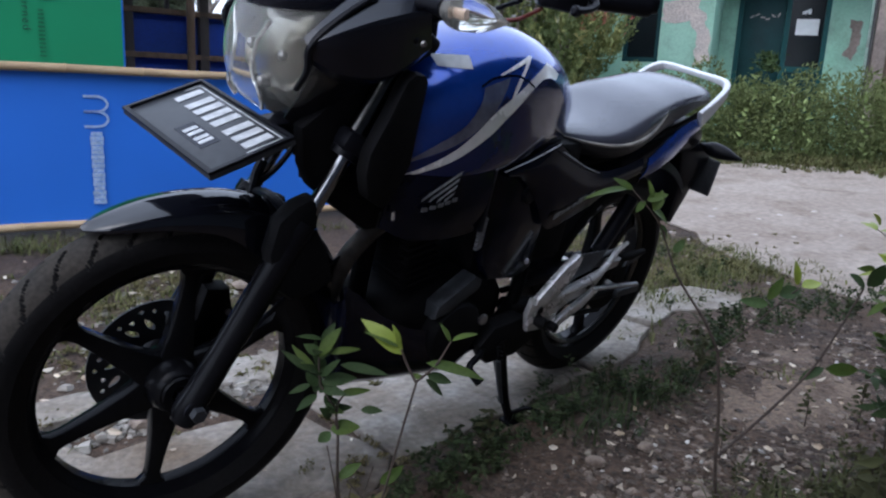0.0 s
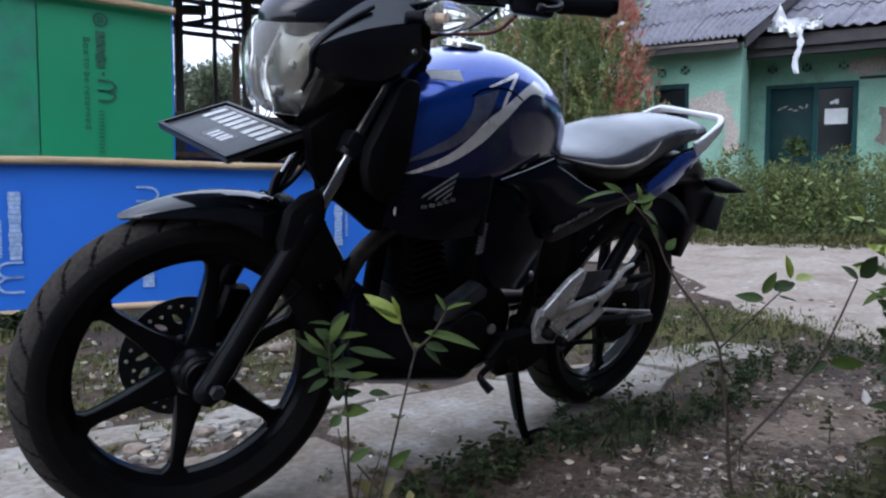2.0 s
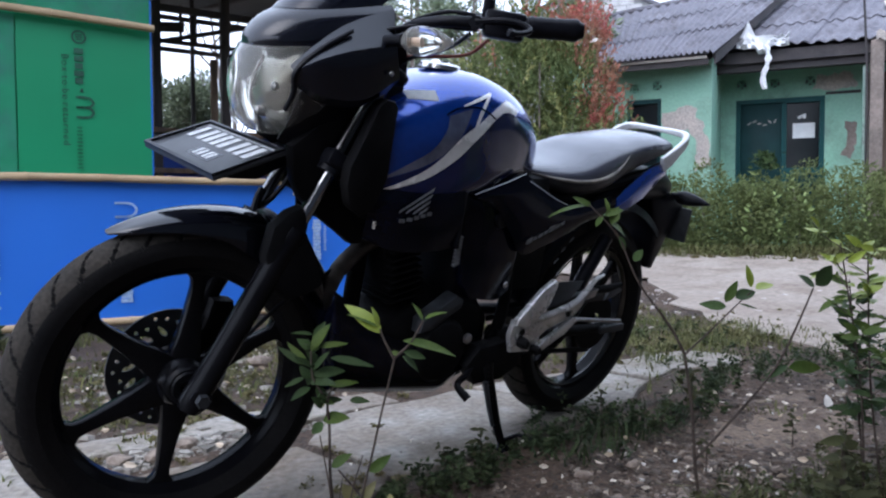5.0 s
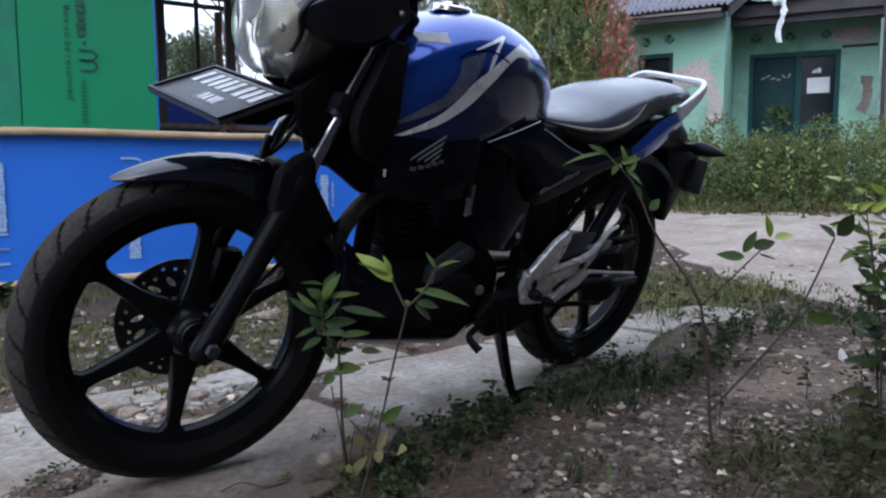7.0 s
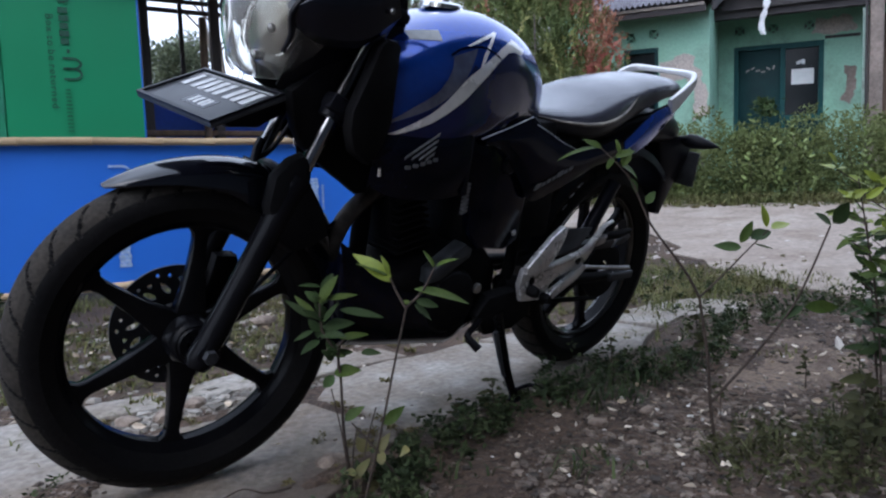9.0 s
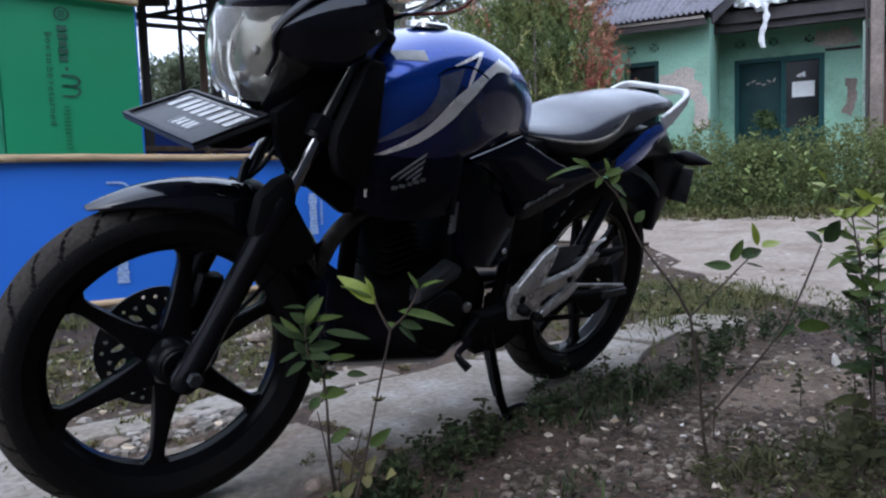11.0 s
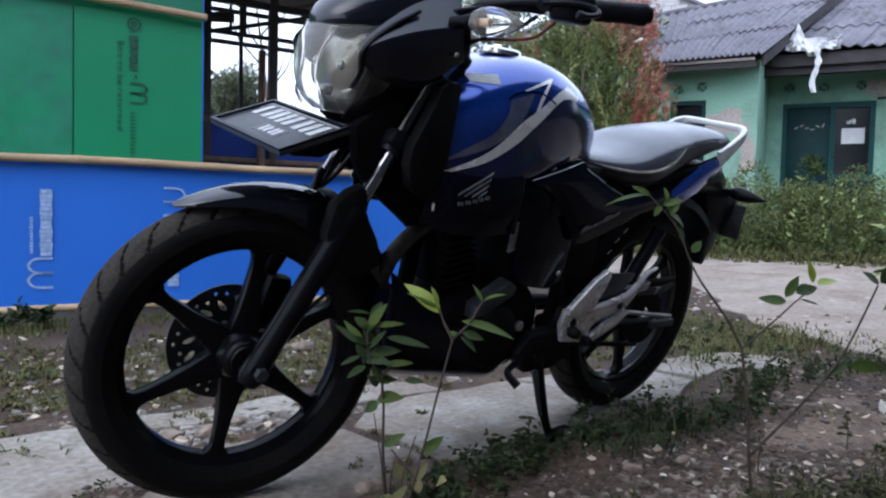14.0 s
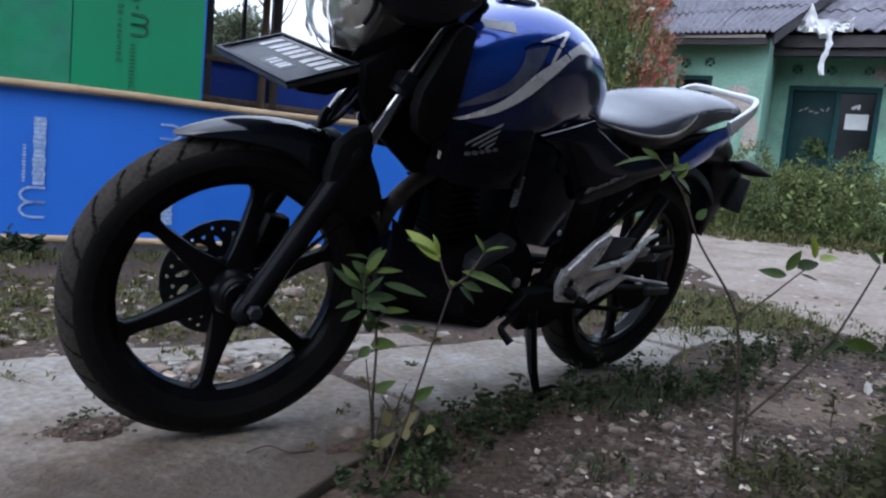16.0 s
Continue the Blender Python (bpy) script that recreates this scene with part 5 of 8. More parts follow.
for k, (x, y, tx, ty, h) in enumerate(((4.2, 7.6, 3.9, 7.8, 3.6), (4.6, 7.4, 5.2, 7.3, 3.8), (4.4, 7.9, 4.4, 8.4, 3.9))):
    bare = thing("bare_tree", "thin leafless grey tree behind the stall", "tree", pose(x, y, 0), group="thin bare trees")
    part("trunk", rod([(0, 0, 0), ((tx - x) * 0.4, (ty - y) * 0.3, h * 0.5), (tx - x, ty - y, h)], [0.04, 0.028, 0.01], 8), M["bark"], bare)
    for j in range(5):
        z = h * (0.4 + 0.1 * j)
        s = 0.45 * (-1) ** j
        part("limb", rod([((tx - x) * z / h, (ty - y) * z / h, z), ((tx - x) * z / h + s * 0.6, (ty - y) * z / h + 0.1, z + 0.3), ((tx - x) * z / h + s, (ty - y) * z / h + 0.1, z + 0.75)], [0.016, 0.012, 0.004], 6), M["bark"], bare)


def build_far_woods():
    rng = np.random.default_rng(111)
    cs, rs = [], []
    for a in np.linspace(0, 356, 90):
        r = rng.uniform(26, 34)
        h = rng.uniform(1.5, 3.0)
        cs.append((r * math.cos(radians(a)), r * math.sin(radians(a)), h * 0.55)); rs.append((1.7, 1.7, h * 0.75))
    p, d = cloud(rng, 9000, cs, rs, 0.6)
    v, f = leaves(rng, p, d + rng.normal(0, 0.6, d.shape), 0.5, 0.28)
    ob = new("far_woods", pydata("far_woods", v, f))
    ob.data.materials.append(M["treeleaf"])
    tagged(ob, "low far line of dark green trees", "woods", kind="stuff")


build_far_woods()


# added building behind the camera, unseen; closes that side and shades the near ground
near = thing("wall_south", "added unseen wall with a low eave that shades the near side", "wall", kind="structure")
part("wall", block((-4.0, -3.5, -0.1), (9.5, -3.3, 4.4)), M["wall_plain"], near, smooth=False)
part("eave", block((-4.2, -3.6, 2.75), (9.6, -1.75, 2.85)), M["fascia"], near, smooth=False)

# ---- motorcycle ----
M.update(
    tyre=material("tyre_rubber", (0.006, 0.006, 0.0065), 0.55, colour2=(0.011, 0.010, 0.010), scale=5, bump=0.0005, bump_scale=140, fine=0.2, specular=0.10),
    black_metal=material("black_wheel_paint", (0.0042, 0.0042, 0.0055), 0.20, colour2=(0.007, 0.007, 0.008), scale=12, bump=0.0003, bump_scale=150, specular=0.10),
    black_plastic=material("black_plastic", (0.0050, 0.0052, 0.0075), 0.36, colour2=(0.0075, 0.0078, 0.011), scale=14, bump=0.0003, bump_scale=220, specular=0.15),
    gloss_black=material("gloss_black", (0.0022, 0.0030, 0.0085), 0.14, colour2=(0.0030, 0.0040, 0.011), scale=9, coat=0.12, fine=0.08, specular=0.14, bump=0.00015, bump_scale=60),
    slate_plastic=material("slate_plastic", (0.0060, 0.0070, 0.0120), 0.22, colour2=(0.0085, 0.0095, 0.0155), scale=7, coat=0.2, fine=0.10, specular=0.42, bump=0.0002, bump_scale=160),
    lamp_housing=material("lamp_housing", (0.34, 0.33, 0.30), 0.14, colour2=(0.14, 0.13, 0.11), scale=16, metal=0.85, bump=0.002, bump_scale=40, fine=0.1),
    mudguard_black=material("mudguard_black", (0.0030, 0.0034, 0.0060), 0.10, colour2=(0.0045, 0.0050, 0.0080), scale=9, coat=0.6, fine=0.08, specular=0.4, bump=0.00012, bump_scale=60),
    engine_black=material("engine_black", (0.0042, 0.0042, 0.0050), 0.6, colour2=(0.0075, 0.0072, 0.0075), scale=18, bump=0.0008, bump_scale=120, specular=0.07),
    blue_paint=material("blue_paint", (0.011, 0.062, 0.38), 0.20, colour2=(0.009, 0.052, 0.31), scale=6, coat=1.0, fine=0.06, metal=0.55),
    navy_paint=material("navy_paint", (0.006, 0.012, 0.070), 0.16, colour2=(0.005, 0.010, 0.055), scale=6, coat=0.7, fine=0.06, specular=0.25),
    silver_decal=material("silver_decal", (0.95, 0.95, 0.93), 0.26, colour2=(0.86, 0.86, 0.85), scale=10, metal=0.25, coat=0.8, fine=0.05),
    grey_decal=material("grey_decal", (0.32, 0.35, 0.46), 0.16, colour2=(0.13, 0.15, 0.24), scale=10, metal=0.6, coat=0.9, fine=0.06),
    chrome=material("chrome", (0.82, 0.82, 0.83), 0.22, colour2=(0.7, 0.7, 0.7), scale=30, metal=1.0, fine=0.08),
    steel=material("worn_steel", (0.40, 0.40, 0.41), 0.35, colour2=(0.28, 0.27, 0.26), scale=30, metal=1.0, fine=0.15),
    silver_paint=material("silver_paint", (0.60, 0.60, 0.59), 0.27, colour2=(0.46, 0.46, 0.46), scale=14, metal=0.6, bump=0.0003, bump_scale=200),
    grey_paint=material("dark_grey_metal", (0.040, 0.044, 0.050), 0.5, colour2=(0.026, 0.028, 0.032), scale=14, metal=0.3),
    vinyl=material("seat_vinyl", (0.040, 0.043, 0.060), 0.25, colour2=(0.056, 0.058, 0.074), scale=5, coat=0.15, bump=0.00025, bump_scale=320, fine=0.08, specular=1.0),
    seat_shade=material("seat_shade_vinyl", (0.016, 0.016, 0.019), 0.42, colour2=(0.024, 0.024, 0.027), scale=9, bump=0.0006, bump_scale=300, specular=0.35),
    worn_sheen=material("worn_edge_sheen", (0.30, 0.28, 0.24), 0.4, colour2=(0.10, 0.096, 0.090), scale=14),
    lens=material("clear_lens", (0.95, 0.95, 0.93), 0.04, scale=6, transmission=0.955, ior=1.22, fine=0.05, colour2=(0.92, 0.91, 0.86)),
    reflector=material("lamp_reflector", (0.62, 0.61, 0.58), 0.09, colour2=(0.42, 0.40, 0.36), scale=16, metal=0.9, bump=0.004, bump_scale=30, fine=0.08),
    bulb=material("bulb", (0.62, 0.45, 0.32), 0.3, scale=9),
    tread=material("dusty_tread", (0.022, 0.021, 0.020), 0.8, colour2=(0.044, 0.038, 0.032), scale=6, bump=0.0008, bump_scale=120, fine=0.25, specular=0.08),
    tube=material("dull_chrome", (0.34, 0.34, 0.35), 0.16, colour2=(0.24, 0.24, 0.25), scale=30, metal=1.0, fine=0.1),
    rail_paint=material("rail_paint", (0.68, 0.69, 0.70), 0.34, colour2=(0.58, 0.59, 0.60), scale=14, metal=0.3, bump=0.0003, bump_scale=200),
    dull_grey=material("dull_grey", (0.22, 0.22, 0.23), 0.4, scale=20, metal=0.4),
    dark_chrome=material("dark_fork_cover", (0.09, 0.09, 0.088), 0.22, colour2=(0.06, 0.06, 0.06), scale=20, metal=1.0, fine=0.1),
    wire=material("red_wire", (0.16, 0.03, 0.02), 0.5, scale=9),
    white_mark=material("plate_white", (0.50, 0.51, 0.52), 0.5, colour2=(0.38, 0.39, 0.40), scale=40, fine=0.15),
    plate_black=material("plate_black", (0.022, 0.024, 0.028), 0.42, colour2=(0.036, 0.038, 0.042), scale=14, fine=0.15, specular=0.4),
    pale_mark=material("pale_emblem", (0.27, 0.28, 0.29), 0.4, metal=0.3, colour2=(0.19, 0.20, 0.21), scale=20),
    dull_mark=material("dull_emblem", (0.17, 0.175, 0.18), 0.4, metal=0.3, colour2=(0.12, 0.125, 0.13), scale=20),
    sticker=material("sticker", (0.55, 0.56, 0.55), 0.45, scale=9),
    rust_pipe=material("exhaust_pipe", (0.085, 0.075, 0.066), 0.5, colour2=(0.03, 0.026, 0.022), scale=14, metal=0.5, fine=0.2),
)
bike = thing("motorcycle", "dark blue motorcycle with silver stripes leaning on its side stand", "motorcycle", pose(0, 0, 0, 14.0))
FRONT, REAR = (-0.004, 0.0, 0.3135), (1.281, 0.0, 0.322)


def shell(bm, thick):
    bmesh.ops.recalc_face_normals(bm, faces=bm.faces)
    bmesh.ops.solidify(bm, geom=list(bm.faces), thickness=thick)
    return bm


def mirror(bm):
    """The same on both sides of the machine."""
    made = bmesh.ops.duplicate(bm, geom=list(bm.verts) + list(bm.edges) + list(bm.faces))
    vs = [g for g in made["geom"] if isinstance(g, bmesh.types.BMVert)]
    bmesh.ops.scale(bm, vec=(1, -1, 1), verts=vs)
    return bm


def tyre_mesh(centre, R, half, bead, pitch):
    segs, prof = 22 * 34, []
    h = (R - bead) * 0.62
    prof += [(bead - 0.004, -0.62 * half, 99), (bead + 0.010, -0.84 * half, 99), (R - h - 0.006, -0.995 * half, 99)]
    for k in range(-18, 19):
        a = math.radians(k * 4.6)
        prof.append((R - h + h * math.cos(a), half * math.sin(a), k * 4.6))
    prof += [(R - h - 0.006, 0.995 * half, 99), (bead + 0.010, 0.84 * half, 99), (bead - 0.004, 0.62 * half, 99)]
    bm = bmesh.new()
    rows, cuts = [], []
    for i in range(segs):
        a = 2 * math.pi * i / segs
        row, cut = [], []
        for r, y, p in prof:
            if 6 < abs(p) < 66:
                side = 1 if p > 0 else 0
                ph = (i / segs * pitch + 0.5 * side - 0.95 * (abs(p) / 60) ** 0.7) % 1.0
                if ph < 0.058:
                    r -= 0.0065 * min(1, (66 - abs(p)) / 12)
                ph2 = (i / segs * pitch + 0.5 * side + 0.45 - 1.5 * (abs(p) / 60) ** 0.75) % 1.0
                if ph2 < 0.035 and abs(p) > 40:
                    r -= 0.005
            row.append(bm.verts.new((centre[0] + r * math.cos(a), centre[1] + y, centre[2] + r * math.sin(a))))
            cut.append(r < (R - h + h * math.cos(radians(p)) if abs(p) < 90 else 0) - 0.003)
        rows.append(row)
        cuts.append(cut)
    n = len(prof)
    for i in range(segs):
        a, b = rows[i], rows[(i + 1) % segs]
        for k in range(n):
            f = bm.faces.new((a[k], a[(k + 1) % n], b[(k + 1) % n], b[k]))
            f.material_index = 1 if abs(prof[k][2]) < 60 and not cuts[i][k] else 0
    return bm


def build_wheel(name, centre, R, half, bead, first, label, rimw):
    e = bead
    prof = [(e + 0.007, -rimw), (e - 0.003, -rimw - 0.003), (e - 0.010, -rimw + 0.002), (e - 0.015, -rimw * 0.62), (e - 0.021, -rimw * 0.5), (e - 0.0225, 0), (e - 0.021, rimw * 0.5), (e - 0.015, rimw * 0.62), (e - 0.010, rimw - 0.002), (e - 0.003, rimw + 0.003), (e + 0.007, rimw)]
    wheel = part(name, turned(prof, centre, 128), M["black_metal"], bike, label)
    tyre = part("tyre", tyre_mesh(centre, R, half, bead, 30), M["tyre"], wheel, "worn black rubber tyre with a dusty tread", auto=28)
    tyre.data.materials.append(M["tread"])
    part("hub", turned([(0.016, -0.058), (0.030, -0.058), (0.033, -0.054), (0.036, -0.054), (0.040, -0.050), (0.044, -0.042), (0.050, -0.026), (0.052, 0.0), (0.050, 0.026), (0.044, 0.042), (0.042, 0.050), (0.016, 0.055)], centre, 48), M["black_metal"], wheel, auto=25)
    outline = []
    for s, w in ((0.030, 0.033), (0.060, 0.028), (0.090, 0.0220), (0.125, 0.0170), (0.160, 0.0140), (0.185, 0.0128), (0.200, 0.015), (e - 0.019, 0.029)):
        outline.append((s, w))
    poly = outline + [(s, -w) for s, w in reversed(outline)]
    mesh = None
    for k in range(6):
        if mesh is None:
            bm = slab(poly, -0.015, 0.015, 0.005)
            for v in bm.verts:
                v.co.y *= 1.25 - 2.2 * min(0.2, v.co.x)
            mesh = mesh_of(bm, "spoke", True, 35)
            mesh.materials.append(M["black_metal"])
        ob = part("spoke", mesh, None, wheel)
        ob.matrix_basis = pose(*centre, 0, -(first + 60 * k), 0)
    return wheel


front_wheel = build_wheel("front_wheel", FRONT, 0.309, 0.046, 0.2335, 23, "black six-spoke cast wheel", 0.026)
rear_wheel = build_wheel("rear_wheel", REAR, 0.322, 0.054, 0.238, 44, "black six-spoke cast wheel with a bright rim", 0.032)
part("rim_band", turned([(0.214, -0.024), (0.222, -0.0315), (0.225, -0.0325), (0.224, -0.028), (0.213, -0.018)], REAR, 96), M["dark_chrome"], rear_wheel, "dark shiny rim edge")
part("sprocket", turned([(0.03, -0.076), (0.088, -0.076), (0.088, -0.070), (0.03, -0.070)], REAR, 44), M["engine_black"], rear_wheel)


def brake_disc(centre, y, r0, r1, parent):
    """A drilled disc: a ring of small cells with those over the holes left out."""
    nr, na = 30, 300
    hole = np.zeros((nr, na), bool)
    rs, an = r0 + (r1 - r0) * (np.arange(nr) + 0.5) / nr, 2 * np.pi * (np.arange(na) + 0.5) / na
    X, Z = rs[:, None] * np.cos(an), rs[:, None] * np.sin(an)
    for k in range(30):
        a = 2 * math.pi * k / 30
        r = (0.109, 0.096, 0.103)[k % 3]
        hole |= (X - r * math.cos(a)) ** 2 + (Z - r * math.sin(a)) ** 2 < 0.0038 ** 2
    for k in range(15):
        a = 2 * math.pi * (k + 0.3) / 15
        dx, dz = X - 0.079 * math.cos(a), Z - 0.079 * math.sin(a)
        u, v = dx * math.cos(a + 0.5) + dz * math.sin(a + 0.5), -dx * math.sin(a + 0.5) + dz * math.cos(a + 0.5)
        hole |= (u / 0.013) ** 2 + (v / 0.0055) ** 2 < 1
    bm = bmesh.new()
    vs = [[bm.verts.new((centre[0] + (r0 + (r1 - r0) * i / nr) * math.cos(2 * math.pi * k / na), y, centre[2] + (r0 + (r1 - r0) * i / nr) * math.sin(2 * math.pi * k / na))) for k in range(na)] for i in range(nr + 1)]
    for i in range(nr):
        for k in range(na):
            if not hole[i, k]:
                bm.faces.new((vs[i][k], vs[i][(k + 1) % na], vs[i + 1][(k + 1) % na], vs[i + 1][k]))
    bmesh.ops.delete(bm, geom=[v for v in bm.verts if not v.link_faces], context="VERTS")
    made = bmesh.ops.extrude_face_region(bm, geom=list(bm.faces))
    bmesh.ops.translate(bm, vec=(0, 0.004, 0), verts=[g for g in made["geom"] if isinstance(g, bmesh.types.BMVert)])
    return part("brake_disc", bm, M["grey_paint"], parent, "drilled dark brake disc", smooth=False)


brake_disc(FRONT, 0.062, 0.046, 0.122, front_wheel)

# fork
U = Vector((0.300, 0, 0.566)).normalized()
base = Vector((-0.003, 0, 0.312))
along = lambda s, y: tuple(base + U * s + Vector((0, y, 0)))
for y in (-0.095, 0.095):
    leg = part("fork_leg", rod([along(-0.030, y), along(-0.012, y), along(0.02, y), along(0.10, y), along(0.33, y), along(0.345, y), along(0.362, y)], [0.020, 0.027, 0.025, 0.0235, 0.0255, 0.029, 0.028], 20), M["black_metal"], bike, "black lower fork leg")
    part("fork_tube", rod([along(0.355, y * 1.05), along(0.50, y * 1.05)], 0.0140, 20), M["tube"], bike, "dull chrome fork tube")
    part("fork_cover", rod([along(0.500, y), along(0.515, y), along(0.66, y), along(0.72, y)], [0.0215, 0.0205, 0.0205, 0.020], 20), M["dark_chrome"], bike)
    part("clamp", rod([along(0.487, y), along(0.522, y)], 0.0265, 18), M["black_plastic"], bike)
    s = -1 if y < 0 else 1
    part("axle_nut", turned([(0.0, y + s * 0.036), (0.012, y + s * 0.036), (0.014, y + s * 0.030), (0.014, y + s * 0.018), (0.0, y + s * 0.018)], (0, 0, 0.313), 6 if s < 0 else 20), M["grey_paint"], bike, auto=20)
    part("axle_lug", turned([(0.0, y + s * 0.022), (0.021, y + s * 0.022), (0.023, y), (0.021, y - s * 0.022), (0.0, y - s * 0.022)], (0, 0, 0.313), 24), M["black_plastic"], bike)
part("axle", rod([(0, -0.12, 0.313), (0, 0.12, 0.313)], 0.008, 12), M["steel"], bike)
part("lower_yoke", block((-0.03, -0.125, -0.018), (0.035, 0.125, 0.018), 0.010, pose(*along(0.515, 0), 0, 28, 0)), M["black_plastic"], bike)
part("upper_yoke", block((-0.03, -0.120, -0.014), (0.04, 0.120, 0.014), 0.010, pose(*along(0.725, 0), 0, 28, 0)), M["black_plastic"], bike)
cal = slab([(0.03, 0.32), (0.10, 0.34), (0.125, 0.40), (0.115, 0.45), (0.07, 0.455), (0.055, 0.40), (0.02, 0.36)], 0.045, 0.095, 0.008)
part("brake_caliper", cal, M["engine_black"], bike, "black brake caliper")
part("caliper_pin", rod([(0.112, 0.04, 0.405), (0.112, 0.102, 0.405)], 0.006, 10), M["steel"], bike)
part("caliper_bracket", slab([(0.0, 0.335), (0.045, 0.36), (0.10, 0.355), (0.115, 0.335), (0.05, 0.318), (0.0, 0.300)], 0.068, 0.080, 0.003), M["black_metal"], bike)
part("brake_hose", rod([(0.10, 0.085, 0.44), (0.06, 0.09, 0.52), (0.09, 0.085, 0.60), (0.19, 0.08, 0.66), (0.26, 0.07, 0.78), (0.30, 0.05, 0.92)], 0.0055, 8, 30), M["black_plastic"], bike)
part("speedometer_cable", rod([(0.02, -0.055, 0.33), (0.09, -0.06, 0.40), (0.20, -0.05, 0.49), (0.32, -0.03, 0.555), (0.37, 0.0, 0.66), (0.34, 0.0, 0.85)], 0.0045, 8, 30), M["black_plastic"], bike)

# front mudguard
ST = [-28.5, -25, -19, -12, -3, 7, 17, 27, 36, 46, 56, 68, 78]
RC = [0.341, 0.342, 0.343, 0.345, 0.348, 0.353, 0.358, 0.362, 0.361, 0.354, 0.345, 0.337, 0.333]
HW = [0.008, 0.030, 0.045, 0.053, 0.059, 0.062, 0.064, 0.065, 0.064, 0.061, 0.057, 0.053, 0.049]
DR = [0.004, 0.011, 0.020, 0.030, 0.042, 0.056, 0.078, 0.096, 0.098, 0.088, 0.078, 0.070, 0.060]
rings = []
for th in np.linspace(-28.5, 78, 46):
    c, w, d = track(ST, RC, th), track(ST, HW, th), track(ST, DR, th)
    a = radians(th)
    row = []
    for t in np.linspace(-1, 1, 21):
        r = c - d * abs(t) ** 2.6 + 0.004 * max(0, 1 - abs(t) * 3)
        row.append((r * math.sin(a), w * math.sin(t * math.pi / 2) ** 1 if abs(t) < 1 else w * t, 0.315 + r * math.cos(a)))
    rings.append(row)
part("front_mudguard", shell(skin(bmesh.new(), rings, closed=False), 0.004), M["mudguard_black"], bike, "glossy black pointed mudguard", auto=50)
stay = slab([(0.100, 0.58), (0.112, 0.638), (0.142, 0.668), (0.170, 0.680), (0.192, 0.664), (0.188, 0.625), (0.220, 0.572), (0.234, 0.520), (0.20, 0.50), (0.155, 0.49), (0.115, 0.52)], -0.116, -0.070, 0.018)
part("mudguard_stay", stay, M["engine_black"], bike)
stay = slab([(0.105, 0.575), (0.165, 0.60), (0.195, 0.620), (0.225, 0.610), (0.230, 0.585), (0.20, 0.53), (0.155, 0.50), (0.12, 0.53)], 0.070, 0.116, 0.014)
part("mudguard_stay", stay, M["engine_black"], bike)
part("cable_guide", rod([(0.15, 0.075, 0.62), (0.165, 0.085, 0.665), (0.175, 0.09, 0.68)], 0.010, 8), M["black_plastic"], bike)
part("fork_brace", rod([(0.160, -0.08, 0.625), (0.15, 0.0, 0.645), (0.160, 0.08, 0.625)], 0.009, 10, 16), M["black_plastic"], bike)

# the fork stands turned a little to the far side
STEER = Matrix.Translation((0.316, 0, 0.761)) @ Matrix.Rotation(radians(-7.0), 4, Vector((0.468, 0, 0.8836))) @ Matrix.Translation((-0.30, 0, -0.76))
for ob in list(bike.children):
    if ob != rear_wheel:
        ob.matrix_basis = (Matrix.Translation((0.012, 0, -0.011)) if ob.name.startswith("front_mudguard") else Matrix()) @ STEER @ ob.matrix_basis

# number plate, lying nearly flat in front of the lamp, its characters as plain bars
PLATE = Matrix.Translation((0.046, 0.028, 0.7655)) @ Matrix.Rotation(radians(-21.0), 4, "Y") @ Matrix.Rotation(radians(1.5), 4, "X")
plate_bm = slab([(-0.072, -0.145), (0.072, -0.145), (0.072, 0.145), (-0.072, 0.145)], -0.006, 0.004, 0.003, axes="xy")
plate = part("number_plate", plate_bm, M["plate_black"], bike, "black number plate with white characters as bars")
plate.matrix_basis = PLATE
rim_bm = bmesh.new()
for lo, hi in (((-0.072, -0.145), (-0.064, 0.145)), ((0.066, -0.145), (0.072, 0.145)), ((-0.064, -0.145), (0.066, -0.138)), ((-0.064, 0.138), (0.066, 0.145))):
    box(rim_bm, (lo[0], lo[1], 0.004), (hi[0], hi[1], 0.009))
part("plate_holder", rim_bm, M["black_plastic"], plate, smooth=False)
for k, y in enumerate((0.108, 0.070, 0.042, 0.014, -0.014, -0.052, -0.080, -0.108)):
    part("plate_bar", block((0.004, y - 0.009, 0.004), (0.052, y + 0.009, 0.0052)), M["white_mark"], plate, smooth=False)
for k, y in enumerate((0.030, 0.014, -0.006, -0.020)):
    part("plate_bar", block((-0.038, y - 0.005 - 0.03, 0.004), (-0.014, y + 0.005 - 0.03, 0.0052)), M["white_mark"], plate, smooth=False)
for lo, hi in (((0.058, -0.130), (0.060, 0.130)), ((-0.002, -0.130), (0.058, -0.128)), ((0.03, 0.128), (0.058, 0.130))):
    part("plate_line", block((lo[0], lo[1], 0.004), (hi[0], hi[1], 0.0052)), M["white_mark"], plate, smooth=False)
part("recess", block((-0.044, -0.066, 0.004), (-0.010, 0.020, 0.0046)), M["gloss_black"], plate, smooth=False)
part("plate_bracket", slab([(0.04, 0.735), (0.10, 0.765), (0.19, 0.785), (0.20, 0.75), (0.13, 0.715), (0.07, 0.715)], -0.005, 0.055, 0.006), M["black_plastic"], bike)

# ---- headlamp and front cowl ----
def hoop(xf, xs, w, z, n=25, p=2.4, back=0.0):
    """A level curve round the front: nose at xf, ends at xs, half width w."""
    row = []
    for t in np.linspace(-1, 1, n):
        a = t * math.pi / 2
        y = w * math.copysign(abs(math.sin(a)) ** (2 / p), a)
        x = xs - (xs - xf) * max(0.0, math.cos(a)) ** (2 / p) + back * abs(t)
        row.append((x, y, z))
    return row


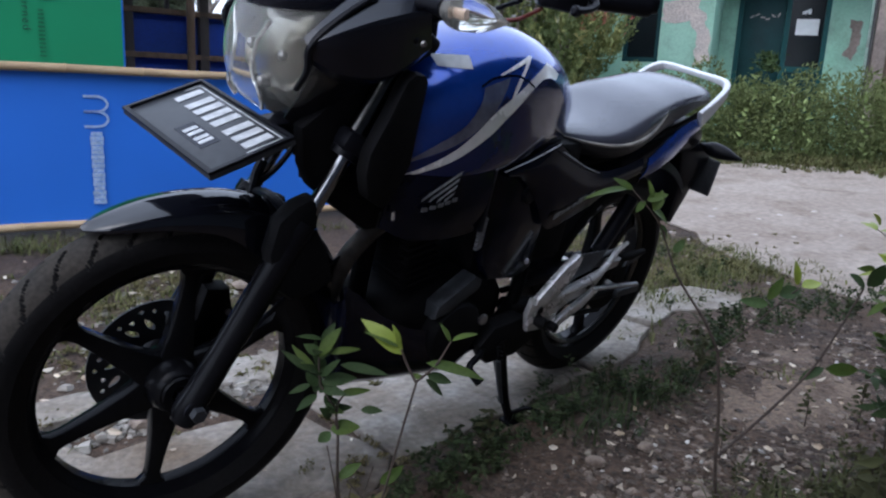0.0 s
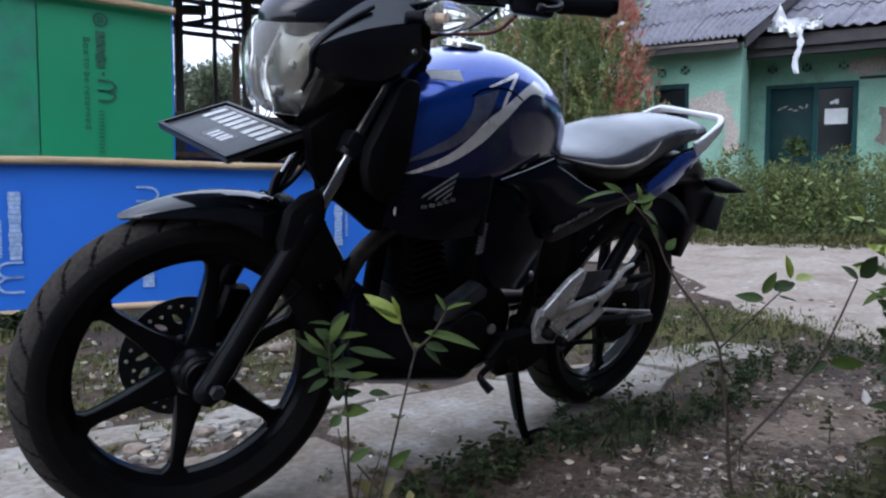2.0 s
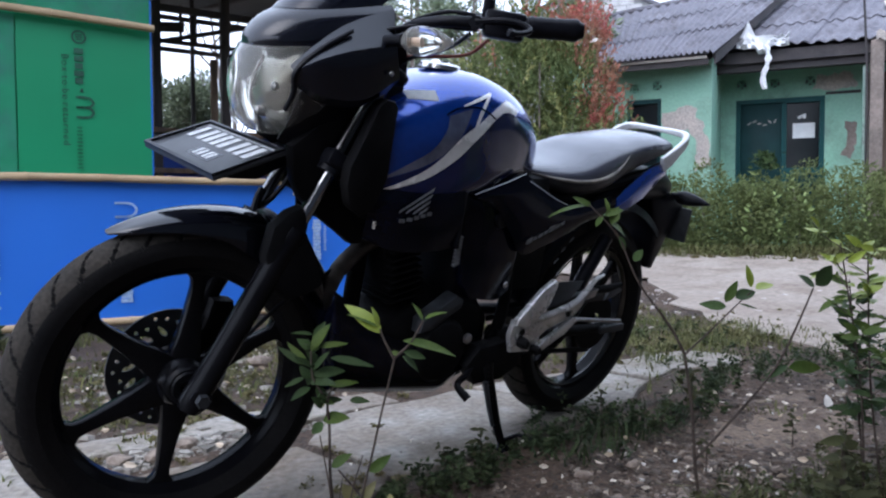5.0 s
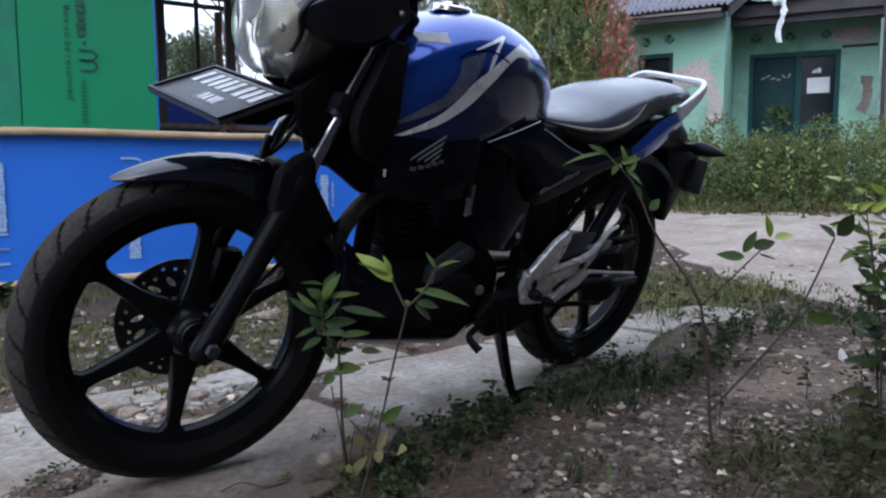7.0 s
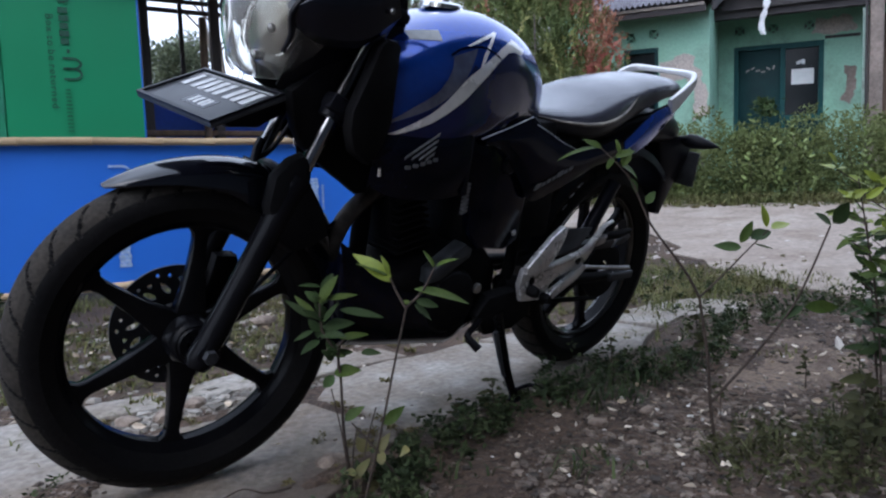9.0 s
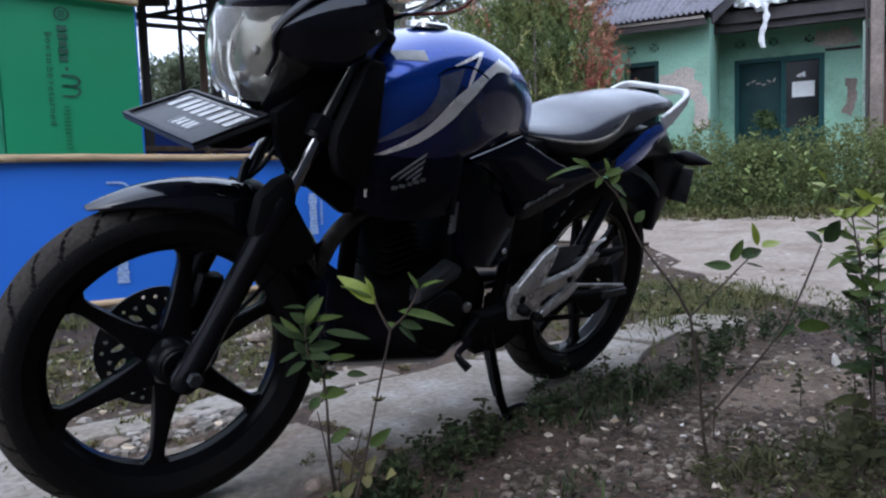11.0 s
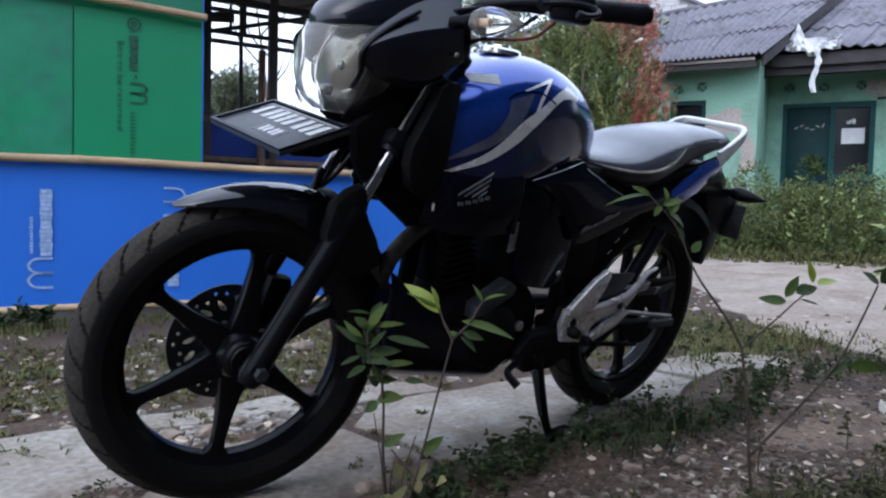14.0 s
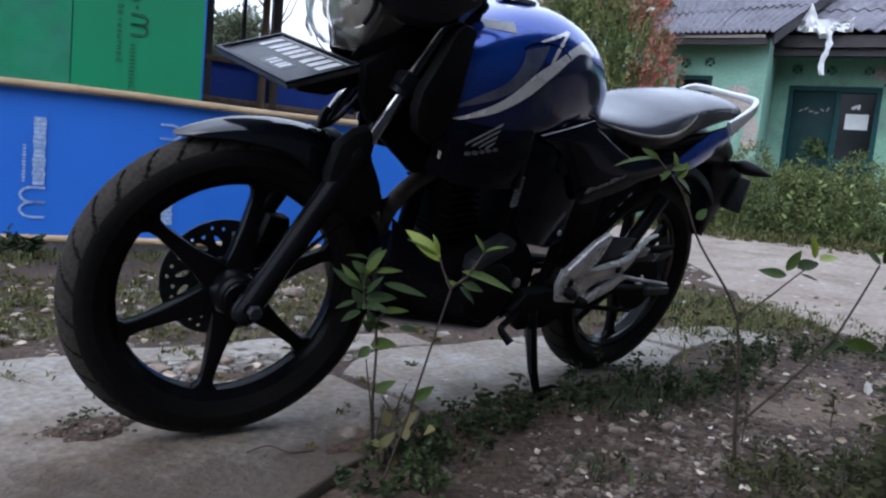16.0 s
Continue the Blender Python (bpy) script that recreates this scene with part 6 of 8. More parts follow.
def front_loft(rows, thick, n=25, steps=14, rise=None):
    """rows of (z, nose x, end x, half width), as a curved shell."""
    rows = sorted(rows)
    zs = [r[0] for r in rows]
    g = [[r[k] for r in rows] for k in (1, 2, 3)]
    bm = bmesh.new()
    skin(bm, [hoop(track(zs, g[0], z), track(zs, g[1], z), track(zs, g[2], z), z, n) for z in np.linspace(zs[0], zs[-1], steps)], closed=False)
    if rise:                                    # edges that climb towards the rear
        for v in bm.verts:
            v.co.z += max(0.0, v.co.x - 0.07) * float(np.interp(v.co.z, *rise))
    return shell(bm, thick) if thick else bm


LENS = [(0.812, 0.108, 0.140, 0.036), (0.826, 0.088, 0.155, 0.058), (0.855, 0.070, 0.185, 0.078), (0.89, 0.062, 0.210, 0.094), (0.93, 0.066, 0.245, 0.106), (0.962, 0.078, 0.280, 0.113)]
lamp = part("headlamp", front_loft([(z + 0.0, xf + 0.075, xs + 0.03, w * 0.90) for z, xf, xs, w in LENS], 0.004), M["gloss_black"], bike, "large clear headlamp with chrome reflectors")
glass = part("lens", front_loft(LENS, 0.0025, 33, 22, ((0.90, 0.96), (0.0, 0.20))), M["lens"], lamp, "clear plastic lens")
glass.visible_shadow = False
for cx, cy, cz, r in ((0.138, 0.040, 0.898, 0.048), (0.145, -0.040, 0.898, 0.048), (0.138, 0.0, 0.848, 0.032)):
    prof = [(r * math.sin(a), -r * 0.95 * (1 - math.cos(a)) + 0) for a in np.linspace(0.05, 1.45, 12)]
    bowl = turned([(rr, -h) for rr, h in [(q[0], q[1]) for q in prof]], (0, 0, 0), 36, "x", closed=False)
    for v in bowl.verts:
        v.co.x = 0.04 - v.co.x
    bowl = shell(bowl, 0.002)
    ob = part("reflector", bowl, M["reflector"], lamp, "chrome reflector bowl")
    ob.matrix_basis = Matrix.Translation((cx - 0.005, cy, cz)) @ Matrix.Rotation(radians(8 if cy else -12), 4, "Y")
    part("bulb", turned([(0.0, -0.03), (0.008, -0.026), (0.010, -0.012), (0.009, 0.02), (0.0, 0.025)], (cx, cy, cz), 14, "x", closed=False), M["steel"], lamp)
fill = front_loft([(z, xf + 0.055, xs + 0.015, w * 0.94) for z, xf, xs, w in LENS], 0.002, rise=((0.90, 0.96), (0.0, 0.20)))
for s in (-1, 1):
    part("inner_trim", rod([(0.088, s * 0.052, 0.95), (0.082, s * 0.030, 0.91), (0.080, s * 0.030, 0.87), (0.088, s * 0.050, 0.835), (0.098, s * 0.040, 0.815)], 0.0035, 8, 24), M["chrome"], lamp)
part("reflector_surround", fill, M["lamp_housing"], lamp, "dark grey lamp housing")

BROW = [(0.962, 0.080, 0.285, 0.104), (0.977, 0.079, 0.305, 0.108), (0.994, 0.088, 0.325, 0.108), (1.012, 0.108, 0.328, 0.103), (1.026, 0.138, 0.326, 0.088)]
SCREEN = [(1.026, 0.134, 0.300, 0.088), (1.045, 0.150, 0.314, 0.087), (1.07, 0.172, 0.324, 0.084), (1.105, 0.208, 0.328, 0.076), (1.135, 0.245, 0.326, 0.064), (1.165, 0.285, 0.322, 0.045), (1.178, 0.305, 0.318, 0.024)]
part("lamp_brow", front_loft(BROW, 0.004, 29, 14, ((0.95, 1.03), (0.20, 0.22))), M["slate_plastic"], bike, "dark glossy cowl over the lamp")
screen = part("windscreen", front_loft(SCREEN, 0.006, 29, 22, ((1.02, 1.12), (0.22, 0.0))), M["slate_plastic"], bike, "dark glossy fly screen")


def on_screen(z, t):
    zs = [r[0] for r in SCREEN]
    v = [track(zs, [r[k] for r in SCREEN], z) for k in (1, 2, 3)]
    a = t * math.pi / 2
    return Vector((v[1] - (v[1] - v[0]) * math.cos(a) ** (2 / 2.4) - 0.003, v[2] * math.copysign(abs(math.sin(a)) ** (2 / 2.4), a) - 0.004, z))


for k in range(4):
    t = -0.36 - 0.032 * k
    quad = [on_screen(1.036, t), on_screen(1.036, t - 0.022), on_screen(1.046, t - 0.024), on_screen(1.046, t - 0.002)]
    bm = bmesh.new()
    bm.faces.new([bm.verts.new(q) for q in quad])
    part("plain_mark", bm, M["pale_mark"], screen, smooth=False)


def strip3(upper, lower, n=20, m=6, bulge=0.0, thick=0.004):
    """A panel between two edges given in space, crowned sideways by bulge."""
    a, b = spline(upper, n), spline(lower, n)
    rings = []
    for p, q in zip(a, b):
        row = []
        for t in np.linspace(0, 1, m):
            r = p * (1 - t) + q * t
            r = r + np.array([0, math.copysign(bulge, r[1]) * math.sin(math.pi * t), 0])
            row.append(tuple(r))
        rings.append(row)
    return shell(skin(bmesh.new(), rings, closed=False), thick)


for s in (-1, 1):
    top = spline([(0.105, s * 0.112, 0.940), (0.165, s * 0.108, 0.992), (0.222, s * 0.106, 1.032), (0.322, s * 0.104, 1.076)], 24)
    crease = spline([(0.107, s * 0.123, 0.932), (0.150, s * 0.146, 0.960), (0.215, s * 0.152, 0.984), (0.306, s * 0.150, 1.006)], 24)
    low = spline([(0.118, s * 0.122, 0.912), (0.165, s * 0.138, 0.896), (0.250, s * 0.143, 0.900), (0.332, s * 0.140, 0.948)], 24)
    foot = spline([(0.122, s * 0.116, 0.905), (0.165, s * 0.126, 0.884), (0.245, s * 0.128, 0.884), (0.318, s * 0.124, 0.918)], 24)
    rows = []
    for a, b, c, d in zip(top, crease, low, foot):
        rows.append([tuple(q) for q in (a, a * 0.5 + b * 0.5, b * 0.96 + a * 0.04, b * 0.94 + c * 0.06, b * 0.5 + c * 0.5, c, d)])
    part("side_fairing", shell(skin(bmesh.new(), rows, closed=False), 0.004), M["slate_plastic"], bike, "dark glossy folded side fairing", auto=22)
    part("fairing_bolt", turned([(0.0, s * 0.1555), (0.004, s * 0.1555), (0.0055, s * 0.152), (0.0, s * 0.148)], (0.300, 0, 0.955), 12), M["steel"], bike)
    up4 = [(0.268, s * 0.066, 0.880), (0.295, s * 0.076, 0.905), (0.318, s * 0.080, 0.908), (0.338, s * 0.082, 0.895)]
    lo4 = [(0.285, s * 0.066, 0.745), (0.305, s * 0.078, 0.735), (0.322, s * 0.084, 0.728), (0.338, s * 0.086, 0.720)]
    part("front_shroud", strip3(up4, lo4, 16, 8, 0.004), M["gloss_black"], bike, "dark panel in front of the tank", auto=60)
    up2 = [(0.150, s * 0.102, 0.930), (0.185, s * 0.100, 0.918), (0.245, s * 0.088, 0.905), (0.315, s * 0.074, 0.925)]
    lo2 = [(0.140, s * 0.040, 0.800), (0.17, s * 0.044, 0.785), (0.20, s * 0.046, 0.776), (0.25, s * 0.046, 0.776)]
    part("lower_fairing", strip3(up2, lo2, 18, 8, 0.008), M["black_plastic"], bike, auto=60)
    part("lamp_trim", rod([(0.112, s * 0.100, 0.862), (0.118, s * 0.114, 0.895), (0.112, s * 0.122, 0.930), (0.160, s * 0.127, 0.980), (0.215, s * 0.130, 1.018)], [0.004, 0.006, 0.006, 0.005, 0.004], 8, 22), M["black_plastic"], bike)
part("steering_cover", front_loft([(0.765, 0.19, 0.36, 0.058), (0.85, 0.20, 0.38, 0.064), (0.95, 0.215, 0.40, 0.070), (1.02, 0.24, 0.38, 0.080)], 0.006), M["black_plastic"], bike)
part("instrument_panel", block((0.26, -0.09, 0.985), (0.36, 0.09, 1.035), 0.015), M["black_plastic"], bike)
part("head_tube", rod([(0.30, 0, 0.76), (0.40, 0, 0.95)], 0.032, 16), M["engine_black"], bike)

# ---- handlebar ----
bar = [(0.365, 0.0, 1.015), (0.355, -0.06, 1.022), (0.345, -0.14, 1.050), (0.365, -0.21, 1.066), (0.428, -0.275, 1.074), (0.470, -0.314, 1.079), (0.540, -0.374, 1.088)]
LEVER = [(0.388, 0.262, 1.072), (0.415, 0.298, 1.080), (0.440, 0.328, 1.080), (0.446, 0.345, 1.072), (0.426, 0.352, 1.063), (0.388, 0.355, 1.057)]
full = [(x, -y, z) for x, y, z in reversed(bar[1:])] + bar
part("handlebar", rod(full, 0.0112, 12, 60), M["black_plastic"], bike, "black tubular handlebar")
for s in (-1, 1):
    P = [(x, y * -s, z) for x, y, z in bar]
    grip_pts = [Vector(P[5]) + (Vector(P[6]) - Vector(P[5])) * t for t in np.linspace(0.0, 1.02, 12)]
    part("grip", rod(grip_pts, [0.019, 0.0205, 0.0195, 0.0202, 0.0195, 0.0202, 0.0195, 0.0202, 0.0198, 0.0205, 0.0215, 0.0205], 16), M["black_plastic"], bike, "black rubber grip")
    part("bar_end", rod([grip_pts[-1], grip_pts[-1] + (Vector(P[6]) - Vector(P[5])) * 0.12], [0.0175, 0.014], 14), M["black_plastic"], bike)
    sw = block((-0.042, -0.024, -0.027), (0.036, 0.024, 0.024), 0.009, Matrix.Translation((0.442, -s * -0.287, 1.076)) @ Matrix.Rotation(radians(s * 41), 4, "Z"))
    switch = part("switch_box", sw, M["black_plastic"], bike)
    part("lever_mount", rod([(0.408, s * 0.252, 1.074), (0.385, s * 0.266, 1.070)], 0.013, 10), M["black_plastic"], bike)
    part("lever", rod([(x, s * y, z) for x, y, z in LEVER], [0.008, 0.0065, 0.006, 0.0055, 0.0055, 0.005], 8, 24), M["black_plastic"], bike, "black hand lever")
    part("lever_ball", rod([(LEVER[-1][0] + dx, s * LEVER[-1][1], LEVER[-1][2]) for dx in (-0.008, -0.004, 0.004, 0.008)], [0.004, 0.008, 0.008, 0.004], 10), M["black_plastic"], bike)
    part("mirror_stem", rod([(0.418, s * 0.262, 1.080), (0.410, s * 0.268, 1.105), (0.395, s * 0.285, 1.16), (0.385, s * 0.31, 1.21), (0.375, s * 0.36, 1.27)], [0.013, 0.0095, 0.008, 0.0075, 0.007], 10, 24), M["black_plastic"], bike, "black mirror stem")
    lamp_i = part("indicator", rod([(0.290, s * 0.118, 1.010), (0.285, s * 0.165, 1.015), (0.282, s * 0.200, 1.017)], [0.012, 0.010, 0.014], 12), M["black_plastic"], bike, "front indicator with a clear pointed lens")
    rings = []
    for t, r in zip(np.linspace(0, 1, 12), (0.014, 0.022, 0.027, 0.029, 0.029, 0.028, 0.026, 0.023, 0.019, 0.014, 0.008, 0.002)):
        c = Vector((0.282 + 0.01 * t, s * (0.200 + 0.118 * t), 1.017 + 0.006 * t))
        rings.append([c + Vector((0.85 * r * math.cos(a), 0, 0.9 * r * math.sin(a))) for a in np.linspace(0, 2 * math.pi, 18, endpoint=False)])
    ind = part("lens", skin(bmesh.new(), rings), M["lens"], lamp_i, "clear lens")
    ind.visible_shadow = False
    part("bulb", rod([(0.284, s * 0.225, 1.017), (0.285, s * 0.247, 1.018)], [0.006, 0.007], 10), M["bulb"], lamp_i, "pale amber bulb")
    part("reflector", rod([(0.283, s * 0.203, 1.017), (0.283, s * 0.216, 1.017), (0.284, s * 0.225, 1.018)], [0.012, 0.018, 0.021], 16), M["reflector"], lamp_i)
for k, pts in enumerate(([(0.41, -0.25, 1.06), (0.34, -0.16, 1.05), (0.27, -0.10, 1.01), (0.30, -0.06, 0.93)], [(0.40, -0.24, 1.05), (0.42, -0.16, 1.02), (0.38, -0.08, 0.98), (0.34, -0.04, 0.90)], [(0.41, -0.25, 1.085), (0.365, -0.20, 1.082), (0.338, -0.13, 1.05), (0.335, -0.05, 0.99)])):
    part("cable", rod(pts, 0.0042, 8, 24), M["black_plastic"], bike)
part("cable", rod([(0.43, -0.26, 1.045), (0.44, -0.20, 1.015), (0.41, -0.12, 1.0), (0.38, -0.05, 0.99)], 0.0035, 8, 20), M["wire"], bike, "reddish wire")

# ---- tank ----
TX = [0.30, 0.36, 0.42, 0.48, 0.54, 0.60, 0.65, 0.70, 0.75, 0.798, 0.836, 0.862]
TT = [0.875, 0.908, 0.942, 0.967, 0.982, 0.988, 0.983, 0.970, 0.949, 0.916, 0.874, 0.82]
TB = [0.700, 0.692, 0.690, 0.694, 0.705, 0.720, 0.738, 0.750, 0.758, 0.760, 0.760, 0.765]
TW = [0.128, 0.146, 0.156, 0.160, 0.161, 0.158, 0.151, 0.141, 0.127, 0.110, 0.090, 0.055]
POWER, BELOW = 2.7, 7.0            # roundness of the tank over and under its middle


def tank_y(x, z, out=0.0):
    """Half width of the tank at a place of its side."""
    t, b, w = track(TX, TT, x), track(TX, TB, x), track(TX, TW, x)
    c, h = (t + b) / 2, (t - b) / 2
    p = POWER if z > c else BELOW
    return -(w * max(0.0, 1 - min(1.0, abs((z - c) / h)) ** p) ** (1 / p) + out)


def oval_loft(xs, zt, zb, w, power, n=40, steps=40, y0=0.0, below=None):
    rings = []
    pw = lambda a: below if below and math.sin(a) < 0 else power
    for x in np.linspace(xs[0], xs[-1], steps):
        t, b, k = track(xs, zt, x), track(xs, zb, x), track(xs, w, x)
        c, h = (t + b) / 2, (t - b) / 2
        rings.append([(x, y0 + k * math.copysign(abs(math.cos(a)) ** (2 / pw(a)), math.cos(a)), c + h * math.copysign(abs(math.sin(a)) ** (2 / pw(a)), math.sin(a))) for a in np.linspace(0, 2 * math.pi, n, endpoint=False)])
    return skin(bmesh.new(), rings)


tank = part("fuel_tank", oval_loft(TX, TT, TB, TW, POWER, 96, 60, below=BELOW), M["blue_paint"], bike, "glossy metallic blue tank")


def on_tank(upper, lower, out, n=40, m=10, thick=0.0015):
    """A patch of the tank's side between two curves in (x, z), standing proud by out."""
    a, b = spline(upper, n), spline(lower, n)
    rings = []
    for p, q in zip(a, b):
        rings.append([(x, tank_y(x, z, out), z) for x, z in [p * (1 - t) + q * t for t in np.linspace(0, 1, m)]])
    return skin(bmesh.new(), rings, closed=False)


LOW = [(0.308, 0.7205), (0.356, 0.735), (0.426, 0.760), (0.497, 0.803), (0.536, 0.838), (0.567, 0.866), (0.597, 0.893), (0.624, 0.910)]
UP = [(0.308, 0.7225), (0.355, 0.743), (0.423, 0.779), (0.463, 0.811), (0.502, 0.850), (0.536, 0.874), (0.601, 0.918), (0.644, 0.939)]


def pair_on_tank(name, bm, mat, label=""):
    """The same piece on both sides of the tank."""
    left = part(name, bm, mat, tank, label)
    right = part(name, left.data, None, tank, label)
    right.matrix_basis = Matrix.Diagonal((1, -1, 1, 1))


pair_on_tank("side_panel", on_tank(LOW + [(0.645, 0.912), (0.676, 0.907), (0.719, 0.882), (0.77, 0.842), (0.80, 0.806), (0.845, 0.79)], [(0.304, 0.712), (0.35, 0.704), (0.43, 0.699), (0.50, 0.701), (0.55, 0.709), (0.60, 0.722), (0.64, 0.734), (0.70, 0.748), (0.75, 0.758), (0.79, 0.762), (0.82, 0.763), (0.842, 0.765)], 0.002, 60, 14), M["navy_paint"], "very dark blue side panel")
pair_on_tank("stripe", on_tank(UP, LOW, 0.003), M["silver_decal"], "silver stripe")
pair_on_tank("stripe_tip", on_tank([(0.584, 0.946), (0.560, 0.920), (0.545, 0.899), (0.536, 0.876)], [(0.596, 0.949), (0.572, 0.923), (0.555, 0.898), (0.541, 0.871)], 0.0034, 20, 4), M["silver_decal"], "silver line")
pair_on_tank("stripe_branch", on_tank([(0.644, 0.939), (0.660, 0.935), (0.690, 0.920)], [(0.624, 0.910), (0.650, 0.913), (0.678, 0.908)], 0.003, 12, 6), M["silver_decal"], "silver stripe")
pair_on_tank("stripe_line", on_tank([(0.504, 0.915), (0.539, 0.930), (0.590, 0.950)], [(0.506, 0.9125), (0.541, 0.925), (0.588, 0.942)], 0.003, 20, 3), M["silver_decal"], "silver line")
pair_on_tank("grey_panel", on_tank([(0.324, 0.753), (0.375, 0.785), (0.429, 0.819), (0.459, 0.860), (0.466, 0.891)], [(0.326, 0.751), (0.406, 0.781), (0.448, 0.803), (0.491, 0.838), (0.530, 0.912)], 0.0025, 30, 10), M["grey_decal"], "silver-blue panel")
pair_on_tank("dark_band", on_tank([(0.326, 0.750), (0.406, 0.780), (0.448, 0.802), (0.491, 0.836), (0.520, 0.880)], [(0.330, 0.7335), (0.420, 0.778), (0.462, 0.811), (0.500, 0.849), (0.532, 0.873)], 0.0028, 30, 8), M["navy_paint"], "very dark blue band")
pair_on_tank("seam", on_tank([(0.458, 0.894), (0.487, 0.909), (0.537, 0.917), (0.568, 0.912), (0.597, 0.899)], [(0.458, 0.890), (0.487, 0.905), (0.537, 0.913), (0.568, 0.908), (0.597, 0.895)], 0.0040, 30, 3), M["gloss_black"])
part("sticker", on_tank([(0.398, 0.926), (0.425, 0.932), (0.452, 0.936)], [(0.392, 0.912), (0.420, 0.915), (0.448, 0.917)], 0.002, 10, 5), M["sticker"], tank, "faded white sticker")
part("filler_cap", turned([(0.0, 0.012), (0.020, 0.012), (0.022, 0.008), (0.040, 0.007), (0.047, 0.003), (0.050, -0.006), (0.0, -0.006)], (0.555, 0, 0.989), 40, "z"), M["chrome"], tank, "chrome filler cap")

# ---- shrouds, engine ----
for s in (-1, 1):
    up = [(0.300, s * 0.128, 0.742), (0.36, s * 0.148, 0.732), (0.44, s * 0.158, 0.728), (0.50, s * 0.160, 0.731), (0.545, s * 0.160, 0.737)]
    lo = [(0.305, s * 0.126, 0.628), (0.36, s * 0.142, 0.606), (0.44, s * 0.150, 0.598), (0.50, s * 0.151, 0.600), (0.545, s * 0.150, 0.606)]
    # navy like the tank side; near-black colour stands in for its shade
    shroud = part("tank_shroud", strip3(up, lo, 24, 10, 0.008), M["gloss_black"], bike, "glossy navy shroud under the tank, coloured near-black for shade", auto=60)
    part("shroud_edge", slab([(0.542, 0.606), (0.550, 0.606), (0.550, 0.735), (0.542, 0.735)], s * 0.163, s * 0.135, 0.002), M["black_plastic"], shroud)
    part("tank_trim", rod([(0.578, s * 0.157, 0.728), (0.66, s * 0.160, 0.755), (0.737, s * 0.157, 0.7805)], 0.0011, 6, 12), M["rail_paint"], bike, "thin silver trim line")
    if s < 0:
        for k in range(4):
            a0, a1 = (0.362 + 0.016 * k, 0.689 - 0.001 * k), (0.442 - 0.003 * k, 0.742 - 0.013 * k)
            w = 0.0036
            q = [(a0[0], a0[1] - w * 0.6), (a0[0] + 0.002, a0[1] + w), (a1[0], a1[1]), (a1[0] - 0.003, a1[1] - w * 1.9)]
            bm = slab(q, -0.0012, 0.0)
            for v in bm.verts:
                v.co.y += -0.1690 + 0.06 * max(0, 0.69 - v.co.z) + 0.20 * max(0, 0.40 - v.co.x)
            part("emblem_feather", bm, M["pale_mark"], shroud, "pale wing emblem as plain bars", smooth=False)
        for k in range(5):
            x = 0.366 + 0.0165 * k
            bm = block((x, -0.0012, 0.6670 + 0.0040 * k), (x + 0.0125, 0.0, 0.6745 + 0.0040 * k))
            for v in bm.verts:
                v.co.y += -0.1690 + 0.06 * max(0, 0.69 - v.co.z) + 0.20 * max(0, 0.40 - v.co.x)
            part("emblem_bar", bm, M["dull_mark"], shroud, smooth=False)
part("side_deflector", slab([(0.150, 0.795), (0.164, 0.729), (0.186, 0.693), (0.245, 0.649), (0.290, 0.620), (0.318, 0.600), (0.346, 0.600), (0.352, 0.690), (0.311, 0.872), (0.212, 0.843)], -0.078, -0.050, 0.004), M["engine_black"], bike, "black pointed panel behind the fork")
for s in (-1, 1):
    cover = part("tank_front_cover", slab([(0.287, 0.893), (0.304, 0.907), (0.325, 0.905), (0.335, 0.894), (0.334, 0.833), (0.333, 0.756), (0.318, 0.712), (0.290, 0.672), (0.250, 0.695), (0.236, 0.736), (0.237, 0.772), (0.266, 0.838)], s * 0.149, s * 0.118, 0.007), M["engine_black"], bike, "black cover in front of the tank", auto=40)
    part("cover_clip", rod([(0.311, s * 0.150, 0.668), (0.313, s * 0.150, 0.652)], 0.0028, 8), M["chrome"], cover, "small bright clip")
crank = oval_loft([0.40, 0.44, 0.52, 0.62, 0.72, 0.79], [0.36, 0.42, 0.455, 0.47, 0.46, 0.40], [0.29, 0.25, 0.235, 0.23, 0.24, 0.30], [0.06, 0.095, 0.105, 0.11, 0.10, 0.07], 4.5, 40, 28)
engine = part("engine", crank, M["engine_black"], bike, "matt black single-cylinder engine")
for s in (-1, 1):
    part("engine_cover", turned([(0.0, s * 0.142), (0.052, s * 0.142), (0.070, s * 0.136), (0.080, s * 0.122), (0.083, s * 0.098), (0.0, s * 0.098)], (0.585, 0, 0.345), 44), M["engine_black"], engine, "round black engine cover")
part("sprocket_cover", slab([(0.503, 0.398), (0.508, 0.428), (0.604, 0.484), (0.630, 0.470), (0.625, 0.448), (0.60, 0.436), (0.54, 0.402)], -0.135, -0.09, 0.008), M["grey_paint"], engine, "blue-grey metal cover")
part("cover_plug", turned([(0.0, -0.146), (0.010, -0.146), (0.013, -0.143), (0.013, -0.138), (0.0, -0.138)], (0.655, 0, 0.372), 20), M["steel"], engine)
fin_tilt = pose(0.475, 0, 0.45, 0, -12, 0)
for k in range(9):
    part("cooling_fin", block((-0.030 + 0.002 * k, -0.085, 0.012 + 0.0165 * k), (0.075 - 0.002 * k, 0.085, 0.018 + 0.0165 * k), 0.002, fin_tilt), M["engine_black"], engine)
part("cylinder", block((-0.025, -0.062, 0.0), (0.055, 0.062, 0.17), 0.012, fin_tilt), M["engine_black"], engine)
part("cylinder_head", block((-0.030, -0.075, 0.165), (0.065, 0.075, 0.245), 0.016, fin_tilt), M["engine_black"], engine)
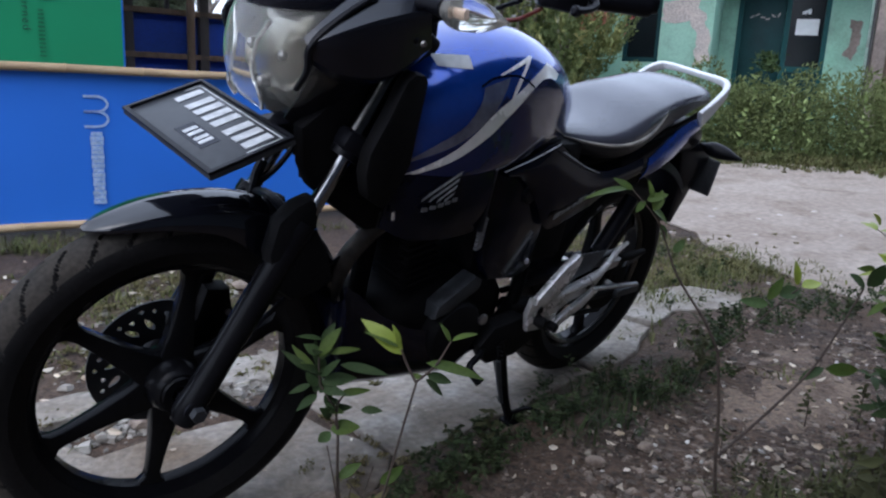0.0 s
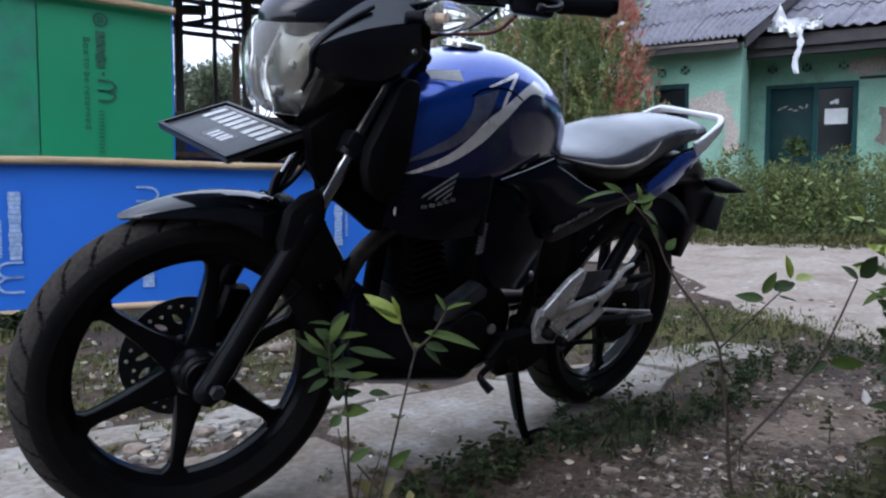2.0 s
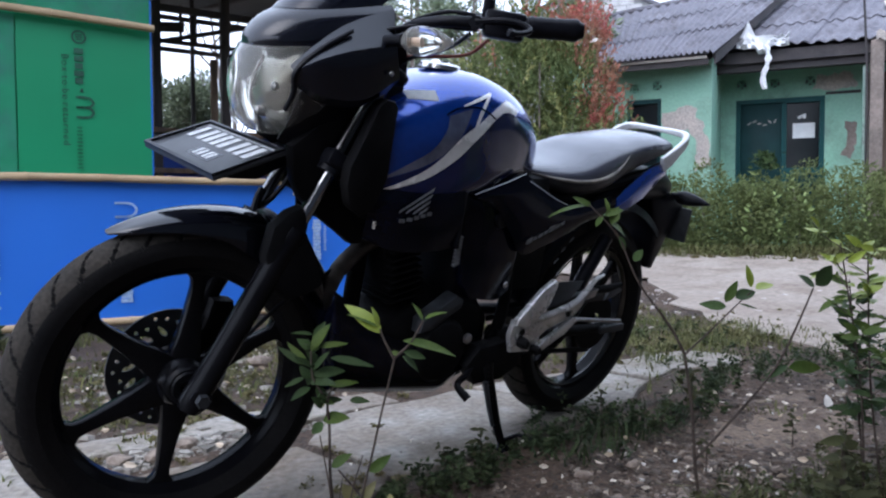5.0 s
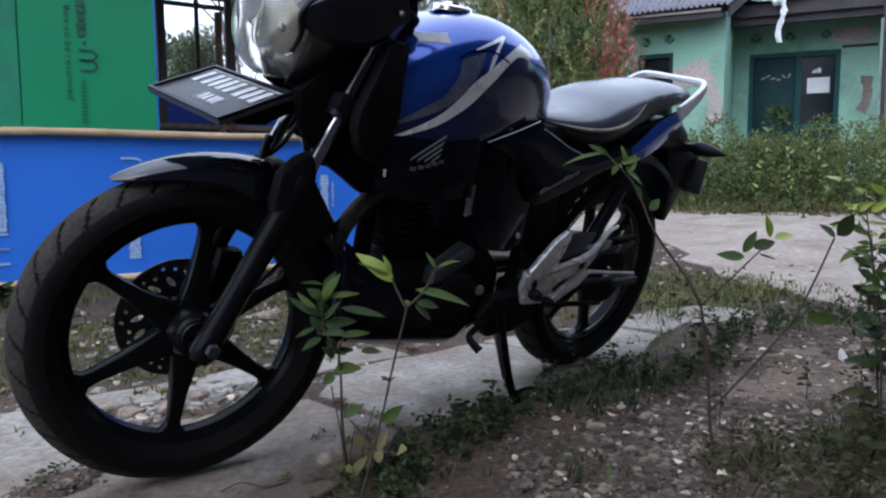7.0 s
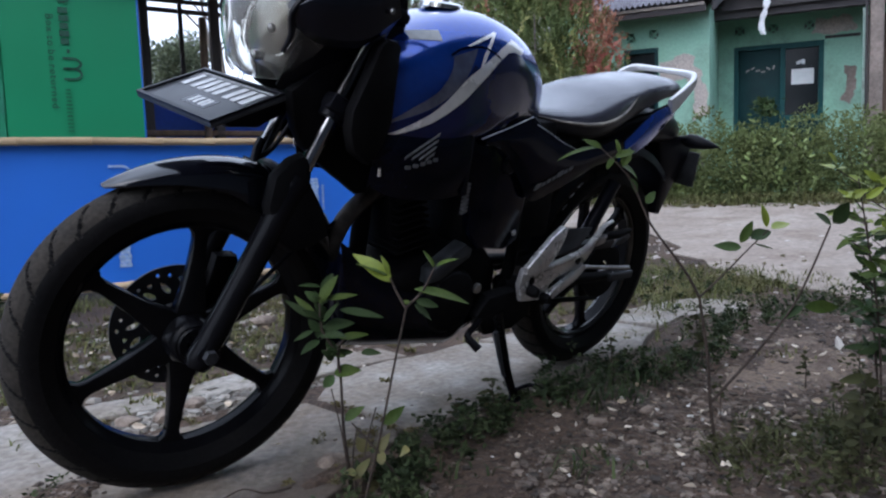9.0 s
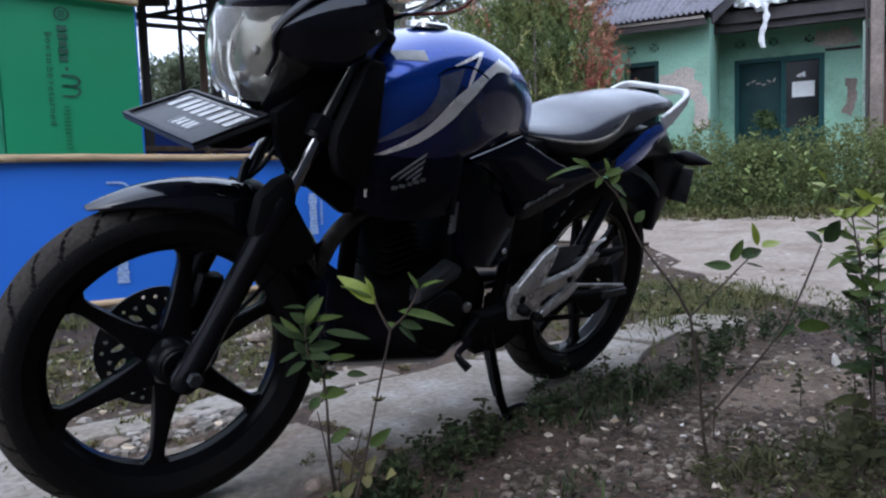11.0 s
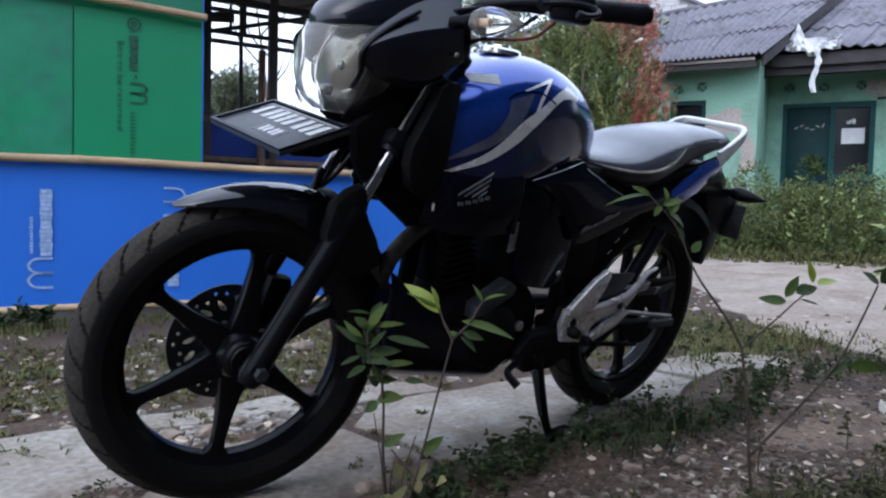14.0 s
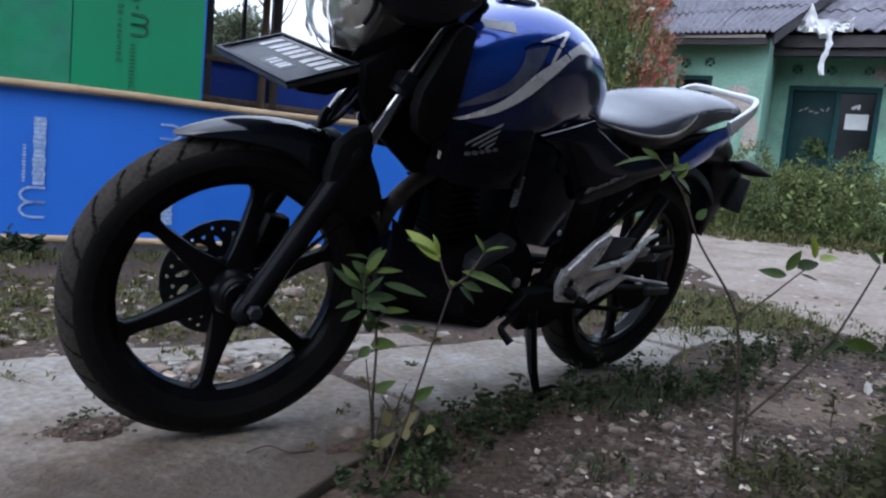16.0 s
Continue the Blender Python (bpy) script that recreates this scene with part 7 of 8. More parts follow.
for k in range(8):
    part("rib", block((-0.0085, -0.158, -0.0022), (0.0085, -0.150, 0.0022), m=pose(0.556, 0, 0.568 + 0.0085 * k, 0, -24, 0)), M["dull_grey"], engine, smooth=False)
part("carburettor", rod([(0.55, 0, 0.60), (0.66, 0, 0.61)], 0.035, 16), M["engine_black"], engine)
part("exhaust_pipe", rod([(0.43, -0.03, 0.60), (0.36, -0.045, 0.575), (0.305, -0.05, 0.52), (0.285, -0.045, 0.43), (0.31, -0.02, 0.33), (0.40, 0.05, 0.25), (0.60, 0.12, 0.215), (0.85, 0.135, 0.24)], 0.0185, 14, 44), M["rust_pipe"], bike, "dull brown exhaust pipe")
part("down_tube", rod([(0.36, 0, 0.83), (0.40, 0, 0.60), (0.40, 0, 0.40), (0.42, 0, 0.27)], 0.020, 12, 20), M["engine_black"], bike)
for s in (-1, 1):
    part("frame_tube", rod([(0.37, s * 0.02, 0.90), (0.55, s * 0.06, 0.80), (0.72, s * 0.085, 0.70), (0.80, s * 0.09, 0.56), (0.82, s * 0.09, 0.38), (0.76, s * 0.085, 0.28)], 0.016, 12, 30), M["engine_black"], bike)
    part("seat_rail", rod([(0.75, s * 0.085, 0.70), (1.0, s * 0.095, 0.72), (1.25, s * 0.10, 0.77), (1.48, s * 0.09, 0.83)], 0.013, 10, 20), M["engine_black"], bike)

cowl_rings = []
for x in np.linspace(0.262, 0.715, 30):
    zt = np.interp(x, [0.262, 0.30, 0.36, 0.45, 0.60, 0.715], [0.515, 0.49, 0.435, 0.385, 0.34, 0.305])
    zb = np.interp(x, [0.262, 0.272, 0.285, 0.40, 0.62, 0.668, 0.715], [0.46, 0.36, 0.278, 0.254, 0.217, 0.250, 0.300])
    cowl_rings.append([(x, y, z) for y, z in ((-0.122, zt), (-0.128, (zt + zb) / 2), (-0.120, zb + 0.03), (-0.095, zb + 0.004), (-0.05, zb), (0.05, zb), (0.095, zb + 0.004), (0.120, zb + 0.03), (0.128, (zt + zb) / 2), (0.122, zt))])
part("belly_cowl", shell(skin(bmesh.new(), cowl_rings, closed=False), 0.004), M["gloss_black"], bike, "black plastic belly cowl", auto=50)
part("cowl_front", slab([(0.266, 0.46), (0.275, 0.36), (0.297, 0.288), (0.31, 0.30), (0.29, 0.38), (0.28, 0.46)], -0.118, 0.118, 0.003), M["black_plastic"], bike)
for s in (-1, 1):
    up = [(0.585, s * 0.150, 0.728), (0.66, s * 0.152, 0.754), (0.735, s * 0.150, 0.780), (0.80, s * 0.150, 0.750), (0.90, s * 0.145, 0.714), (0.97, s * 0.142, 0.704), (1.05, s * 0.138, 0.712), (1.14, s * 0.132, 0.728)]
    lo = [(0.600, s * 0.146, 0.712), (0.66, s * 0.148, 0.700), (0.725, s * 0.149, 0.640), (0.785, s * 0.148, 0.580), (0.87, s * 0.146, 0.598), (0.94, s * 0.142, 0.618), (1.03, s * 0.136, 0.650), (1.13, s * 0.130, 0.675)]
    cover = part("side_cover", strip3(up, lo, 40, 8, 0.010), M["gloss_black"], bike, "dark side cover under the seat", auto=60)
    # highlight of the cover's upper edge, made as a thin pale rod
    part("cover_trim", rod([(0.752, s * 0.160, 0.764), (0.81, s * 0.161, 0.742), (0.865, s * 0.158, 0.722), (0.925, s * 0.152, 0.706)], 0.0013, 6, 14), M["dull_grey"], cover, "thin pale line for the highlight on the cover's edge")
    if s < 0:
        widths = (0.020, 0.011, 0.013, 0.011, 0.020, 0.012, 0.013)
        x = 0.779
        for k, w in enumerate(widths):
            z, h = 0.6075 + 0.352 * (x - 0.779), 0.013 if k in (0, 4) else 0.0085
            bm = slab([(x, z), (x + w, z + 0.352 * w), (x + w + 0.35 * h, z + 0.352 * w + h), (x + 0.35 * h, z + h)], -0.0012, 0.0)
            for v in bm.verts:
                v.co.y += -0.1605 + 0.025 * (x - 0.779)
            part("emblem_bar", bm, M["dull_mark"], cover, smooth=False)
            x += w + 0.0065
        for x, z in ((0.932, 0.556), (0.954, 0.586), (0.981, 0.612)):
            part("cover_slot", rod([(x - 0.007, -0.1475, z - 0.006), (x + 0.007, -0.1475, z + 0.006)], 0.0016, 6), M["dull_mark"], cover)
for s in (-1, 1):
    cover_box = part("frame_cover", slab([(0.575, 0.725), (0.68, 0.750), (0.775, 0.720), (0.785, 0.600), (0.780, 0.480), (0.735, 0.458), (0.640, 0.470), (0.600, 0.520), (0.585, 0.600)], s * 0.138, s * 0.112, 0.008), M["gloss_black"], bike, "dark panel below the tank", auto=40)
    part("cover_cap", turned([(0.0, s * 0.146), (0.016, s * 0.146), (0.021, s * 0.142), (0.022, s * 0.136), (0.0, s * 0.136)], (0.700, 0, 0.665), 24), M["black_plastic"], cover_box)
    part("cover_screw", turned([(0.0, s * 0.143), (0.006, s * 0.143), (0.008, s * 0.140), (0.0, s * 0.136)], (0.757, 0, 0.500), 14), M["steel"], cover_box)
part("tray", block((0.58, -0.115, 0.66), (0.90, 0.115, 0.768), 0.02), M["engine_black"], bike)
part("air_box", block((0.62, -0.10, 0.46), (0.95, 0.10, 0.72), 0.02), M["engine_black"], bike)
part("inner_mudguard", shell(skin(bmesh.new(), [[(1.281 + r * math.sin(radians(a)), y, 0.318 + r * math.cos(radians(a))) for y, r in ((-0.085, 0.36), (-0.075, 0.385), (0, 0.40), (0.075, 0.385), (0.085, 0.36))] for a in np.linspace(-75, 42, 26)], closed=False), 0.004), M["black_plastic"], bike, auto=50)
part("tail_underside", oval_loft([1.10, 1.2, 1.35, 1.50, 1.60], [0.72, 0.765, 0.80, 0.80, 0.765], [0.66, 0.68, 0.70, 0.705, 0.715], [0.10, 0.105, 0.10, 0.085, 0.05], 3.5, 32, 24), M["black_plastic"], bike)

# ---- seat and tail ----
SX = [0.79, 0.83, 0.88, 0.95, 1.02, 1.09, 1.16, 1.24, 1.32, 1.40, 1.47, 1.505]
ZT = [0.787, 0.792, 0.796, 0.806, 0.826, 0.853, 0.873, 0.887, 0.899, 0.905, 0.898, 0.868]
ZB = [0.778, 0.752, 0.733, 0.717, 0.712, 0.720, 0.742, 0.775, 0.805, 0.832, 0.845, 0.850]
SW = [0.050, 0.078, 0.106, 0.136, 0.148, 0.146, 0.136, 0.124, 0.118, 0.110, 0.096, 0.060]
seat = part("seat", oval_loft(SX, ZT, ZB, SW, 2.7, 72, 90), M["vinyl"], bike, "stepped black vinyl dual seat")
seat.data.materials.append(M["seat_shade"])
SEAM_X, SEAM_Z = (0.78, 0.90, 0.97, 1.04, 1.11, 1.16, 1.20, 1.34, 1.51), (0.784, 0.768, 0.764, 0.770, 0.788, 0.815, 0.846, 0.868, 0.872)
# faces below the seam take a darker vinyl, their shade put into the colour
for face in seat.data.polygons:
    face.material_index = 1 if face.center.z < np.interp(face.center.x, SEAM_X, SEAM_Z) else 0
edge = [(x, -track(SX, SW, x) - 0.001, z) for x, z in ((0.83, 0.775), (0.90, 0.767), (0.97, 0.765), (1.04, 0.772), (1.11, 0.790), (1.16, 0.815), (1.19, 0.842))]
for s in (1, -1):
    # worn seam; the sheen along it is put into the pale colour
    part("seat_edge", rod([(x, s * y, z) for x, y, z in edge], [0.001, 0.003, 0.0045, 0.0052, 0.0052, 0.004, 0.001], 8, 30), M["worn_sheen"], seat, "worn seam with its highlight in the pale colour")
    up = [(1.175, -s * 0.128, 0.722), (1.235, -s * 0.130, 0.765), (1.29, -s * 0.130, 0.800), (1.345, -s * 0.128, 0.820), (1.405, -s * 0.122, 0.830)]
    lo = [(1.170, -s * 0.126, 0.665), (1.235, -s * 0.130, 0.690), (1.30, -s * 0.130, 0.722), (1.35, -s * 0.126, 0.752), (1.410, -s * 0.120, 0.792)]
    part("tail_panel", strip3(up, lo, 22, 8, 0.008), M["blue_paint"], bike, "glossy blue tail panel", auto=60)
rail_path = [(1.374, -0.130, 0.824), (1.405, -0.130, 0.844), (1.440, -0.128, 0.866), (1.490, -0.121, 0.900), (1.514, -0.102, 0.917), (1.522, -0.07, 0.921), (1.525, -0.03, 0.922)]
rail_path = rail_path + [(x, -y, z) for x, y, z in reversed(rail_path)]
rp = spline(rail_path, 60)
rings = []
for i, q in enumerate(rp):
    d = Vector(rp[min(i + 1, 59)] - rp[max(i - 1, 0)]).normalized()
    up = (Vector((-0.25, 0, 1)) - d * d.dot(Vector((-0.25, 0, 1)))).normalized()
    side = d.cross(up)
    mid = abs(i - 29.5) / 29.5
    a, b = 0.0075 + 0.017 * mid ** 1.6, 0.010 - 0.003 * mid
    rings.append([Vector(q) + up * a * math.copysign(abs(math.sin(t)) ** 0.45, math.sin(t)) + side * b * math.copysign(abs(math.cos(t)) ** 0.45, math.cos(t)) for t in np.linspace(0, 2 * math.pi, 20, endpoint=False)])
part("grab_rail", skin(bmesh.new(), rings), M["rail_paint"], bike, "silver painted grab rail")
part("tail_end", block((1.46, -0.07, 0.745), (1.53, 0.07, 0.80), 0.015), M["black_plastic"], bike)
part("rear_mudguard", slab([(1.46, 0.72), (1.56, 0.735), (1.66, 0.70), (1.675, 0.69), (1.62, 0.60), (1.56, 0.475), (1.53, 0.48), (1.52, 0.60)], -0.07, 0.07, 0.012), M["black_plastic"], bike, "black rear mudguard")
part("rear_plate", block((1.655, -0.108, 0.572), (1.664, 0.108, 0.684), 0.003), M["plate_black"], bike, "back of the rear plate")
for s in (-1, 1):
    rings = []
    for t, r in zip(np.linspace(0, 1, 12), (0.010, 0.012, 0.020, 0.026, 0.027, 0.026, 0.024, 0.021, 0.017, 0.012, 0.007, 0.002)):
        c = Vector((1.60 + 0.02 * t, s * (0.055 + 0.128 * t), 0.722 - 0.004 * t))
        rings.append([c + Vector((0.9 * r * math.cos(a), 0, 0.85 * r * math.sin(a))) for a in np.linspace(0, 2 * math.pi, 16, endpoint=False)])
    part("rear_indicator", skin(bmesh.new(), rings), M["black_plastic"], bike, "black pointed rear indicator")

# ---- swing arm, foot rests, stand ----
for s in (-1, 1):
    part("swing_arm", rod([(0.80, s * 0.085, 0.345), (0.95, s * 0.098, 0.335), (1.15, s * 0.104, 0.322), (1.281, s * 0.104, 0.318), (1.345, s * 0.104, 0.318)], [0.026, 0.020, 0.016, 0.015, 0.012], 12, 24), M["engine_black"], bike, "black swing arm")
part("rear_axle", rod([(1.281, -0.13, 0.318), (1.281, 0.13, 0.318)], 0.011, 12), M["steel"], bike)
part("chain", rod([(0.79, -0.072, 0.385), (1.0, -0.072, 0.395), (1.281, -0.072, 0.405)], 0.008, 6), M["engine_black"], bike)
part("chain", rod([(0.79, -0.072, 0.285), (1.0, -0.072, 0.262), (1.281, -0.072, 0.232)], 0.008, 6), M["engine_black"], bike)
part("chain_guard", slab([(0.84, 0.415), (1.05, 0.425), (1.28, 0.425), (1.30, 0.40), (1.05, 0.40), (0.84, 0.39)], -0.098, -0.060, 0.005), M["black_plastic"], bike)
part("shock_absorber", rod([(1.21, -0.10, 0.60), (1.12, -0.10, 0.455)], 0.020, 14), M["black_plastic"], bike)
bracket = part("foot_rest_bracket", slab([(0.771, 0.420), (0.761, 0.379), (0.778, 0.334), (0.840, 0.328), (0.884, 0.330), (0.881, 0.365), (0.910, 0.381), (0.96, 0.392), (1.011, 0.404), (1.042, 0.434), (1.056, 0.456), (0.999, 0.443), (0.940, 0.430), (0.896, 0.424), (0.829, 0.420)], -0.182, -0.166, 0.004), M["silver_paint"], bike, "silver painted foot rest bracket")
part("bracket_arm", slab([(0.908, 0.513), (0.891, 0.519), (0.848, 0.494), (0.771, 0.424), (0.770, 0.408), (0.805, 0.398), (0.845, 0.412), (0.883, 0.452), (0.897, 0.478)], -0.192, -0.174, 0.005), M["silver_paint"], bracket)
part("bracket_arm", rod([(0.83, -0.184, 0.414), (0.90, -0.188, 0.426), (0.999, -0.188, 0.448), (1.04, -0.186, 0.476), (1.075, -0.180, 0.502), (1.122, -0.175, 0.514)], [0.006, 0.009, 0.010, 0.009, 0.008, 0.005], 10, 26), M["silver_paint"], bracket)
part("bracket_arm", slab([(1.000, 0.410), (1.028, 0.399), (0.978, 0.363), (0.892, 0.326), (0.877, 0.339), (0.892, 0.354), (0.955, 0.382)], -0.190, -0.176, 0.004), M["silver_paint"], bracket)
for x, z in ((0.985, 0.418), (0.805, 0.385)):
    part("bracket_hole", turned([(0.0, -0.184), (0.010, -0.184), (0.011, -0.180), (0.0, -0.180)], (x, 0, z), 18), M["engine_black"], bracket)
part("heel_plate", slab([(0.90, 0.432), (1.00, 0.452), (1.03, 0.478), (1.045, 0.50), (0.915, 0.505), (0.90, 0.47)], -0.168, -0.164, 0.001), M["grey_paint"], bracket, "dark grey heel plate")
part("foot_rest", rod([(0.80, -0.15, 0.366), (0.804, -0.196, 0.360), (0.806, -0.206, 0.360)], [0.014, 0.015, 0.011], 14), M["engine_black"], bike, "black rubber foot rest")
part("foot_rest", rod([(0.856, -0.165, 0.338), (0.862, -0.198, 0.334), (0.863, -0.204, 0.334)], [0.010, 0.013, 0.010], 14), M["engine_black"], bike, "folded black foot rest hinge")
part("pillion_foot_rest", rod([(1.075, -0.160, 0.466), (1.150, -0.178, 0.474), (1.205, -0.184, 0.484)], [0.010, 0.012, 0.007], 12), M["engine_black"], bike, "black folded pillion foot rest")
part("pillion_hinge", slab([(1.045, 0.448), (1.090, 0.456), (1.100, 0.478), (1.060, 0.474)], -0.185, -0.16, 0.004), M["steel"], bike)
part("pillion_hinge", slab([(1.175, 0.428), (1.225, 0.436), (1.262, 0.455), (1.240, 0.468), (1.195, 0.452)], -0.160, -0.152, 0.003), M["grey_paint"], bike)
part("brace", rod([(1.000, -0.165, 0.395), (1.15, -0.155, 0.372), (1.30, -0.150, 0.352)], 0.006, 10), M["steel"], bike, "dull steel brake rod")
part("chain_adjuster", block((1.24, -0.135, 0.308), (1.36, -0.120, 0.332), 0.005), M["grey_paint"], bike)
part("gear_lever", rod([(0.715, -0.125, 0.312), (0.665, -0.150, 0.282), (0.630, -0.158, 0.262), (0.640, -0.190, 0.238)], [0.011, 0.009, 0.008, 0.011], 10, 18), M["black_metal"], bike, "black gear lever")
part("stand_bracket", slab([(0.66, 0.300), (0.70, 0.345), (0.80, 0.350), (0.86, 0.32), (0.86, 0.275), (0.80, 0.245), (0.705, 0.245)], -0.150, -0.105, 0.008), M["engine_black"], bike)
stand = part("side_stand", rod([(0.742, -0.135, 0.30), (0.762, -0.140, 0.24), (0.812, -0.150, 0.12), (0.848, -0.157, 0.050)], [0.021, 0.017, 0.0125, 0.0105], 12), M["black_metal"], bike, "black steel side stand")
part("stand_spring", rod([(0.728, -0.160, 0.255), (0.752, -0.166, 0.185), (0.778, -0.168, 0.128)], [0.007, 0.0065, 0.005], 8, 12), M["grey_paint"], stand)
part("stand_foot", block((0.832, -0.190, 0.036), (0.880, -0.140, 0.046), 0.003, pose(0, 0, 0)), M["black_metal"], stand)
part("stand_tang", rod([(0.842, -0.158, 0.066), (0.880, -0.178, 0.082), (0.915, -0.190, 0.070), (0.930, -0.195, 0.058)], 0.0055, 8, 14), M["black_metal"], stand)
coil = [(0.722 + 0.055 * t + 0.006 * math.cos(60 * t), -0.158 + 0.006 * math.sin(60 * t), 0.292 - 0.125 * t) for t in np.linspace(0, 1, 90)]
part("stand_spring", rod(coil, 0.0022, 5), M["engine_black"], stand)


# ---- saplings in front of the machine ----
def sapling(label, stems, leaf_rows, mats, seed, category="sapling"):
    """stems: rows of points with radii; leaf_rows: (place, way, length, width, material name)."""
    rng = np.random.default_rng(seed)
    x, y, z = stems[0][0][0]
    plant = thing("sapling", label, category, pose(x, y, z))
    o = np.array([x, y, z])
    for pts, r0, r1 in stems:
        part("stem", rod([np.array(p) - o for p in pts], [r0, (r0 + r1) / 2, r1], 8, 16), M["twig"], plant)
    for place, way, length, width, mat in leaf_rows:
        part("leaf", broad_leaf(np.array(place) - o, way, length, width, rng), M[mat], plant)
    return plant


def broad_leaf(place, way, length, width, rng):
    """One leaf with a midrib fold, a curl and a pointed tip."""
    d = Vector(way).normalized()
    ref = Vector((-0.42, -0.62, 0.66))
    side = d.cross(ref).normalized()
    side = (Matrix.Rotation(rng.uniform(-0.6, 0.6), 3, d) @ side)
    up = side.cross(d)
    curl, fold = rng.uniform(0.05, 0.35), rng.uniform(0.08, 0.3)
    rings = []
    for t in np.linspace(0, 1, 9):
        w = width * 0.43 * (math.sin(math.pi * t ** 0.8) ** 0.85 if 0 < t < 1 else 0.02)
        c = Vector(place) + d * (length * t) - up * (length * curl * t * t)
        rings.append([c + side * (w * s) + up * (abs(s) * w * fold) for s in (-1, -0.5, 0, 0.5, 1)])
    return shell(skin(bmesh.new(), rings, closed=False), 0.0004)


def whorl(place, n, length, width, mat, seed, lift=0.5, spin=0.0):
    rng = np.random.default_rng(seed)
    rows = []
    for k in range(n):
        a = spin + 2 * math.pi * k / n + rng.normal(0, 0.45)
        spot = tuple(np.array(place) + rng.normal(0, 0.022, 3) * (1 if length > 0.0525 else 0.25))
        rows.append((spot, (math.cos(a), math.sin(a), lift * rng.uniform(-0.6, 2.0)), length * rng.uniform(0.5, 1.1), width * rng.uniform(0.8, 1.15), mat))
    return rows


# the slim forked sapling
sapling("slim sapling with a forked top and bright green leaves", [
    ([(0.165, -0.395, -0.015), (0.196, -0.430, 0.163), (0.214, -0.446, 0.267), (0.233, -0.462, 0.368)], 0.0024, 0.0018),
    ([(0.233, -0.462, 0.368), (0.222, -0.451, 0.398), (0.215, -0.444, 0.423)], 0.0024, 0.0016),
    ([(0.233, -0.462, 0.370), (0.254, -0.482, 0.398), (0.271, -0.497, 0.438)], 0.0024, 0.0016)], [
    ((0.217, -0.446, 0.415), (-0.042, 0.040, 0.062), 0.082, 0.034, "leaf_lime"), ((0.212, -0.441, 0.427), (-0.037, 0.036, 0.029), 0.058, 0.018, "leaf"),
    ((0.270, -0.497, 0.438), (-0.009, 0.010, 0.030), 0.034, 0.012, "leaf"), ((0.272, -0.498, 0.440), (0.026, -0.025, 0.020), 0.042, 0.014, "leaf"),
    ((0.244, -0.472, 0.402), (0.070, -0.067, -0.010), 0.098, 0.024, "leaf"), ((0.245, -0.473, 0.382), (0.028, -0.027, -0.010), 0.042, 0.022, "leaf_dark"),
    ((0.244, -0.472, 0.375), (0.021, -0.021, -0.025), 0.040, 0.018, "leaf_dark"), ((0.241, -0.469, 0.377), (-0.011, 0.010, 0.004), 0.022, 0.010, "leaf"),
    ((0.213, -0.442, 0.427), (-0.004, 0.004, 0.038), 0.036, 0.014, "leaf_lime")], M, 1)
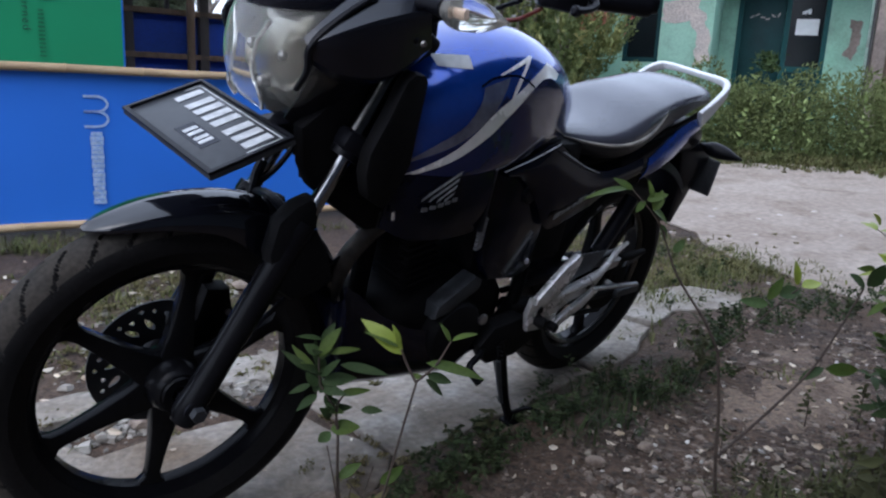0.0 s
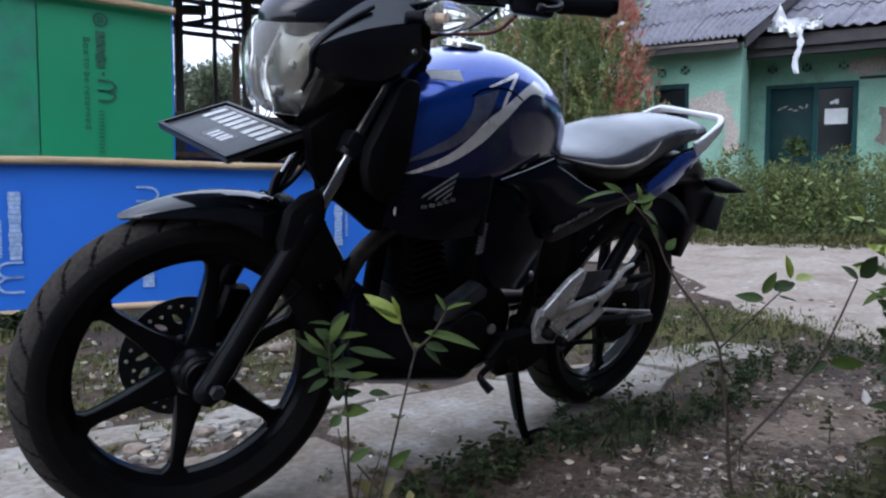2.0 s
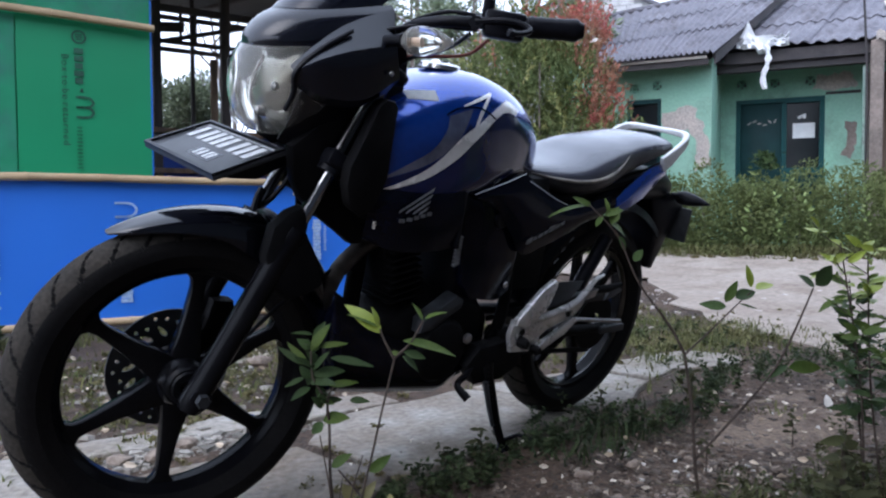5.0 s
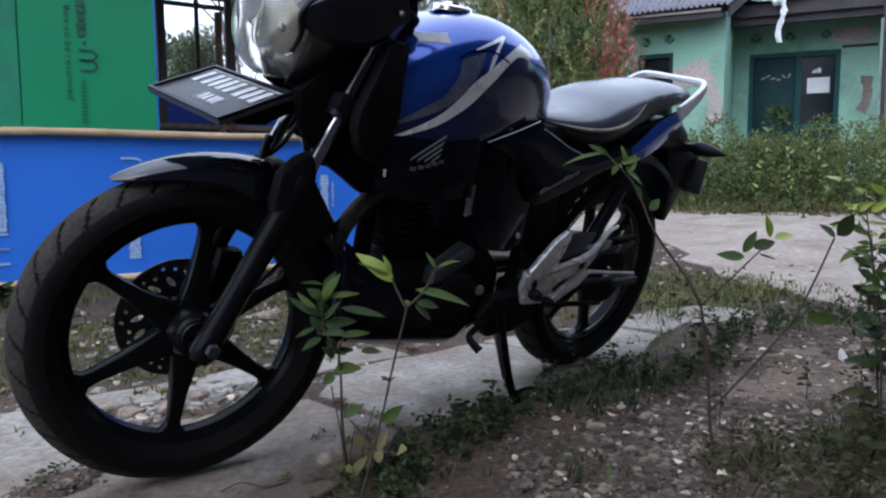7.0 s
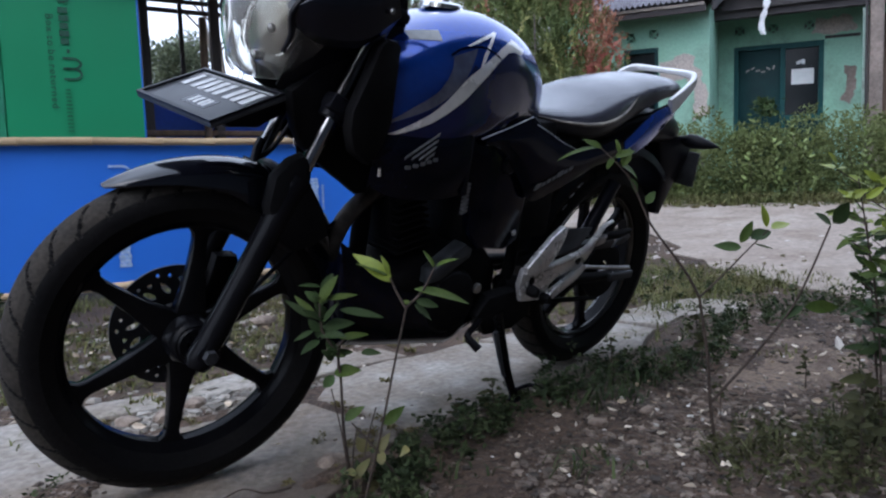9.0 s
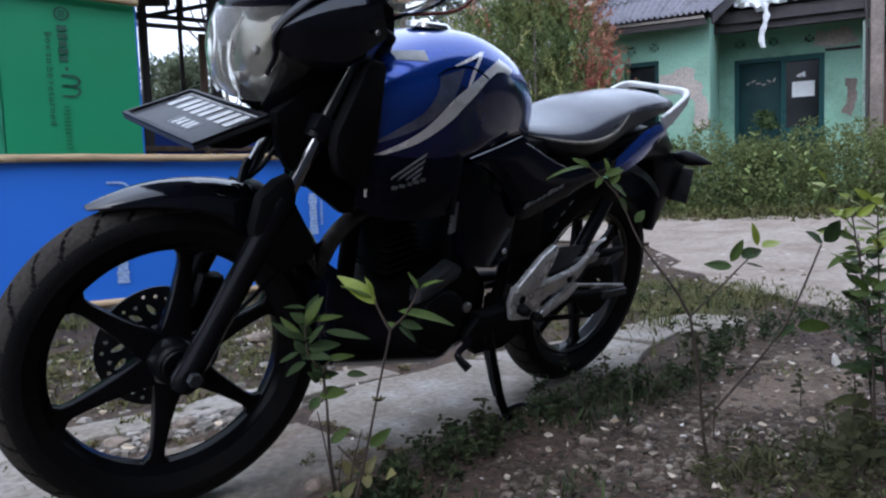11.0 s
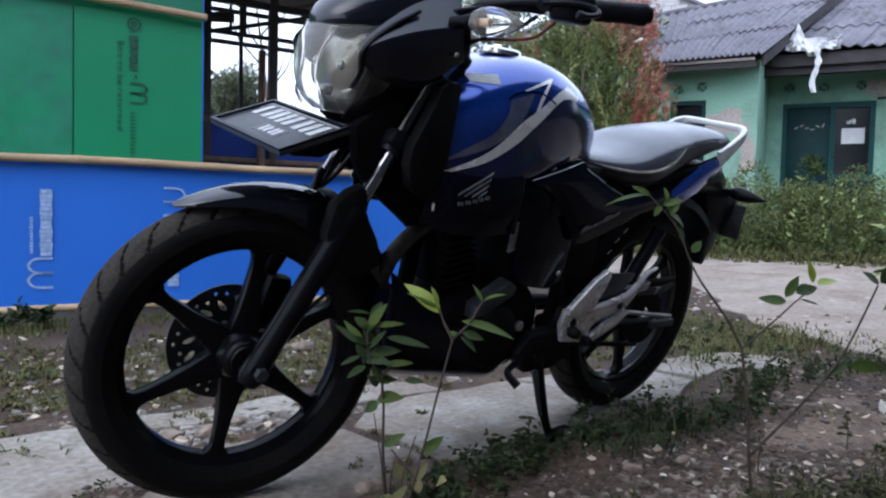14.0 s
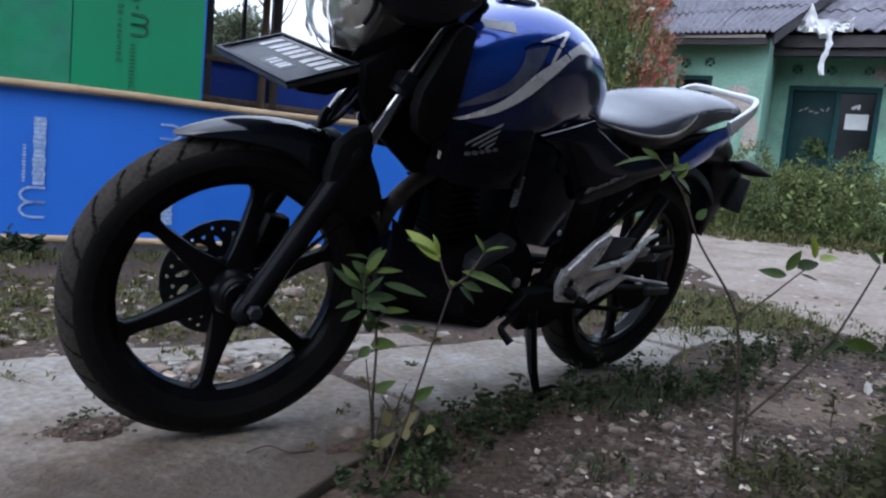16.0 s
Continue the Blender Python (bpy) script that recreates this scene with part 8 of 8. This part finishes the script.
# the leafy one beside it
extra = []
for k, (x, y, z) in enumerate([(0.195, -0.268, 0.335), (0.185, -0.262, 0.300), (0.205, -0.283, 0.262), (0.190, -0.258, 0.365)]):
    extra += whorl((x, y, z), 5, 0.052, 0.019, "leaf_dark", 400 + k, 0.7, 0.9 * k)
for k in range(4):
    extra += whorl((0.222 + 0.018 * k, -0.300 - 0.016 * k, 0.045 + 0.018 * (k % 2)), 2, 0.055, 0.026, "leaf_old", 420 + k, 0.9, 1.3 * k)
sapling("leafy sapling with many dull green leaves", [
    ([(0.222, -0.298, -0.012), (0.213, -0.290, 0.112), (0.210, -0.285, 0.263), (0.191, -0.266, 0.309), (0.189, -0.264, 0.362)], 0.0036, 0.0018),
    ([(0.210, -0.286, 0.236), (0.213, -0.287, 0.277), (0.222, -0.296, 0.296)], 0.003, 0.0016),
    ([(0.30, -0.375, -0.012), (0.26, -0.335, 0.07), (0.225, -0.300, 0.13)], 0.003, 0.0018),
    ([(0.215, -0.302, -0.012), (0.206, -0.296, 0.10), (0.196, -0.280, 0.20)], 0.0022, 0.0012), ([(0.236, -0.310, -0.012), (0.242, -0.318, 0.08), (0.258, -0.334, 0.16)], 0.0022, 0.0010),
    ([(0.228, -0.305, -0.012), (0.224, -0.300, 0.06), (0.232, -0.306, 0.12)], 0.0020, 0.0010)], [
    ((0.189, -0.264, 0.362), (0.023, -0.021, 0.053), 0.064, 0.028, "leaf"), ((0.187, -0.262, 0.332), (-0.032, 0.031, 0.046), 0.066, 0.018, "leaf"),
    ((0.179, -0.254, 0.336), (-0.036, 0.035, 0.035), 0.062, 0.016, "leaf_dark"), ((0.197, -0.271, 0.371), (0.042, -0.040, 0.010), 0.060, 0.015, "leaf"),
    ((0.192, -0.267, 0.316), (0.041, -0.039, 0.015), 0.060, 0.030, "leaf_dark"), ((0.214, -0.288, 0.295), (0.038, -0.037, 0.012), 0.054, 0.017, "leaf"),
    ((0.215, -0.290, 0.350), (0.060, -0.058, -0.012), 0.086, 0.022, "leaf_dark"), ((0.242, -0.315, 0.266), (0.025, -0.024, 0.003), 0.038, 0.018, "leaf_dark"),
    ((0.204, -0.279, 0.227), (0.032, -0.032, 0.014), 0.050, 0.036, "leaf"), ((0.179, -0.255, 0.311), (-0.028, 0.027, -0.016), 0.044, 0.016, "leaf_dark"),
    ((0.204, -0.279, 0.224), (-0.014, 0.012, -0.020), 0.034, 0.024, "leaf_dark"), ((0.192, -0.266, 0.394), (-0.029, 0.028, 0.011), 0.044, 0.014, "leaf_dark"),
    ((0.195, -0.271, 0.291), (0.010, -0.009, -0.014), 0.030, 0.022, "leaf_dark"), ((0.215, -0.291, 0.135), (0.023, -0.022, 0.028), 0.045, 0.024, "leaf"),
    ((0.268, -0.342, 0.126), (0.026, -0.025, 0.029), 0.052, 0.026, "leaf"), ((0.200, -0.275, 0.268), (0.020, -0.019, -0.005), 0.030, 0.018, "leaf")] + extra, M, 2)
# the tall twiggy sapling at the edge of the gravel
sapling("tall bare-stemmed twiggy sapling with a few leaves", [
    ([(0.955, -0.667, -0.015), (0.949, -0.661, 0.047), (0.943, -0.654, 0.182), (0.932, -0.641, 0.308)], 0.0043, 0.0032),
    ([(0.932, -0.641, 0.308), (0.910, -0.619, 0.368), (0.855, -0.566, 0.475), (0.823, -0.533, 0.577), (0.778, -0.489, 0.646)], 0.0034, 0.0013),
    ([(0.932, -0.641, 0.308), (0.979, -0.685, 0.369), (1.014, -0.718, 0.417), (1.042, -0.745, 0.453)], 0.0026, 0.0014),
    ([(0.948, -0.660, 0.068), (1.039, -0.745, 0.207), (1.083, -0.786, 0.286), (1.109, -0.810, 0.358), (1.140, -0.838, 0.457)], 0.0034, 0.0021)], [
    ((0.999, -0.704, 0.416), (-0.041, 0.039, 0.007), 0.060, 0.026, "leaf_dark"), ((0.998, -0.702, 0.426), (0.021, -0.020, 0.050), 0.056, 0.026, "leaf"),
    ((1.039, -0.742, 0.459), (-0.005, 0.006, 0.051), 0.052, 0.022, "leaf_lime"), ((1.047, -0.749, 0.456), (0.027, -0.026, 0.014), 0.042, 0.034, "leaf_lime"),
    ((1.014, -0.718, 0.435), (0.030, -0.028, 0.018), 0.050, 0.036, "leaf_dark"), ((1.021, -0.724, 0.423), (0.031, -0.031, -0.012), 0.044, 0.006, "leaf_dark"),
    ((1.142, -0.840, 0.460), (-0.018, 0.018, 0.024), 0.044, 0.036, "leaf_dark"), ((1.144, -0.842, 0.463), (0.032, -0.030, 0.048), 0.060, 0.046, "leaf_dark"),
    ((1.100, -0.803, 0.280), (0.059, -0.056, -0.002), 0.084, 0.034, "leaf"), ((1.098, -0.800, 0.282), (-0.039, 0.037, -0.031), 0.058, 0.026, "leaf_dark")], M, 3)
sapling("slender twig with pale green leaves reaching past the rear wheel", [
    ([(0.835, -0.545, 0.552), (0.826, -0.536, 0.572), (0.820, -0.530, 0.590)], 0.0013, 0.0010)], [
    ((0.778, -0.489, 0.644), (-0.067, 0.064, -0.008), 0.094, 0.026, "leaf"), ((0.782, -0.493, 0.642), (-0.027, 0.026, 0.022), 0.046, 0.016, "leaf"),
    ((0.800, -0.511, 0.621), (-0.011, 0.010, -0.020), 0.030, 0.018, "leaf"), ((0.802, -0.513, 0.621), (0.031, -0.029, 0.020), 0.048, 0.022, "leaf"),
    ((0.814, -0.524, 0.602), (0.010, -0.009, 0.036), 0.044, 0.026, "leaf"), ((0.810, -0.520, 0.627), (-0.004, 0.004, 0.034), 0.036, 0.012, "leaf"),
    ((0.812, -0.522, 0.604), (0.020, -0.019, -0.016), 0.046, 0.034, "leaf"), ((0.848, -0.558, 0.520), (0.014, -0.014, 0.020), 0.034, 0.024, "leaf_dark"),
    ((0.826, -0.536, 0.575), (0.013, -0.012, -0.034), 0.040, 0.020, "leaf_dark")], M, 4)
# the bushy ones with yellow-green tips
def bushy(label, stem, low, high, seed, lime, size=0.046):
    """A sapling whose stem carries whorls of small leaves from one height to another, younger towards the top, with short side twigs."""
    rng = np.random.default_rng(seed)
    rows, stems = [], [(stem, 0.0030, 0.0014)]
    for k, z in enumerate(np.arange(low, high, 0.030)):
        p = np.array([np.interp(z, [q[2] for q in stem], [q[i] for q in stem]) for i in (0, 1)] + [z])
        a = 2.4 * k + rng.uniform(0, 1)
        tip = p + 0.045 * np.array([math.cos(a), math.sin(a), 0.7]) * rng.uniform(0.6, 1.1)
        stems.append(([p, (p + tip) / 2, tip], 0.0014, 0.0008))
        kind = "leaf_lime" if z > lime else ("leaf" if rng.random() < 0.6 and z > 0.27 else "leaf_dark")
        rows += whorl(tip, 4, size, size * 0.42, kind, seed + k, 0.45, 0.7 * k) + whorl(p, 2, size * 0.9, size * 0.4, kind, seed + 40 + k, 0.45, a)
    return sapling(label, stems, rows, M, seed)


bushy("bushy sapling with yellow-green young leaves, coloured paler as if lit", [(1.191, -0.936, -0.015), (1.184, -0.925, 0.25), (1.150, -0.889, 0.56)], 0.22, 0.57, 500, 0.42)
bushy("bushy sapling with yellow-green young leaves, coloured paler as if lit", [(1.232, -0.960, -0.015), (1.214, -0.936, 0.25), (1.194, -0.931, 0.53)], 0.16, 0.54, 600, 0.40)
bushy("bushy sapling with yellow-green young leaves, coloured paler as if lit", [(1.347, -1.005, -0.015), (1.342, -1.000, 0.25), (1.332, -0.990, 0.53)], 0.13, 0.54, 700, 0.38)
bushy("bushy sapling with dull green leaves", [(1.305, -0.900, -0.015), (1.276, -0.888, 0.25), (1.272, -0.870, 0.47)], 0.12, 0.48, 800, 0.46)


def seedling(x, y, h, seed, label="small leafy weed on the earth"):
    rows = []
    for k in range(4):
        rows += whorl((x, y, h * (0.4 + 0.2 * k)), 4, h * 0.30, h * 0.13, "weed_olive", seed + k, 0.4, 0.8 * k)
    z = float(ground_z(x, y))
    sapling(label, [([(x, y, z - 0.01), (x + 0.004, y, h * 0.5), (x, y, h)], 0.002, 0.001)], rows, M, seed, "weed")


seedling(0.69, -0.235, 0.10, 301)
seedling(0.60, -0.20, 0.07, 302)
seedling(1.12, -0.60, 0.07, 303)
seedling(1.45, -0.68, 0.08, 304)
seedling(1.50, -0.36, 0.13, 305, "small weed with dry flower heads")
seedling(1.58, -0.30, 0.15, 306, "small weed with dry flower heads")
seedling(1.22, -0.22, 0.10, 307)
seedling(0.98, -0.96, 0.17, 308, "leafy weed on bare earth")
seedling(1.06, -0.93, 0.14, 309, "leafy weed on bare earth")
seedling(0.90, -0.98, 0.12, 310, "leafy weed on bare earth")
seedling(1.55, -0.78, 0.10, 311)
